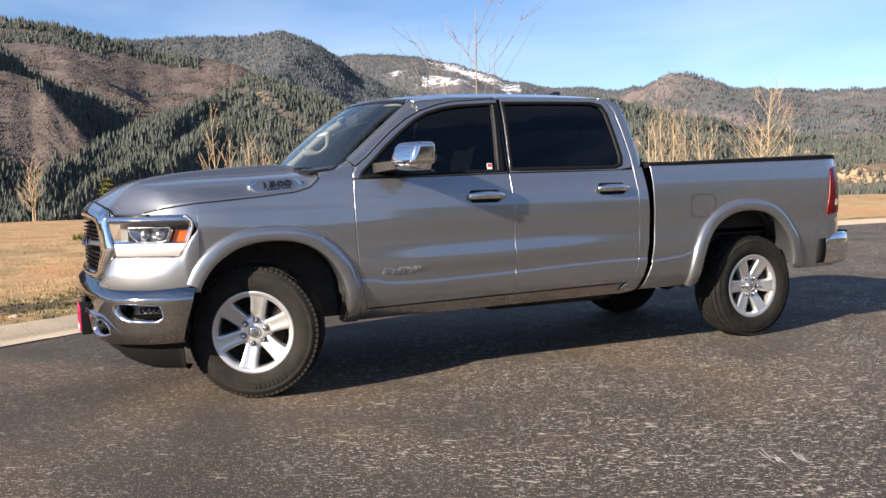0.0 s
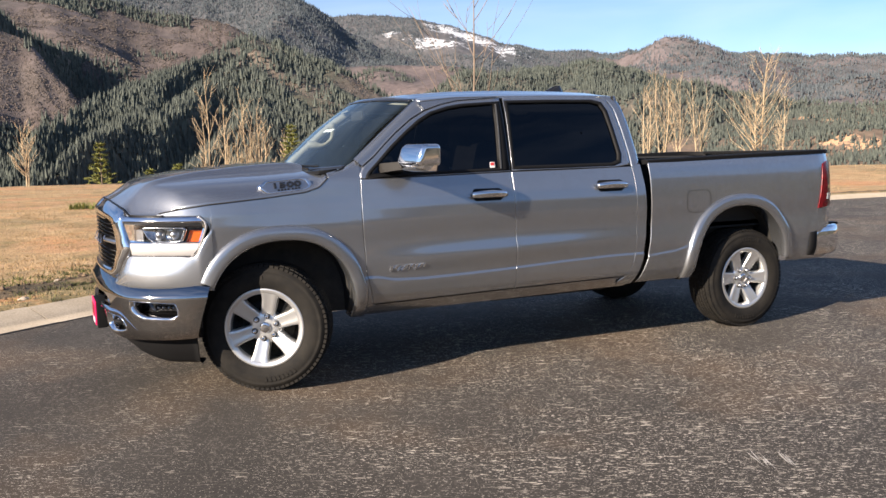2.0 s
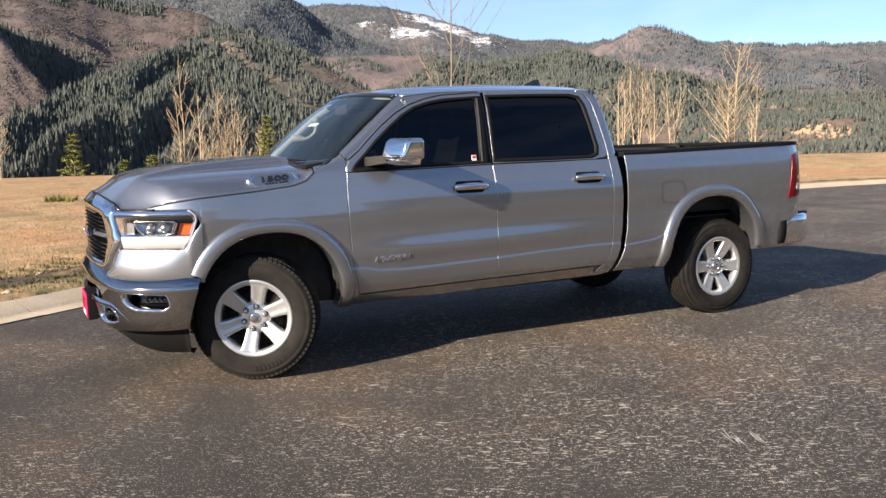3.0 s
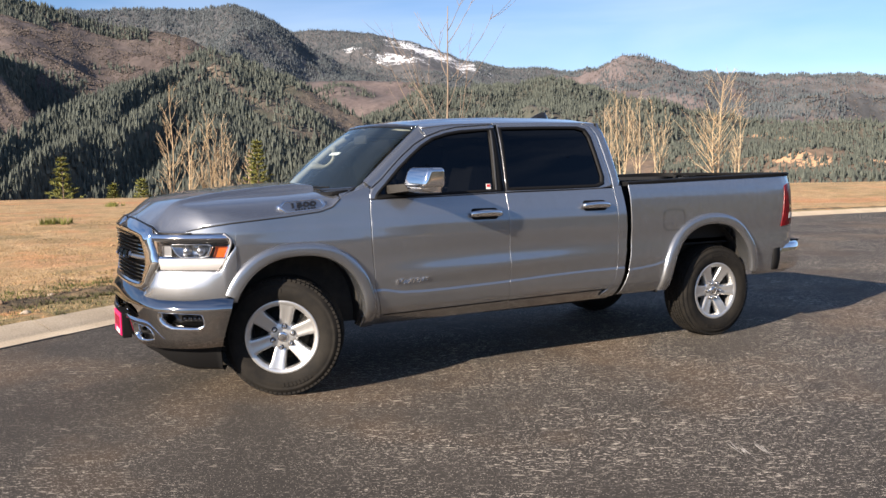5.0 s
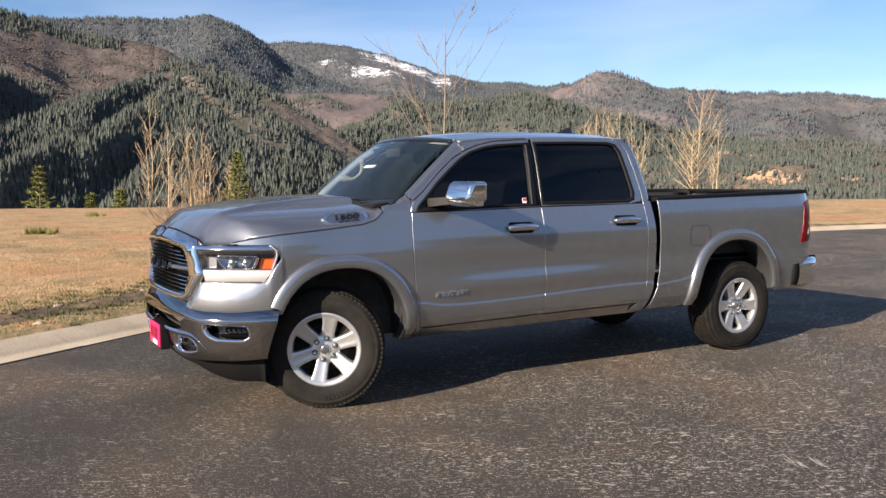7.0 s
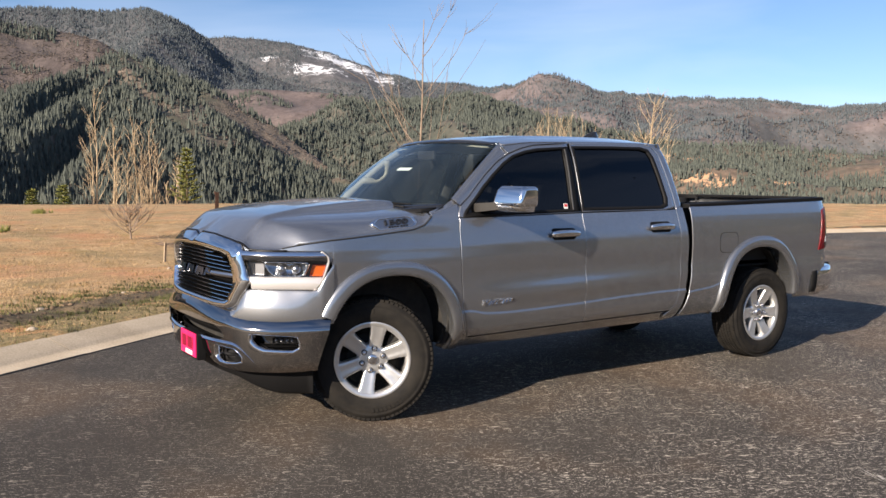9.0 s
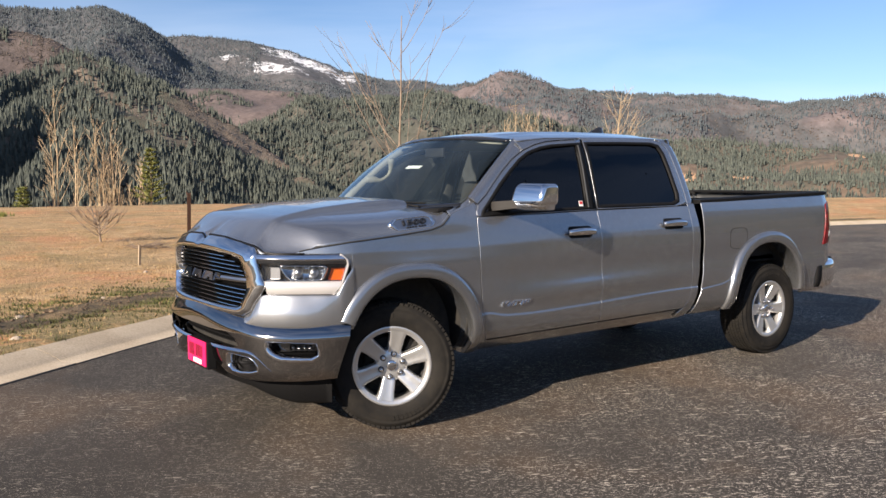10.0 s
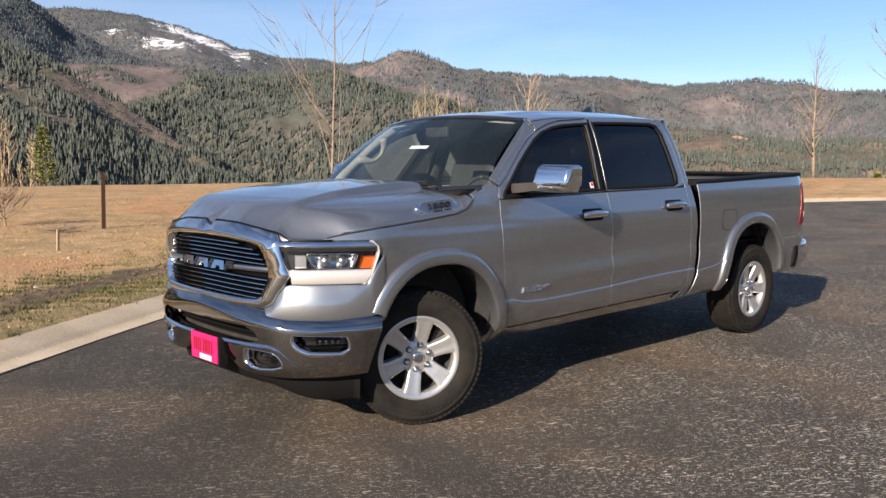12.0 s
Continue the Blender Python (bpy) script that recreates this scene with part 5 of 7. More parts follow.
    for ar in (FRONT_ARCH, REAR_ARCH):
        path = arch_path(ar[0], ar[1], ar[2] + 0.02, ar[3] + 0.02, ar[4] + 0.02, 2.3, 0.42, 0.42)
        P = [[(x, sy * y, z) for y in (0.7, 0.77, 0.83, 0.87)] for x, z in path]
        part("wheel_liner", sheet(P, 0.006), UNDER, truck, "black wheel-arch liner")

# roof
def roof_point(u, w):
    a = abs(w)
    xf = 1.0 + 0.13 * a**2 + (0.07 if a > 0.97 else 0.07 * a**8)
    xr = 2.79 - 0.02 * a**2
    x = xf + (xr - xf) * u
    edge = float(np.interp(x, [1.0, 1.17, 1.44, 1.784, 2.2, 2.6, 2.79], [1.79, 1.785, 1.812, 1.823, 1.834, 1.838, 1.834]))
    mid = float(np.interp(x, [1.0, 1.2, 1.5, 1.9, 2.4, 2.7, 2.79], [1.834, 1.862, 1.886, 1.9, 1.898, 1.886, 1.874]))
    y = w * (float(np.interp(edge, _zz, CAB_T)) - 0.004)
    rib = 0.006 * math.exp(-((a - 0.62) / 0.05) ** 2)
    return (x, y, edge + (mid - edge) * (1 - a**2.6) + rib * (0.1 < u))


roof = part("roof", sheet([[roof_point(u, w) for w in np.linspace(1, -1, 49)] for u in steps(36, 0.02)], 0.012, True), PAINT, truck, "silver cab roof")
fin = []
for t in np.linspace(0, 1, 14):
    x, hgt, wid = 2.57 + 0.2 * t, 0.078 * min(t * 1.5, 1) ** 0.7 * (1 if t < 0.85 else (1 - (t - 0.85) / 0.15 * 0.8)), 0.04 * math.sin(math.pi * (0.12 + 0.8 * t)) ** 0.7
    fin.append([(x, wid * y, 1.9 + 0.9 * hgt * z) for y, z in ((-1, -0.15), (-0.75, 0.4), (-0.3, 0.9), (0, 1.0), (0.3, 0.9), (0.75, 0.4), (1, -0.15))])
part("antenna_fin", loft(fin, True, True), GLOSS_BLACK, truck, "black shark-fin antenna")

# windscreen, cowl and wipers
def screen_point(t, w):
    b = np.array((0.39 + 0.19 * w * w, 0.88 * w, 1.322 + 0.03 * w * w))
    c = np.array((1.0 + 0.13 * w * w, 0.73 * w, 1.832 - 0.035 * w * w))
    p = b * (1 - t) + c * t
    bow = 0.028 * math.sin(math.pi * t)
    return p + np.array((-0.6 * bow, 0, 0.8 * bow))


for sd in (-1, 1):
    P = []
    for w in np.linspace(0.66, 1.0, 14):
        p = np.array(hood_point(1.0, sd * w)) + np.array((-0.006, 0, -0.006))
        q = screen_point(0.0, sd * w) + np.array((-0.006, 0, 0.004))
        P.append([p * (1 - t) + q * t + np.array((0, 0, 0.006)) * math.sin(math.pi * t) for t in np.linspace(0, 1, 5)])
    part("cowl_corner", sheet(P, 0.006, flip=sd < 0), GLOSS_BLACK, truck, "black corner of the scuttle under the windscreen")
screen = part("windscreen", outward(sheet([[screen_point(t, w) for w in np.linspace(1, -1, 40)] for t in np.linspace(0, 1, 22)], 0.006, True), (-1, 0, 1)), WINDSHIELD, truck, "bluish windscreen glass")
screen.visible_shadow = False
for t0, t1 in ((0.0, 0.035), (0.955, 1.0)):
    P = [[screen_point(t, w) + np.array((-0.003, 0, 0.004)) for w in np.linspace(0.99, -0.99, 40)] for t in np.linspace(t0, t1, 3)]
    part("glass_border", sheet(P, 0.003, True), GLOSS_BLACK, truck)
P = [[(0.31 + 0.1 * w * w + 0.12 * t, 0.86 * w, 1.318 + 0.02 * w * w + 0.012 * t) for w in np.linspace(1, -1, 30)] for t in (0, 0.5, 1)]
part("cowl", sheet(P, 0.02, True), BLACK_TRIM, truck)
for y0, y1 in ((-0.6, 0.0), (0.1, 0.62)):
    pts = [screen_point(0.035 + 0.02 * math.sin(math.pi * t), (y0 + (y1 - y0) * t) / 0.88) + np.array((-0.008, 0, 0.01)) for t in np.linspace(0, 1, 10)]
    wiper = part("wiper", tube(pts, 0.006, 6), BLACK_TRIM, truck)
    part("wiper_arm", tube([(0.37 + 0.1 * y0 * y0, y0 - 0.04, 1.336 + 0.03 * y0 * y0), tuple(np.array(pts[5]) + np.array((-0.006, 0, 0.006)))], [0.008, 0.005], 6), BLACK_TRIM, wiper)

# ---- nose: grille, lamps, fascia, bumper ----
def nose_sheet(s0, s1, zb, zt, off, ns=24, nz=8, th=0.012, edge=0.02):
    P = [[nose(s0 + (s1 - s0) * u, zb(s0 + (s1 - s0) * u) * (1 - w) + zt(s0 + (s1 - s0) * u) * w, off(w) if callable(off) else off) for w in steps(nz, edge)] for u in steps(ns, edge)]
    return sheet(P, th)


def nose_ring(loops, n=4):
    """Bands between matched closed outlines of (s, z, off) round the nose."""
    out = []
    for loop in loops:
        pts = []
        for a, b in zip(loop, loop[1:] + loop[:1]):
            for k in range(n):
                t = k / n
                pts.append(nose(*(np.array(a) * (1 - t) + np.array(b) * t)))
        out.append(pts)
    return loft(out)


def mirrored(half):
    """An outline from its half: points from the bottom centre round the +s side to the top centre."""
    return [p for p in half] + [(-p[0], *p[1:]) for p in half[::-1] if abs(p[0]) > 1e-6]


G_OUT = [(0, 0.735, 0.0), (0.3, 0.733, 0.0), (0.46, 0.732, 0.0), (0.58, 0.734, 0.0), (0.64, 0.762, 0.0), (0.67, 0.81, 0.0), (0.712, 0.86, 0.0), (0.75, 0.917, 0.0), (0.722, 0.962, 0.0), (0.694, 1.05, 0.0), (0.688, 1.098, -0.006), (0.662, 1.14, -0.04), (0.55, 1.156, -0.055), (0.3, 1.184, -0.058), (0.068, 1.189, -0.06), (0.028, 1.166, -0.05), (0, 1.164, -0.05)]
G_IN = [(0, 0.778), (0.3, 0.777), (0.44, 0.777), (0.53, 0.78), (0.566, 0.795), (0.588, 0.835), (0.61, 0.868), (0.626, 0.905), (0.622, 0.947), (0.606, 1.0), (0.59, 1.035), (0.566, 1.066), (0.49, 1.084), (0.28, 1.1), (0.07, 1.107), (0.03, 1.107), (0, 1.107)]
loops = [[(s, z, o - 0.06) for s, z, o in G_OUT], G_OUT, [(a[0] * 0.86 + b[0] * 0.14, a[1] * 0.86 + b[1] * 0.14, 0.012 + a[2] * 0.85) for a, b in zip(G_OUT, G_IN)],
         [(a[0] * 0.35 + b[0] * 0.65, a[1] * 0.35 + b[1] * 0.65, 0.018 + a[2] * 0.28) for a, b in zip(G_OUT, G_IN)], [(*b, 0.01) for b in G_IN], [(b[0] * 0.99, b[1] * 0.998 + 0.002, -0.05) for b in G_IN]]
grille = part("grille", nose_ring([mirrored(lp) for lp in loops]), CHROME, truck, "chrome grille surround with dark slats")
part("grille_backing", nose_sheet(-0.64, 0.64, lambda s: 0.75, lambda s: 1.1, -0.06, 30, 6), GRILLE_BLACK, grille)
SLAT_Z = [0.795, 0.821, 0.847, 0.873, 0.899, 0.983, 1.007, 1.031, 1.055, 1.077]
for z in SLAT_Z:
    half = float(np.interp(z, [0.78, 0.83, 0.9, 0.94, 1.0, 1.05, 1.09], [0.5, 0.57, 0.605, 0.61, 0.585, 0.53, 0.3]))
    ss = np.linspace(-half, half, 31)
    dip = lambda s: z + 0.012 * (1 - (s / 0.6) ** 2) - 0.012
    slat = part("grille_slat", loft([[nose(s, dip(s) + dz, o) for o, dz in ((-0.055, -0.005), (-0.012, -0.006), (-0.004, -0.002), (-0.012, 0.0015), (-0.055, 0.004))] for s in ss], True, True), GRILLE_BLACK, grille)
    part("slat_edge", loft([[nose(s, dip(s) + dz, o) for o, dz in ((-0.009, -0.002), (-0.001, -0.0025), (-0.002, 0.0004), (-0.008, 0.002))] for s in ss], True, True), CHROME, slat)
# bar that carries the maker's letters, here plain blocks
part("grille_bar", loft([[nose(s, z, o) for z, o in ((0.925, -0.05), (0.925, -0.012), (0.945, -0.006), (0.965, -0.012), (0.965, -0.05))] for s in np.linspace(-0.31, 0.31, 20)], True, True), GLOSS_BLACK, grille)
for s0, s1 in ((-0.255, -0.11), (-0.075, 0.075), (0.11, 0.255)):
    pts = [[nose(s0 + (s1 - s0) * a, z, o + (0.95 - z) * 0.32) for a, z in ((0.0, 0.918), (0.28, 0.918), (0.36, 0.936), (0.64, 0.936), (0.72, 0.918), (1.0, 0.918), (0.86, 0.966), (0.14, 0.966))] for o in (-0.01, 0.008)]
    part("letter_block", loft(pts, True, True), CHROME, grille, "chrome raised letter block")
for sg in (-1, 1):
    part("grille_wing", loft([[nose(sg * s, z, o) for z, o in ((0.928, -0.05), (0.928, -0.01), (0.94, -0.004), (0.952, -0.01), (0.952, -0.05))] for s in np.linspace(0.32, 0.61, 12)], True, True), DARK_CHROME, grille)

for sg in (-1, 1):
    # headlamp unit
    def span(a, b):
        return sorted((sg * a, sg * b))
    lamp = part("headlamp", nose_sheet(*span(0.69, 1.225), lambda s: 0.875, lambda s: 1.09, -0.05, 16, 6), LAMP_DARK, truck, "headlamp with clear lens, amber marker and chrome brow")
    edge_in = table((0.87, 0.757), (0.92, 0.756), (0.97, 0.726), (1.03, 0.7), (1.1, 0.688))
    edge_out = table((0.866, 1.14), (0.885, 1.172), (0.95, 1.198), (1.036, 1.228), (1.065, 1.222), (1.1, 1.185))

    def strip(sec, ends=(0.0, 1.0), n=26):
        """A closed bar across the lamp between its inner and outer edge; sec gives (height, offset)."""
        return loft([[nose(sg * (edge_in(z) * (1 - u) + edge_out(z) * u), z, o) for z, o in sec] for u in np.linspace(*ends, n)], True, True)
    part("chrome_brow", strip([(1.068, -0.03), (1.066, 0.002), (1.072, 0.007), (1.088, 0.002), (1.099, -0.01), (1.099, -0.03)]), CHROME, lamp)
    part("lens_shade", strip([(1.042, -0.03), (1.042, -0.004), (1.05, 0.002), (1.064, 0.003), (1.064, -0.03)], (0.01, 0.985)), LAMP_DARK, lamp)
    part("light_guide", strip([(0.868, -0.03), (0.868, -0.002), (0.874, 0.004), (0.905, 0.007), (0.936, 0.002), (0.944, -0.006), (0.944, -0.03)], (0.0, 0.995)), LAMP_WHITE, lamp, "pale silver strip under the lamp")
    rim_s = [[nose(sg * (edge_out(z) + d), z, o) for d, o in ((0.0, -0.03), (0.0, 0.003), (0.004, 0.007), (0.01, 0.006), (0.014, 0.0), (0.014, -0.03))] for z in np.linspace(0.866, 1.1, 28)]
    # body-paint edge given the pale guide material, so its sunlit brightness is painted
    part("lamp_edge", loft(rim_s, True, True), LAMP_WHITE, lamp, "silver paint edge round the lamp, whitened to stand for sun on it")
    out = [(sg * a, z, -0.01) for a, z in ((0.9, 0.948), (1.05, 0.946), (1.09, 0.955), (1.105, 0.985), (1.118, 1.02), (1.106, 1.034), (0.842, 1.036), (0.828, 1.024), (0.86, 0.975))]
    cs, cz = sg * 0.985, 0.99
    lp = [[(a, z, -0.05) for a, z, o in out], out] + [[(cs + (p[0] - cs) * k, cz + (p[1] - cz) * k, o) for p in out] for k, o in ((0.93, -0.003), (0.86, -0.008), (0.72, -0.04), (0.02, -0.04))]
    part("lamp_bezel", nose_ring(lp, 3), LAMP_BRIGHT, lamp)
    P = [[nose(sg * a, z, -0.026) for z in 0.955 + 0.07 * steps(4, 0.05)] for a in 0.765 + 0.07 * steps(6, 0.05)]
    part("lamp_reflector", sheet(P, 0.012, flip=sg < 0), DARK_CHROME, lamp, "silver inner reflector")
    for cc in (0.94, 1.03):
        c = Vector(nose(sg * cc, cz, -0.032))
        bm = bmesh.new()
        bmesh.ops.create_uvsphere(bm, u_segments=16, v_segments=10, radius=0.028)
        bmesh.ops.transform(bm, matrix=Matrix.Translation(c), verts=bm.verts)
        for f in bm.faces:
            f.smooth = True
        part("projector_lens", bm, DARK_CHROME, lamp)
    P = [[nose(sg * (1.112 + 0.025 * (z - 0.945) / 0.075 + (edge_out(z) - 0.004 - 1.112 - 0.025 * (z - 0.945) / 0.075) * u), z, -0.028) for z in 0.95 + 0.068 * steps(6, 0.04)] for u in steps(6, 0.04)]
    part("marker_lamp", sheet(P, 0.015, flip=sg < 0), AMBER, lamp, "amber side marker")
    P = [[nose(sg * (edge_in(z) * (1 - u) + (edge_out(z) - 0.002) * u), z, 0.006) for z in np.linspace(0.943, 1.068, 8)] for u in np.linspace(0, 1, 24)]
    part("lamp_lens", sheet(P, 0.003, flip=sg < 0), LENS, lamp)
    # painted corner between lamp and bumper
    zt = table((0.575, 0.728), (0.64, 0.76), (0.67, 0.808), (0.712, 0.856), (0.745, 0.864), (1.0, 0.864), (1.13, 0.864), (1.168, 0.872), (1.2, 0.93), (1.222, 0.965), (1.24, 0.985), (1.262, 1.02))
    corner = []
    for a in np.linspace(0.575, 1.264, 70):
        zb, zh = 0.66, zt(a)
        tp = min(1.0, (1.264 - a) / 0.07)
        belly = 1 - eased((a - 0.98) / 0.2)
        rows = [(w, lo * (1 - belly) + hi * belly) for w, lo, hi in ((0, -0.002, 0.008), (0.05, 0.005, 0.018), (0.15, 0.0085, 0.023), (0.28, 0.0108, 0.0255), (0.4, 0.0116, 0.0255), (0.5, 0.012, 0.0235), (0.6, 0.0116, 0.0195), (0.7, 0.011, 0.014), (0.8, 0.0095, 0.0075), (0.9, 0.007, 0.001), (0.97, 0.004, -0.003), (1, -0.002, -0.007))]
        corner.append([nose(sg * a, zb + (zh - zb) * w, o if o < 0 else o * tp) for w, o in [(0, -0.03)] + rows + [(1, -0.03)]])
    part("fascia", loft(corner, True, True), PAINT, truck)


def solid(P, th):
    """A closed shell from a grid, th thick."""
    P = np.asarray(P, float)
    n = np.cross(np.gradient(P, axis=0), np.gradient(P, axis=1))
    n /= np.linalg.norm(n, axis=2, keepdims=True) + 1e-12
    nu, nv = P.shape[:2]
    k = nu * nv
    f = grid_faces(nu, nv) + grid_faces(nu, nv, base_i=k, flip=True)
    for i in range(nu - 1):
        a, b = i * nv, (i + 1) * nv
        f += [(a, a + k, b + k, b), (a + nv - 1, b + nv - 1, b + nv - 1 + k, a + nv - 1 + k)]
    for j in range(nv - 1):
        a, b = j, (nu - 1) * nv + j
        f += [(a, a + 1, a + 1 + k, a + k), (b, b + k, b + 1 + k, b + 1)]
    return np.vstack([P.reshape(-1, 3), (P - n * th).reshape(-1, 3)]), f


def cut(shape, cutters, material, name, parent, label=""):
    """The shape with the cutters taken out of it."""
    ob = new(name + "_raw", mesh_of(name, shape[0], shape[1], material))
    tools = []
    for c in cutters:
        t = new("tool", mesh_of("tool", c[0], c[1], material))
        b2 = bmesh.new()
        b2.from_mesh(t.data)
        bmesh.ops.recalc_face_normals(b2, faces=b2.faces)
        b2.to_mesh(t.data)
        b2.free()
        md = ob.modifiers.new("cut", "BOOLEAN")
        md.operation, md.object, md.solver = "DIFFERENCE", t, "EXACT"
        tools.append(t)
    b2 = bmesh.new()
    b2.from_mesh(ob.data)
    bmesh.ops.recalc_face_normals(b2, faces=b2.faces)
    b2.to_mesh(ob.data)
    b2.free()
    me = bpy.data.meshes.new_from_object(ob.evaluated_get(bpy.context.evaluated_depsgraph_get()))
    me.name = name
    for t in tools + [ob]:
        bpy.data.objects.remove(t)
    me.polygons.foreach_set("use_smooth", [True] * len(me.polygons))
    me.set_sharp_from_angle(angle=radians(32))
    res = new(name, me)
    res.parent = parent
    if label:
        res["label"] = label
    return res


BUMP_W = [0.0, 0.015, 0.05, 0.2, 0.4, 0.6, 0.77, 0.795, 0.82, 0.95, 0.985, 1.0]
BUMP_O = [-0.03, -0.012, -0.002, 0.008, 0.017, 0.025, 0.0315, 0.032, 0.0295, 0.003, -0.009, -0.03]
BUMP_LO = table((0, 0.49), (0.14, 0.48), (0.3, 0.43), (0.4, 0.392), (0.5, 0.38), (0.6, 0.377), (0.73, 0.375), (0.9, 0.378), (1.02, 0.38), (1.13, 0.385), (1.25, 0.395))
BUMP_HI = table((0, 0.757), (0.2, 0.75), (0.36, 0.738), (0.52, 0.722), (0.62, 0.716), (0.68, 0.702), (0.75, 0.686), (0.93, 0.681), (1.25, 0.69))


def bump_off(s, z):
    return float(np.interp((z - BUMP_LO(abs(s))) / (BUMP_HI(abs(s)) - BUMP_LO(abs(s))), BUMP_W, BUMP_O)) + 0.02


def bump_point(s, w, o):
    z = BUMP_LO(abs(s)) * (1 - w) + BUMP_HI(abs(s)) * w
    return nose(s * (1.155 + 0.085 * w) / 1.24, z, o)


ss = np.linspace(-1.245, 1.245, 111)
shell = solid([[bump_point(s, w, o) for w, o in zip(BUMP_W, BUMP_O)] for s in ss], 0.02)


def prism(outline, o0=-0.12, o1=0.14, n=4):
    pts = []
    for a, b in zip(outline, outline[1:] + outline[:1]):
        pts += [(a[0] * (1 - k / n) + b[0] * k / n, a[1] * (1 - k / n) + b[1] * k / n) for k in range(n)]
    return loft([[nose(s, z, o) for s, z in pts] for o in (o0, o1)], True, True)


INTAKE = [(-0.58, 0.565), (-0.5, 0.54), (0.5, 0.54), (0.58, 0.565), (0.555, 0.608), (0.48, 0.636), (-0.48, 0.636), (-0.555, 0.608)]
FOG = [(0.774, 0.602), (0.91, 0.598), (1.045, 0.591), (1.056, 0.555), (1.056, 0.524), (1.014, 0.506), (0.858, 0.512), (0.8, 0.535), (0.768, 0.572)]
FOG_OUT = [(0.768, 0.6055), (0.91, 0.6015), (1.05, 0.5945), (1.068, 0.555), (1.07, 0.52), (1.028, 0.486), (0.83, 0.486), (0.772, 0.515), (0.754, 0.565)]
HOOK = [(0.462, 0.497), (0.486, 0.507), (0.56, 0.506), (0.648, 0.5), (0.678, 0.482), (0.7, 0.452), (0.698, 0.428), (0.654, 0.416), (0.56, 0.405), (0.492, 0.405), (0.445, 0.435)]
HOOK_OUT = [(0.452, 0.502), (0.482, 0.512), (0.56, 0.511), (0.652, 0.505), (0.686, 0.486), (0.71, 0.452), (0.708, 0.42), (0.656, 0.403), (0.56, 0.391), (0.486, 0.391), (0.428, 0.43)]


def grown(outline, ks, kz):
    cs, cz = np.mean(np.array(outline), axis=0)
    return [(cs + (q - cs) * ks, cz + (z - cz) * kz) for q, z in outline]


cutters = [prism(INTAKE)]
for sg in (-1, 1):
    cutters += [prism([(sg * a, z) for a, z in grown(FOG, 1.03, 1.06)]), prism([(sg * a, z) for a, z in grown(HOOK, 1.03, 1.05)])]
bumper = cut(shell, cutters, BUMPER_CHROME, "front_bumper", truck, "chrome front bumper with fog lamps")
part("intake_mesh", nose_sheet(-0.62, 0.62, lambda s: 0.51, lambda s: 0.66, -0.1, 20, 4), UNDER, bumper)
for k in range(4):
    z = 0.555 + 0.022 * k
    part("intake_bar", loft([[nose(s, z + dz, o) for o, dz in ((-0.1, -0.003), (-0.055, -0.002), (-0.055, 0.002), (-0.1, 0.003))] for s in np.linspace(-0.55, 0.55, 21)], True, True), BLACK_TRIM, bumper)
for sg in (-1, 1):
    lo, hi = sorted((sg * 0.75, sg * 1.085))
    part("fog_recess", nose_sheet(lo, hi, lambda s: 0.475, lambda s: 0.62, -0.055, 12, 4, 0.01), GLOSS_BLACK, bumper)
    lo, hi = sorted((sg * 0.88, sg * 1.03))
    fog = part("fog_lamp", nose_sheet(lo, hi, lambda s: 0.54, lambda s: 0.574, -0.05, 8, 5, 0.02, 0.06), LAMP_DARK, bumper, "dark fog lamp with small clear lenses")
    for cc in (0.905, 0.94, 0.975, 1.005):
        c = nose(sg * cc, 0.558, -0.034)
        bm = bmesh.new()
        bmesh.ops.create_uvsphere(bm, u_segments=10, v_segments=6, radius=0.012)
        bmesh.ops.transform(bm, matrix=Matrix.Translation(c), verts=bm.verts)
        part("fog_lens", bm, GLOSS_BLACK, fog)
    lo, hi = sorted((sg * 0.79, sg * 1.03))
    part("fog_ledge", nose_sheet(lo, hi, lambda s: 0.518, lambda s: 0.532, -0.055, 8, 4, 0.02, 0.06), BLACK_TRIM, bumper)
    # bright rims of the openings
    for outer, inner, name in ((FOG_OUT, FOG, "fog_rim"), (HOOK_OUT, HOOK, "hook_rim")):
        lps = [[(sg * q, z, bump_off(q, z) + do) for q, z in lp] for lp, do in ((outer, -0.004), (outer, 0.004), (grown(inner, 1.01, 1.02), 0.001), (grown(inner, 0.97, 0.95), -0.03), (grown(inner, 0.95, 0.92), -0.06))]
        part(name, nose_ring(lps, 3), CHROME, bumper)
    lo, hi = sorted((sg * 0.42, sg * 0.73))
    part("hook_recess", nose_sheet(lo, hi, lambda s: 0.39, lambda s: 0.525, -0.06, 8, 4, 0.01), UNDER, bumper)
    hk = [nose(sg * a, z, o) for a, z, o in ((0.54, 0.49, -0.05), (0.55, 0.485, 0.0), (0.58, 0.465, 0.025), (0.62, 0.46, 0.0), (0.63, 0.46, -0.05))]
    part("tow_hook", tube(curve_through(hk, 12), 0.011, 8), BLACK_TRIM, bumper)
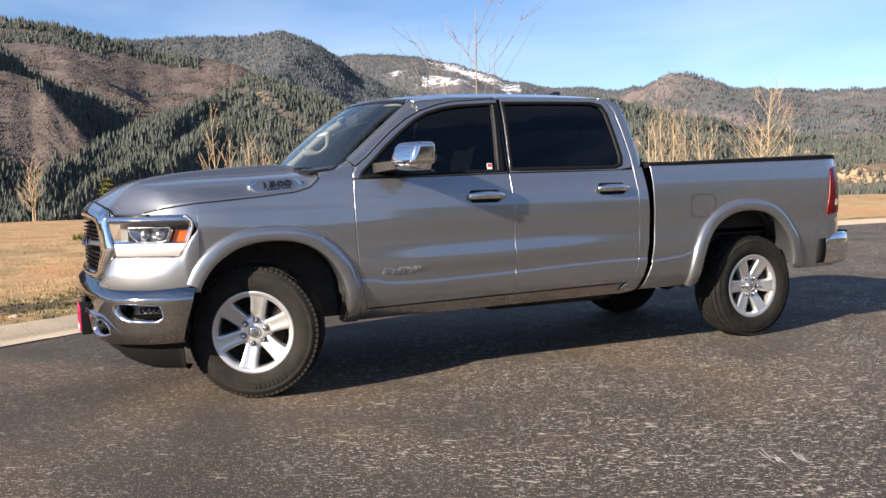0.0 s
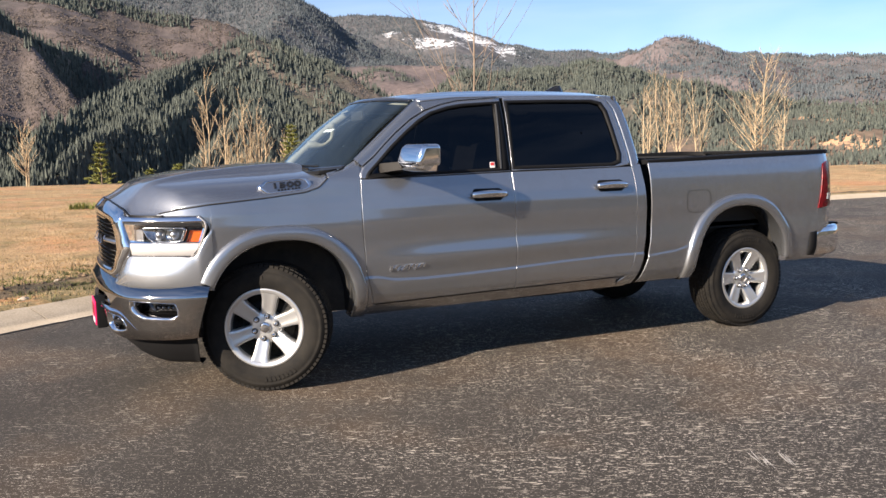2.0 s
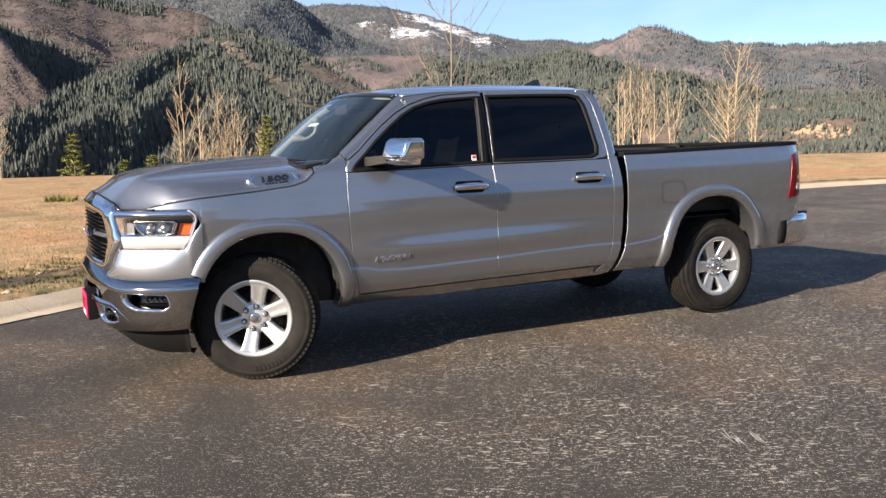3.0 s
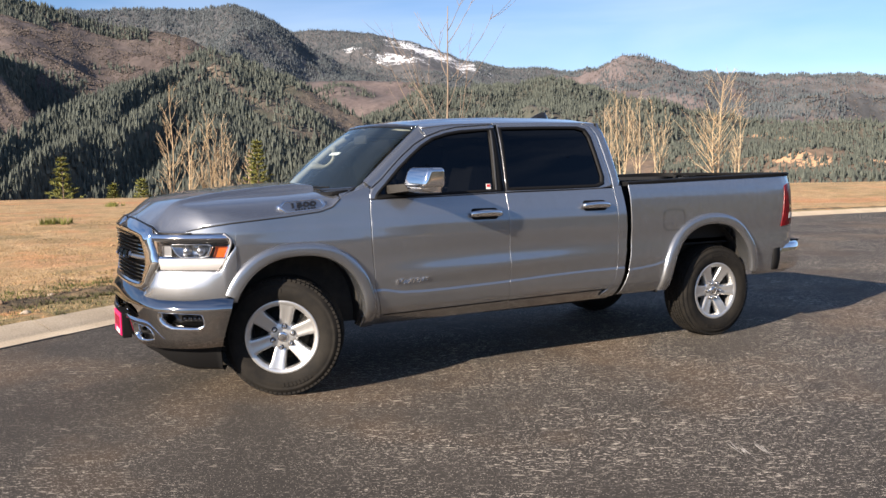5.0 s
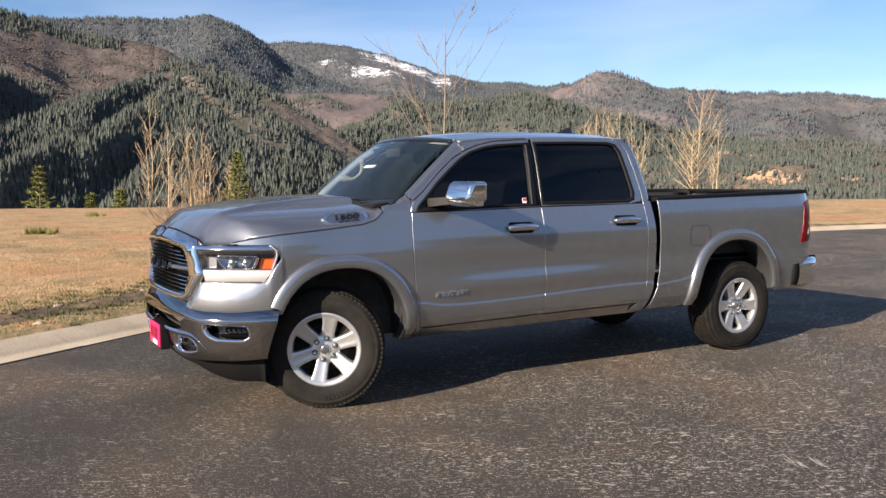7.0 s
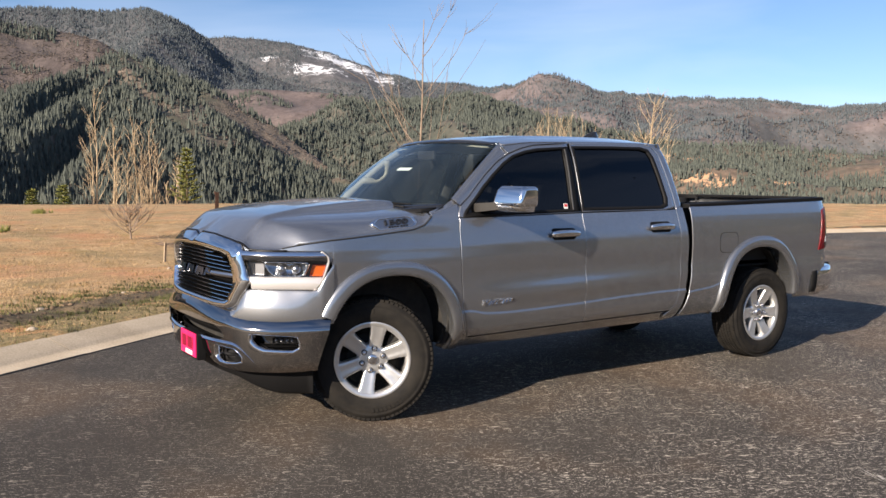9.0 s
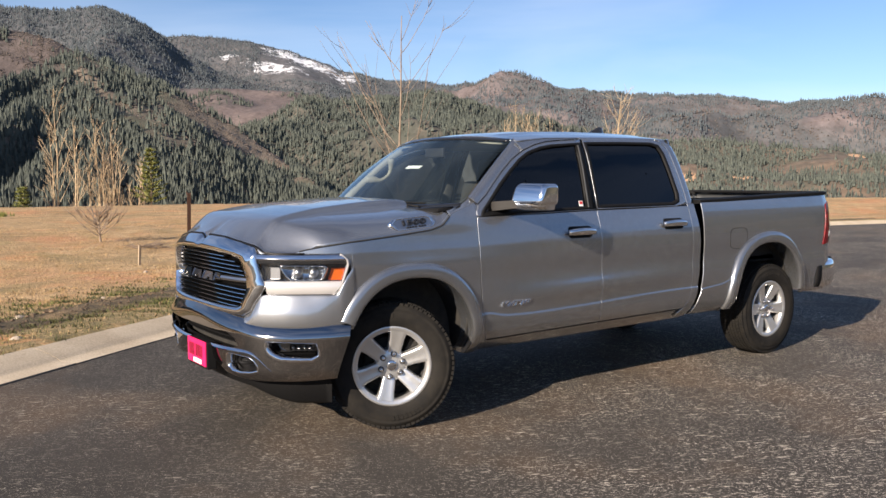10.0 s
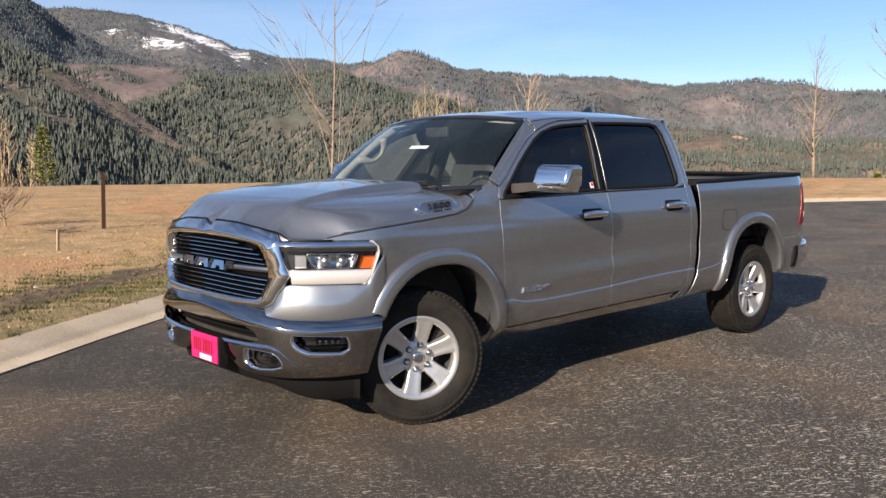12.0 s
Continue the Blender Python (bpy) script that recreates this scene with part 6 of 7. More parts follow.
# pressed edge that runs under the intake and down past the hooks
ridge_line = curve_through([(-0.79, 0.425), (-0.735, 0.48), (-0.7, 0.514), (-0.66, 0.532), (-0.576, 0.537), (-0.3, 0.53), (0.0, 0.528), (0.3, 0.53), (0.576, 0.537), (0.66, 0.532), (0.7, 0.514), (0.735, 0.48), (0.79, 0.425)], 90)
loops = []
for k, (q, z) in enumerate(ridge_line):
    fade = min(1.0, 0.15 + 1.4 * min(k, 89 - k) / 20)
    lean_o = 0.45 * eased((abs(q) - 0.64) / 0.08)
    loops.append([nose(q - math.copysign(lean_o * dz, q) * fade, z + dz * fade, bump_off(q, z) + o * fade - 0.001) for dz, o in ((0.012, -0.004), (0.009, 0.004), (-0.004, 0.011), (-0.01, 0.007), (-0.016, -0.004))])
part("bumper_edge", loft(loops, True, True), CHROME, bumper)
# dark valance under the bumper
P = [[nose(s, z - (0.07 * eased((abs(s) - 0.45) / 0.5) if z < 0.3 else 0), o) for z, o in ((0.29, -0.2), (0.275, -0.14), (0.295, -0.1), (0.36, -0.07), (0.44, -0.05), (0.53, -0.05))] for s in np.linspace(-1.13, 1.13, 50)]
part("air_dam", sheet(P, 0.01), BLACK_TRIM, truck)

# dealer plate in front, lettering left as plain bars
PY, PZ = -0.09, 0.466
plate = part("front_plate", box_bm((0.008, 0.315, 0.152), (-0.902, PY, PZ), 0.002), PLATE_PINK, truck, "pink front plate with dark bars of lettering")
part("plate_bracket", box_bm((0.06, 0.325, 0.17), (-0.866, PY, PZ - 0.01), 0.006), BLACK_TRIM, truck)
for w, y in ((0.016, 0.118), (0.018, 0.092), (0.016, 0.066), (0.015, 0.042), (0.016, 0.004), (0.024, -0.024), (0.008, -0.048), (0.016, -0.068), (0.018, -0.096)):
    part("letter_bar", box_bm((0.004, w, 0.075), (-0.9065, PY + y, PZ + 0.008), 0.0), PLATE_DARK, plate)
part("plate_tag", box_bm((0.004, 0.14, 0.028), (-0.9065, PY - 0.02, PZ - 0.056), 0.0), WHITE_PAPER, plate)

# badge on the bonnet's flank
def on_hood(x, y, sy):
    p = Vector((x, sy * y, hood_z(x, y)))
    a = Vector((x + 0.02, sy * y, hood_z(x + 0.02, y))) - p
    b = Vector((x, sy * (y - 0.015), hood_z(x, y - 0.015))) - p
    n = a.cross(b) if sy > 0 else b.cross(a)
    n = n if n.z > 0 else -n
    return p, a.normalized(), n.normalized()


for sy in (-1, 1):
    p, ax, n = on_hood(0.19, 0.9, sy)
    ax = ax * (1 if sy < 0 else -1)
    n = (n + Vector((0, sy * 0.9, 0))).normalized()
    up = n.cross(ax).normalized()
    ax = up.cross(n)
    m = Matrix((ax, up, n)).transposed().to_4x4()
    m.translation = p + n * 0.012
    badge = empty("hood_badge", m)
    badge.parent = hood
    badge["label"] = "silver badge in a chrome frame, marked 1500 in black"
    o = [(x * 1.15, y * 1.2) for x, y in ((-0.105, -0.03), (0.085, -0.03), (0.11, -0.022), (0.125, -0.006), (0.108, 0.022), (0.08, 0.03), (-0.1, 0.03), (-0.135, 0.012), (-0.13, -0.002))]
    lp = [[(a * k, b * (k - (1 - k) * 0.8), z) for a, b in o] for k, z in ((1.14, -0.012), (1.1, 0.007), (1.0, 0.007), (0.95, 0.0))]
    part("badge_frame", loft(lp), CHROME, badge)
    part("badge_plate", loft([[(a * k, b * k, 0.001) for a, b in o] for k in (0.97, 0.02)]), DARK_CHROME, badge)
    for k, ch in enumerate("1500"):
        tc = bpy.data.curves.new("digit", "FONT")
        tc.offset = 0.0022
        tc.body, tc.size, tc.extrude, tc.align_x, tc.align_y = ch, 0.06, 0.004, "CENTER", "CENTER"
        tmp = new("digit_raw", tc)
        me = bpy.data.meshes.new_from_object(tmp.evaluated_get(bpy.context.evaluated_depsgraph_get()))
        bpy.data.objects.remove(tmp)
        me.transform(Matrix.Translation((-0.072 + 0.047 * k, 0.003, 0.006)) @ Matrix.Diagonal((1.5, 0.8, 1, 1)))
        me.materials.clear()
        me.materials.append(GLOSS_BLACK)
        me.name = "digit"
        num = new("digit", me)
        num.parent = badge
    for k in range(7):
        part("badge_bar", box_bm((0.014, 0.01, 0.003), (-0.055 + 0.02 * k + 0.008 * (k > 3), -0.026, 0.004), 0.0), GLOSS_BLACK, badge)

# ---- rear: tailgate, bumper, bed ----
P = [[(4.965 - 0.01 * abs(w) ** 3, 0.73 * w, z) for z in np.linspace(0.8, 1.385, 10)] for w in np.linspace(-1, 1, 16)]
gate = part("tailgate", sheet(P, 0.05), PAINT, truck)
part("gate_cap", box_bm((0.07, 1.5, 0.025), (4.93, 0, 1.395), 0.008), BLACK_TRIM, gate)
REAR_PLAN = curve_through([(4.545, 0.985), (4.66, 0.992), (4.78, 0.985), (4.9, 0.95), (5.0, 0.87), (5.05, 0.76), (5.075, 0.5), (5.085, 0.0)], 40)
plan = np.vstack([REAR_PLAN * (1, -1), REAR_PLAN[::-1][1:]])
tt = np.gradient(plan, axis=0)
tt /= np.linalg.norm(tt, axis=1, keepdims=True)
out_n = np.stack([tt[:, 1], -tt[:, 0]], 1)
prof = [(0.53, -0.06), (0.53, -0.02), (0.55, 0.0), (0.6, 0.016), (0.66, 0.022), (0.72, 0.02), (0.76, 0.01), (0.775, -0.008), (0.778, -0.06)]
P = [[(*(p + n * o), z) for z, o in prof] for p, n in zip(plan, out_n) if p[0] > 4.615]
rbump = part("rear_bumper", sheet(P, 0.02), CHROME, truck, "chrome rear bumper")
for sd in (-1, 1):
    P = [[(x, sd * (0.996 + o), z) for z, o in prof] for x in (4.54, 4.58, 4.62)]
    part("bumper_end", sheet(P, 0.01, flip=sd > 0), BLACK_TRIM, rbump)
part("bumper_step", box_bm((0.2, 1.7, 0.02), (4.95, 0, 0.775), 0.006), BLACK_TRIM, rbump)
part("bed_floor", box_bm((1.96, 1.58, 0.04), (3.9, 0, 0.83), 0.004), LINER, truck)
part("bed_front_wall", box_bm((0.04, 1.62, 0.57), (2.935, 0, 1.09), 0.006), LINER, truck)
part("front_rail", box_bm((0.07, 1.72, 0.03), (2.94, 0, 1.355), 0.008), BLACK_TRIM, truck)
for y in (-0.74, 0.74):
    part("tie_down", box_bm((0.06, 0.03, 0.05), (3.1, y, 1.29), 0.006), BLACK_TRIM, truck)
    part("tie_down", box_bm((0.06, 0.03, 0.05), (3.55, y, 1.3), 0.006), BLACK_TRIM, truck)
# cab back with its window
P = [[(2.845 - 0.075 * t, 0.88 * w * (1 - 0.17 * t), 1.28 + 0.56 * t) for w in np.linspace(-1, 1, 20)] for t in np.linspace(0, 1, 8)]
part("cab_back", sheet(P, 0.02, True), PAINT, truck)
P = [[(2.853 - 0.075 * t, 0.7 * w * (1 - 0.1 * t), 1.28 + 0.56 * t) for w in np.linspace(-1, 1, 12)] for t in np.linspace(0.2, 0.85, 6)]
part("rear_window", sheet(P, 0.008, True), GLOSS_BLACK, truck, "dark rear window")

# ---- under the truck ----
for y in (-0.45, 0.45):
    part("frame_rail", box_bm((5.2, 0.09, 0.14), (2.05, y, 0.48), 0.01), UNDER, truck)
part("floor_pan", box_bm((2.3, 1.8, 0.06), (1.75, 0, 0.5), 0.01), UNDER, truck)
part("engine_shield", box_bm((1.1, 1.2, 0.3), (0.0, 0, 0.55), 0.02), UNDER, truck)
part("fuel_tank", box_bm((1.1, 0.4, 0.22), (2.4, -0.2, 0.42), 0.04), UNDER, truck)
part("axle", tube([(3.898, -0.75, 0.4), (3.898, -0.1, 0.4), (3.898, 0.1, 0.4), (3.898, 0.75, 0.4)], [0.05, 0.06, 0.13, 0.05], 12), UNDER, truck)
part("exhaust_pipe", tube(curve_through([(1.0, 0.3, 0.38), (2.5, 0.35, 0.36), (3.4, 0.5, 0.36), (4.2, 0.6, 0.4), (4.9, 0.62, 0.42)], 20), 0.035, 10), UNDER, truck)
part("mud_shield", box_bm((0.02, 0.2, 0.15), (4.29, -0.8, 0.53), 0.004), BLACK_TRIM, truck)

# ---- wheels ----
TYRE_R = 0.396


def wheel():
    w = empty("wheel")
    w["label"] = "six-spoke alloy wheel with an all-terrain tyre"
    half = 0.132
    prof = [(0.232, -0.1), (0.245, -0.115), (0.26, -0.124), (0.285, -0.133), (0.31, -0.136), (0.33, -0.134), (0.345, -0.129), (0.348, -0.131), (0.356, -0.126), (0.368, -0.118), (0.38, -0.106), (0.386, -0.09), (0.388, -0.06), (0.389, 0.0), (0.388, 0.06), (0.386, 0.09), (0.38, 0.106), (0.36, 0.124), (0.32, 0.136), (0.27, 0.126), (0.232, 0.1)]
    tyre = part("tyre", lathe(prof, 72), RUBBER, w, "dusty black tyre with chunky tread")
    rnd = random.Random(2)
    V, F = [], []
    rows = [(-0.1, 0.032), (-0.064, 0.026), (-0.032, 0.024), (0.0, 0.024), (0.032, 0.024), (0.064, 0.026), (0.1, 0.032)]
    for ri, (y, wd) in enumerate(rows):
        n = 76
        for i in range(n):
            a0 = 2 * math.pi * (i + 0.5 * (ri % 2)) / n
            da = 2 * math.pi / n * 0.39
            r1 = TYRE_R - (0.008 if abs(y) > 0.09 else 0)
            sk = 0.35 * da * (1 if ri % 2 else -1)
            k = len(V)
            for r in (0.372, r1):
                for yy, aa in ((y - wd / 2, a0 - da - sk), (y + wd / 2, a0 - da + sk), (y + wd / 2, a0 + da + sk), (y - wd / 2, a0 + da - sk)):
                    V.append((r * math.cos(aa), yy, r * math.sin(aa)))
            F += [(k + 4, k + 5, k + 6, k + 7), (k, k + 1, k + 5, k + 4), (k + 1, k + 2, k + 6, k + 5), (k + 2, k + 3, k + 7, k + 6), (k + 3, k, k + 4, k + 7)]
    part("tread", (V, F, False), RUBBER, tyre)
    # raised bars of lettering on the side wall
    for mid in (math.pi / 2 + 0.3, -math.pi / 2 + 0.3):
        V, F = [], []
        for q in range(8):
            a0 = mid + (q - 3.5) * 0.085
            k = len(V)
            for yy in (-0.1355, -0.1385):
                for rr, aa in ((0.3, a0 - 0.03), (0.3, a0 + 0.022), (0.328, a0 + 0.03), (0.328, a0 - 0.022)):
                    V.append((rr * math.cos(aa), yy, rr * math.sin(aa)))
            F += [(k + 4, k + 5, k + 6, k + 7), (k, k + 1, k + 5, k + 4), (k + 1, k + 2, k + 6, k + 5), (k + 2, k + 3, k + 7, k + 6), (k + 3, k, k + 4, k + 7)]
        part("side_wall_lettering", (V, F, False), RUBBER, tyre)
    part("rim_barrel", lathe([(0.205, 0.1), (0.215, 0.0), (0.221, -0.07), (0.225, -0.098)], 72), ALLOY_GREY, w)
    rim = part("rim", lathe([(0.208, -0.06), (0.209, -0.098), (0.213, -0.108), (0.222, -0.114), (0.236, -0.119), (0.2445, -0.1185), (0.2475, -0.112), (0.246, -0.1)], 72), ALLOY, w, "silver alloy rim")
    part("brake_disc", lathe([(0.0, 0.02), (0.16, 0.02), (0.165, 0.03), (0.165, 0.05)], 40), UNDER, w)
    part("wheel_well_disc", lathe([(0.0, 0.055), (0.215, 0.055)], 40), UNDER, w)
    part("brake_caliper", box_bm((0.09, 0.06, 0.16), (0.13, -0.01, 0.07), 0.015, (0, 25, 0)), UNDER, w)
    part("hub", lathe([(0.0, -0.082), (0.05, -0.082), (0.075, -0.08), (0.095, -0.074), (0.102, -0.06), (0.1, 0.0)], 48), ALLOY, rim)
    part("centre_cap", lathe([(0.0, -0.099), (0.02, -0.0985), (0.03, -0.096), (0.034, -0.09), (0.035, -0.08)], 32), CHROME, rim)
    rs = np.array([0.07, 0.1, 0.13, 0.16, 0.19, 0.212, 0.228, 0.238])
    hw = np.array([0.036, 0.038, 0.04, 0.042, 0.046, 0.052, 0.064, 0.09])
    fy = np.array([-0.076, -0.084, -0.092, -0.099, -0.106, -0.111, -0.114, -0.115])
    for q in range(6):
        a = radians(79 + 60 * q)
        loops = []
        for r, h, y in zip(rs, hw, fy):
            sec = [(-h - 0.006, y + 0.05), (-h - 0.004, y + 0.012), (-h, y + 0.002), (-h + 0.006, y - 0.001), (-0.5 * h, y + 0.001), (0, y + 0.003), (0.5 * h, y + 0.001), (h - 0.006, y - 0.001), (h, y + 0.002), (h + 0.004, y + 0.012), (h + 0.006, y + 0.05)]
            loops.append([(math.sqrt(max(r * r - 0.3 * x * x, 0.0001)) * math.cos(a) - x * math.sin(a), yy, math.sqrt(max(r * r - 0.3 * x * x, 0.0001)) * math.sin(a) + x * math.cos(a)) for x, yy in sec])
        sp = loft(loops, False)
        part("spoke", (sp[0], sp[1], "sharp"), ALLOY, rim)
        b = radians(79 + 60 * q)
        # a lug nut in its dark seat on the spoke's root
        c = (0.07 * math.cos(b), -0.082, 0.07 * math.sin(b))
        seat_ring = lathe([(0.0, -0.002), (0.019, -0.002), (0.0195, 0.01)], 16)
        part("nut_seat", (np.array(seat_ring[0]) + np.array(c), seat_ring[1]), ALLOY_GREY, rim)
        nut = lathe([(0.0, -0.028), (0.006, -0.028), (0.0115, -0.022), (0.0125, 0.0)], 6)
        part("lug_nut", (np.array(nut[0]) + np.array(c), nut[1]), CHROME, rim)
    part("valve", tube([(0.2 * math.cos(-0.6), -0.09, 0.2 * math.sin(-0.6)), (0.215 * math.cos(-0.6), -0.105, 0.215 * math.sin(-0.6))], 0.005, 6), BLACK_TRIM, rim)
    return w


STEER = 26.0
w0 = wheel()
w0.parent = truck
nrm = Vector((-math.sin(radians(STEER)), -math.cos(radians(STEER)), 0))
w0.matrix_basis = Matrix.Translation(Vector((0.014, -0.93, 0.394)) - nrm * 0.1) @ pose(0, 0, 0, 0, 0, -STEER)
w1 = copy_thing(w0, Matrix.Translation((0.08, 0.83, 0.394)) @ pose(0, 0, 0, 0, 0, 180 - STEER))
w2 = copy_thing(w0, Matrix.Translation((3.905, -0.83, 0.394)) @ pose(0, 0, 0, 0, 21, 0))
w3 = copy_thing(w0, Matrix.Translation((3.905, 0.83, 0.394)) @ pose(0, 0, 0, 0, 10, 180))

# ---- cabin ----
for door in [o for o in truck.children if o.name.startswith(("front_door", "rear_door"))]:
    fr, wi = (FFRAME, FWIN) if door.name.startswith("front") else (RFRAME, RWIN)
    sd = 1 if door.data.vertices[0].co.y > 0 else -1
    part("inner_frame", ring([fr, wi, wi], sd, [-0.05, -0.05, -0.03]), LEATHER, door, "dark inner window frame")
P = [[(0.42 + 0.5 * t, 0.8 * w, 1.28 + 0.06 * math.sin(math.pi * min(t + 0.2, 1)) - 0.1 * t * t) for w in np.linspace(-1, 1, 14)] for t in np.linspace(0, 1, 8)]
part("dashboard", sheet(P, 0.3), DASH, truck)
part("cabin_floor", box_bm((2.2, 1.7, 0.05), (1.75, 0, 0.72), 0.01), DASH, truck)
a = np.linspace(0, 2 * np.pi, 33)
sw = empty("steering_wheel", pose(0.98, -0.39, 1.24, 0, -62, 0))
sw.parent = truck
sw["label"] = "black steering wheel behind the windscreen"
part("wheel_rim", tube([(0.19 * math.cos(t), 0.19 * math.sin(t), 0) for t in a], 0.016, 8), DASH, sw)
part("wheel_boss", box_bm((0.12, 0.14, 0.04), (0, 0, -0.02), 0.015), DASH, sw)


def seat(x, y, width):
    s = empty("seat", pose(x, y, 0))
    s.parent = truck
    s["label"] = "dark leather seat"
    part("cushion", box_bm((0.5, width, 0.16), (-0.12, 0, 0.88), 0.05, (0, -6, 0), 3), LEATHER, s)
    part("backrest", box_bm((0.15, width * 0.95, 0.62), (0.2, 0, 1.2), 0.06, (0, 14, 0), 3), LEATHER, s)
    n = 1 if width < 0.8 else 3
    for k in range(n):
        yy = (k - (n - 1) / 2) * width / max(n, 1)
        part("headrest", box_bm((0.1, 0.26, 0.19), (0.31, yy, 1.59), 0.04, (0, 10, 0), 3), LEATHER, s)


seat(1.5, -0.4, 0.52)
seat(1.5, 0.4, 0.52)
seat(2.45, 0.0, 1.4)
part("console", box_bm((0.7, 0.28, 0.3), (1.3, 0, 0.95), 0.04), DASH, truck)
P = [[(1.06 + 1.6 * t, 0.64 * w, 1.805 - 0.03 * w * w) for w in np.linspace(-1, 1, 8)] for t in np.linspace(0, 1, 5)]
part("headliner", sheet(P, 0.01), SEAT, truck)
pil = curve_through([(0.62, 0.8, 1.33), (0.8, 0.76, 1.5), (1.0, 0.7, 1.68), (1.14, 0.66, 1.77)], 12)
part("pillar_trim", tube(pil, [0.03, 0.035, 0.035, 0.03, 0.03, 0.03, 0.03, 0.03, 0.03, 0.03, 0.03, 0.03], 8), SEAT, truck, "beige inner pillar trim")
grab = curve_through([(0.8, 0.73, 1.525), (0.85, 0.7, 1.522), (0.905, 0.672, 1.517), (0.96, 0.664, 1.55), (0.985, 0.658, 1.59), (0.99, 0.645, 1.65), (0.98, 0.64, 1.69)], 18)
part("grab_handle", tube(grab, [0.03, 0.032, 0.032, 0.03, 0.026, 0.02, 0.016, 0.014, 0.014, 0.014, 0.014, 0.015, 0.017, 0.02, 0.024, 0.028, 0.03, 0.026], 8), SEAT, truck, "beige grab handle on the windscreen pillar")
part("rear_mirror", box_bm((0.03, 0.24, 0.07), (0.98, 0.0, 1.72), 0.012), DASH, truck)
wl = [screen_point(t, w) + np.array((0.012, 0, -0.012)) for t, w in ((0.525, -0.01), (0.525, -0.23), (0.565, -0.24), (0.565, -0.02))]
part("windscreen_label", (np.array(wl + [p + np.array((-0.002, 0, 0.002)) for p in wl]), [(0, 1, 2, 3), (4, 7, 6, 5), (0, 4, 5, 1), (1, 5, 6, 2), (2, 6, 7, 3), (3, 7, 4, 0)], False), WHITE_PAPER, truck, "white paper label inside the windscreen")
stk = loft([[flank(x, z, -1, o) for x, z in ((1.6, 1.332), (1.636, 1.332), (1.64, 1.37), (1.604, 1.37))] for o in (-0.013, -0.009)], True, True)
stick = part("window_sticker", stk, WHITE_PAPER, truck, "small red and white sticker on the driver's window")
part("sticker_mark", loft([[flank(x, z, -1, o) for x, z in ((1.604, 1.347), (1.633, 1.347), (1.636, 1.366), (1.607, 1.366))] for o in (-0.01, -0.0075)], True, True), STICKER_RED, stick)


# ---- trees and bushes ----
def limb(start, way, length, r0, r1, rnd, bend=0.25, n=7, rise=0.15):
    """A wavering tapered limb; returns its points and radii."""
    p, d = Vector(start), Vector(way).normalized()
    pts, rad = [tuple(p)], [r0]
    for i in range(1, n):
        d = (d + Vector((rnd.uniform(-1, 1), rnd.uniform(-1, 1), rnd.uniform(-0.5, 0.5))) * bend * 0.5 + Vector((0, 0, rise * 0.4))).normalized()
        p = p + d * length / (n - 1)
        pts.append(tuple(p))
        rad.append(r0 + (r1 - r0) * i / (n - 1))
    return pts, rad


def bare_tree(name, label, at, h, seed, stems=1, spread=0.35, bark=None, thick=0.06, twigs=9, low=0.25, up=1.0, lean=(0, 0), fine=1.0):
    """A leafless tree: tapered stems, limbs off the stems, twigs off the limbs."""
    rnd = random.Random(seed)
    tree = empty(name, pose(*at))
    tagged(tree, label, "tree")
    bark = bark or BARK
    trunks, limbs = [], []
    for k in range(stems):
        a = rnd.uniform(0, 6.28)
        tilt = 0.03 if stems == 1 else rnd.uniform(0.06, 0.2)
        hh = h * (1 if k == 0 else rnd.uniform(0.6, 0.95))
        base_p = (0.12 * (stems > 1) * math.cos(a), 0.12 * (stems > 1) * math.sin(a), -0.15)
        pts, rad = limb(base_p, (tilt * math.cos(a) + lean[0], tilt * math.sin(a) + lean[1], 1), hh, thick * hh / h, 0.008, rnd, 0.1, 14, 0.25)
        trunks.append(tube(pts, rad, 8))
        pts = np.array(pts)
        for q in range(twigs):
            t = low + (0.95 - low) * (q + rnd.random()) / twigs
            i = min(int(t * 13), 12)
            s = pts[i] + (pts[i + 1] - pts[i]) * (t * 13 - i)
            a = rnd.uniform(0, 6.28)
            ln_ = hh * spread * (1.15 - t) * rnd.uniform(0.7, 1.2) + 0.12 * hh
            lp, lr = limb(s, (math.cos(a), math.sin(a), up * rnd.uniform(0.6, 1.4)), ln_, max(thick * (1 - t) * 0.5, (0.013 + 0.0008 * h) * fine), 0.007 * fine, rnd, 0.22, 7, 0.3)
            limbs.append(tube(lp, lr, 5))
            lp = np.array(lp)
            for _ in range(4):
                u = rnd.uniform(0.25, 0.95)
                i = min(int(u * 6), 5)
                s2 = lp[i] + (lp[i + 1] - lp[i]) * (u * 6 - i)
                a2 = a + rnd.uniform(-1.2, 1.2)
                tp, tr = limb(s2, (math.cos(a2), math.sin(a2), rnd.uniform(0.3, 1.5)), ln_ * rnd.uniform(0.25, 0.5), (0.009 + 0.0006 * h) * fine, 0.005 * fine, rnd, 0.3, 5, 0.3)
                limbs.append(tube(tp, tr, 3))
    if stems == 1:
        part("trunk", trunks[0], bark, tree)
    else:
        for tr in trunks:
            part("stem", tr, bark, tree)
    part("crown", joined(limbs), bark, tree)
    return tree


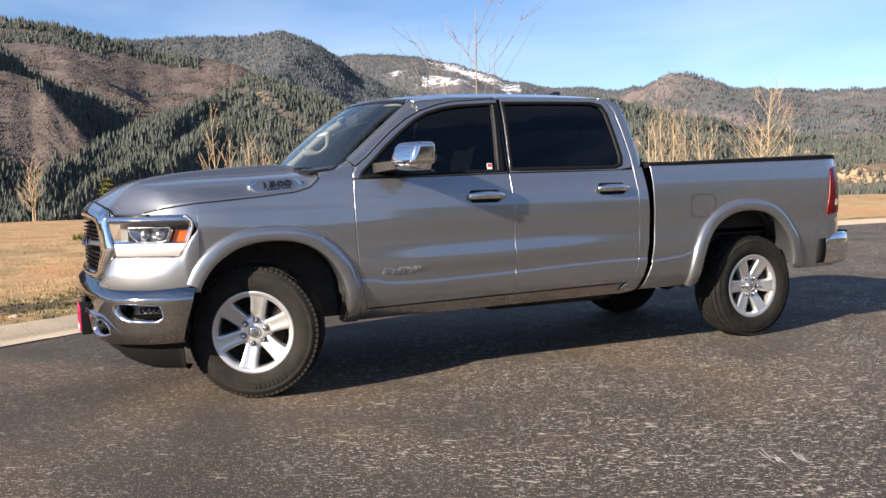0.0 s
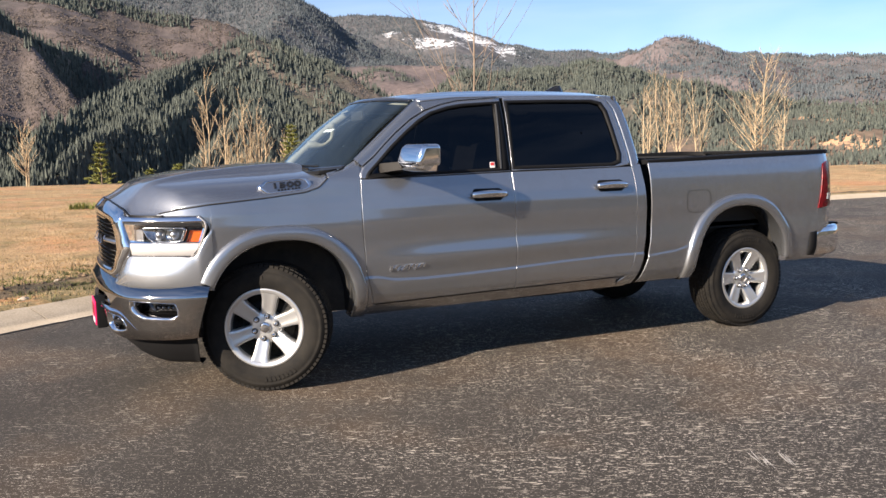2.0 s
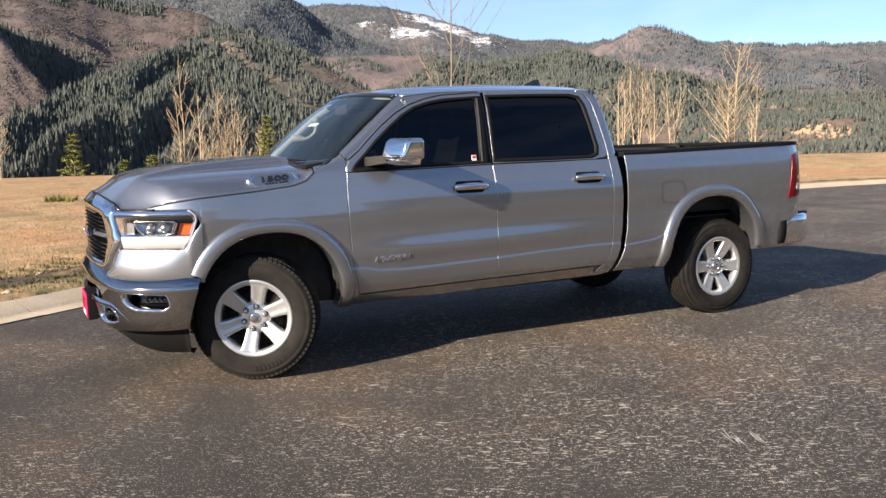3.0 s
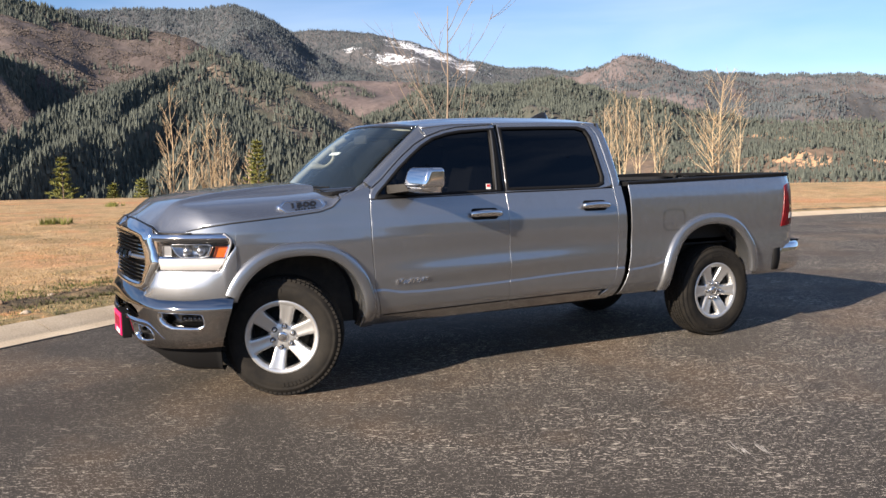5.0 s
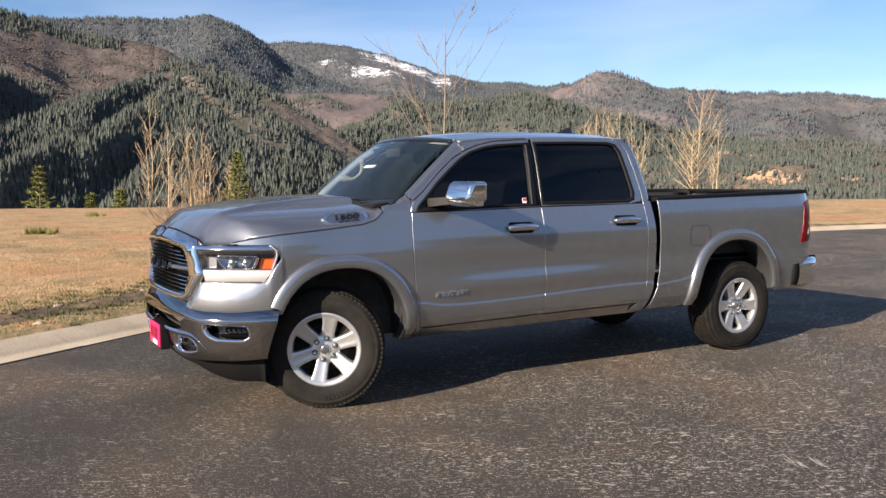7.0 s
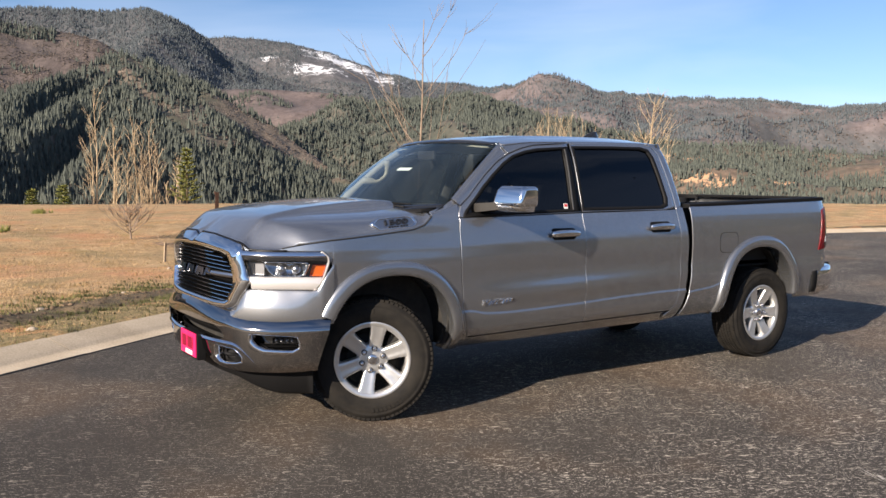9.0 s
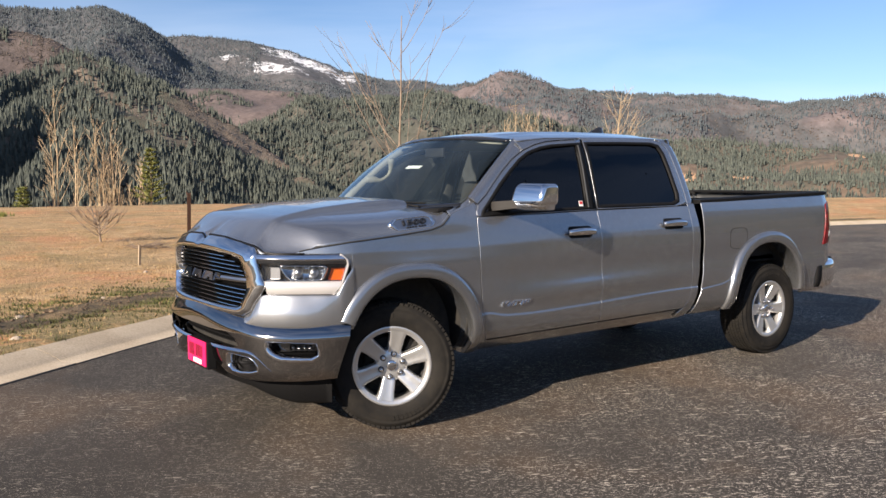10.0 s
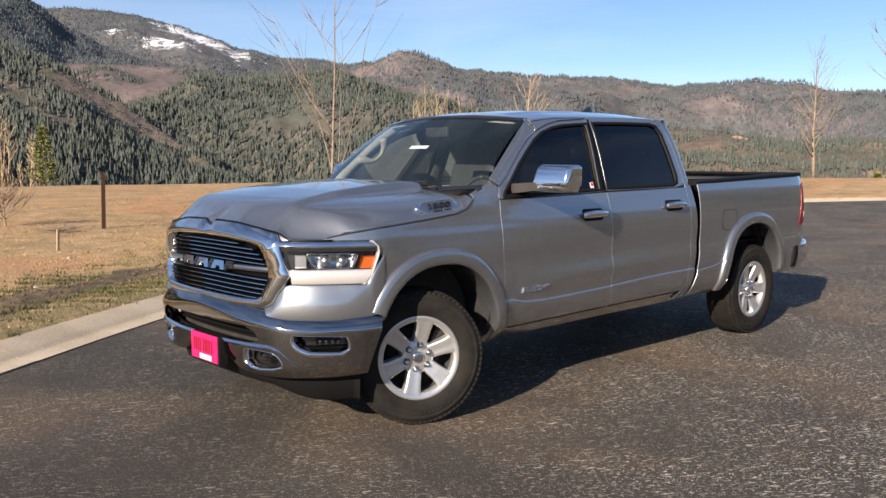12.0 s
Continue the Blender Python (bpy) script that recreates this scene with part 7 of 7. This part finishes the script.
def young_pine(at, h, seed):
    """A small open-grown conifer: trunk, whorls of limbs, sprays of needles."""
    rnd = random.Random(seed)
    tree = empty("young_pine", pose(*at))
    tagged(tree, "small yellow-green young conifer with open branches", "tree", group="young conifers at the meadow's edge")
    part("trunk", tube([(0, 0, -0.1), (0.02, 0, h * 0.5), (0, 0.02, h)], [0.05, 0.03, 0.008], 7), BARK_GREY, tree)
    limbs, V, F = [], [], []
    z = 0.12 * h
    while z < 0.97 * h:
        n = 6
        for k in range(n):
            a = 6.28 * k / n + rnd.uniform(-0.4, 0.4)
            L = (0.3 * (1 - z / h) + 0.035) * h * rnd.uniform(0.65, 1.15)
            lp, lr = limb((0, 0, z), (math.cos(a), math.sin(a), 0.25), L, 0.012, 0.004, rnd, 0.15, 5, 0.12)
            limbs.append(tube(lp, lr, 4))
            lp = np.array(lp)
            for _ in range(34):
                u = rnd.uniform(0.15, 1.0)
                i = min(int(u * 4), 3)
                s = lp[i] + (lp[i + 1] - lp[i]) * (u * 4 - i)
                d = Vector((math.cos(a) + rnd.uniform(-1, 1), math.sin(a) + rnd.uniform(-1, 1), rnd.uniform(-0.2, 0.8))).normalized()
                e = d.cross(Vector((rnd.uniform(-1, 1), rnd.uniform(-1, 1), 1))).normalized() * 0.042
                q = Vector(s)
                k0 = len(V)
                V += [tuple(q - e), tuple(q + e), tuple(q + d * rnd.uniform(0.14, 0.3))]
                F.append((k0, k0 + 1, k0 + 2))
        z += 0.075 * h
    part("crown", joined(limbs), BARK_GREY, tree)
    part("foliage", (V, F, False), NEEDLES, tree)


def gz(x, y):
    return meadow_z(x, y)


for i, (x, y, h, st) in enumerate(((8.8, 51.3, 5.3, 1), (9.2, 51.4, 7.1, 1), (10.2, 51.1, 5.6, 2), (11.1, 50.9, 5.2, 2), (11.8, 50.8, 5.8, 4), (12.5, 50.5, 5.3, 2), (13.4, 50.2, 3.3, 2), (14.0, 50.1, 3.8, 1))):
    t = bare_tree("aspen", "leafless pale aspen at the edge of the meadow", (x, y, gz(x, y)), h * 1.28, 40 + i, st, 0.16, BARK, 0.07, 13, 0.15, 1.6, (0.04, 0))
    tagged(t, group="aspens at the meadow's edge")
bare_tree("bare_tree", "slender leafless young tree with rising branches behind the kerb", (6.95, 9.65, gz(6.95, 9.65)), 5.0, 77, 1, 0.5, BARK_GREY, 0.036, 13, 0.14, 0.95, fine=0.5)
bare_tree("bare_tree", "leafless spreading tree with pale branches", (36.0, 30.4, 0.3), 6.6, 72, 2, 0.36, BARK, 0.07, 26, 0.15, 0.8, fine=0.75)
for i, (x, y, h) in enumerate(((36.2, 40.6, 5.6), (37.2, 40.2, 6.4), (38.1, 39.4, 6.1), (39.0, 38.6, 5.4), (42.5, 35.0, 4.8))):
    t = bare_tree("bare_tree", "leafless many-stemmed tree with pale branches", (x, y, 0.3), h, 80 + i, 3, 0.24, BARK, 0.05, 11, 0.15, 1.3, fine=0.75)
    tagged(t, group="bare trees beyond the far kerb")
bare_tree("bare_tree", "tall leafless tree with pale trunk beyond the far kerb", (51.7, 19.7, 0.5), 8.4, 91, 1, 0.26, BARK_GREY, 0.11, 30, 0.12, 0.8, fine=0.6)
bare_tree("bare_tree", "leafless roadside tree with dark twigs", (40.0, 10.4, 0.3), 7.6, 93, 1, 0.45, BARK_GREY, 0.12, 22, 0.3, 0.7)
bare_tree("bare_bush", "small leafless bush standing in the dry grass", (2.87, 16.85, gz(2.87, 16.85)), 0.95, 94, 1, 0.95, BARK_GREY, 0.035, 30, 0.28, 0.4, fine=0.75)
bare_tree("bare_bush", "pale leafless bush at the edge of the meadow", (-1.6, 44.1, gz(-1.6, 44.1)), 3.4, 95, 3, 0.35, BARK, 0.04, 10, 0.15, 1.1)
for i, (x, y, h) in enumerate(((2.55, 51.4, 4.4), (5.4, 51.0, 2.7), (7.1, 50.8, 3.0), (13.4, 46.6, 3.7), (53.1, 16.3, 2.0))):
    young_pine((x, y, gz(x, y)), h, 60 + i)

# ---- post, stake, stones ----
rnd = random.Random(31)
twigs = []
for _ in range(70):
    a, r = rnd.uniform(0, 6.28), abs(rnd.gauss(0, 0.22))
    lp, lr = limb((r * math.cos(a) * 1.4, r * math.sin(a), rnd.uniform(0, 0.09)), (rnd.uniform(-1, 1), rnd.uniform(-0.6, 0.6), rnd.uniform(-0.1, 0.25)), rnd.uniform(0.2, 0.5), 0.008, 0.003, rnd, 0.35, 5, 0.0)
    twigs.append(tube(lp, lr, 4))
pile = new("dry_brush", mesh_of("dry_brush", *joined(twigs)[:2], BARK_GREY, False))
pile.matrix_world = pose(3.6, 15.3, gz(3.6, 15.3))
tagged(pile, "low heap of grey dead twigs lying in the dry grass", "brush")
PX, PY_ = 4.66, 15.7
PTOP = 1.21 - gz(PX, PY_)
post = empty("fence_post", pose(PX, PY_, gz(PX, PY_), 0, 1.5, 0))
tagged(post, "rusty brown steel post standing alone in the meadow", "post")
part("web", box_bm((0.016, 0.09, PTOP + 0.15), (0, 0, PTOP / 2 - 0.075), 0.002), RUST, post)
part("flange", box_bm((0.095, 0.016, PTOP + 0.15), (0, -0.045, PTOP / 2 - 0.075), 0.002), RUST, post)
part("splintered_top", box_bm((0.03, 0.03, 0.1), (-0.035, 0, PTOP - 0.02), 0.004, (0, -12, 0)), RUST, post)
stake = new("survey_stake", None)
stake.matrix_world = pose(2.16, 11.35, gz(2.16, 11.35), 0, 3, 20)
tagged(stake, "short pale wooden stake in the dry grass", "stake")
part("shaft", box_bm((0.05, 0.022, 0.52), (0, 0, 0.12), 0.002), WOOD, stake)
rnd = random.Random(12)
for i in range(9):
    s = rnd.uniform(0.9, 5.0)
    j = rnd.randint(118, 190)
    x, y = KERB_LINE[j] + KN[j] * s
    bm = bmesh.new()
    bmesh.ops.create_icosphere(bm, subdivisions=2, radius=rnd.uniform(0.03, 0.07))
    for vtx in bm.verts:
        vtx.co *= 1 + 0.35 * noise.noise(vtx.co * 22 + Vector((i * 3.1, 0, 0)))
        vtx.co.z *= 0.6
    me = bpy.data.meshes.new("stone")
    bm.to_mesh(me)
    bm.free()
    me.materials.append(ROCK)
    st = new("stone", me)
    st.matrix_world = pose(x, y, gz(x, y) + 0.012, 0, 0, rnd.uniform(0, 360))
    tagged(st, "pale stone lying in the verge", "stone", group="stones in the verge")


# ---- grass ----
def tufts(name, label, spots, material, height, blades, seed):
    rnd = random.Random(seed)
    V, F = [], []
    for x, y in spots:
        z = gz(x, y) - 0.01
        for _ in range(blades):
            a, l = rnd.uniform(0, 6.28), height * rnd.uniform(0.4, 1.25)
            bx, by = x + rnd.uniform(-0.09, 0.09), y + rnd.uniform(-0.09, 0.09)
            w = rnd.uniform(0.004, 0.009) * (1 + height * 6)
            tip = (bx + math.cos(a) * l * 0.6, by + math.sin(a) * l * 0.6, z + l)
            k = len(V)
            V += [(bx - w * math.sin(a), by + w * math.cos(a), z), (bx + w * math.sin(a), by - w * math.cos(a), z), tip]
            F.append((k, k + 1, k + 2))
    ob = new(name, mesh_of(name, V, F, material, False))
    tagged(ob, label, "grass", kind="stuff")


rnd = random.Random(21)
near, strip, green, wide = [], [], [], []
while len(near) < 17000:
    j = rnd.randint(70, 215)
    s = 0.5 + 16 * rnd.random() ** 1.4
    p = KERB_LINE[j] + KN[j] * s + np.array((rnd.uniform(-0.3, 0.3), rnd.uniform(-0.3, 0.3)))
    if noise.noise(Vector((p[0] * 0.5, p[1] * 0.5, 2))) + rnd.uniform(-0.3, 0.3) > 0.02 and from_kerb(*p) > 0.5:
        near.append(p)
while len(strip) < 11000:
    j = rnd.randint(70, 215)
    s = abs(rnd.gauss(1.3, 0.75)) + 0.46
    p = KERB_LINE[j] + KN[j] * s
    if noise.noise(Vector((p[0] * 0.8, p[1] * 0.8, 5))) + rnd.uniform(-0.4, 0.4) > 0.0 and from_kerb(*p) > 0.48:
        strip.append(p)
while len(green) < 4200:
    j = rnd.randint(70, 215)
    s = rnd.choice((0.8, 1.2, 2.5, 2.8)) + rnd.gauss(0, 0.35)
    p = KERB_LINE[j] + KN[j] * s + np.array((rnd.uniform(-0.3, 0.3), rnd.uniform(-0.3, 0.3)))
    if noise.noise(Vector((p[0] * 0.9, p[1] * 0.9, 12))) + rnd.uniform(-0.15, 0.15) > 0.12 and from_kerb(*p) > 0.5:
        green.append(p)
while len(wide) < 12000:
    r, b = rnd.uniform(16, 56), radians(rnd.uniform(-8, 80))
    p = np.array((r * math.sin(b), r * math.cos(b) - 5))
    if from_kerb(*p) > 0.6:
        wide.append(p)
tufts("dry_grass", "short dry straw-coloured grass behind the kerb", near, STRAW, 0.04, 7, 1)
tufts("weeds", "low dark green and brown weeds along the kerb", strip, WEEDS, 0.06, 8, 2)
tufts("green_weeds", "fresh green weeds growing through the verge", green, GREEN_WEEDS, 0.045, 8, 5)
tufts("meadow_grass", "dry straw-coloured grass over the meadow", wide, STRAW, 0.042, 5, 3)

# low green bushes at the near edge of the meadow
clumps = []
for bx, by, spread_r, n in ((3.13, 32.7, 0.4, 22), (0.02, 19.55, 0.28, 16)):
    clumps += [np.array((bx + rnd.gauss(0, spread_r * 0.5), by + rnd.gauss(0, spread_r * 0.5))) for _ in range(n)]
tufts("green_tufts", "small green bushes standing in the dry meadow", clumps, NEEDLES, 0.2, 16, 8)
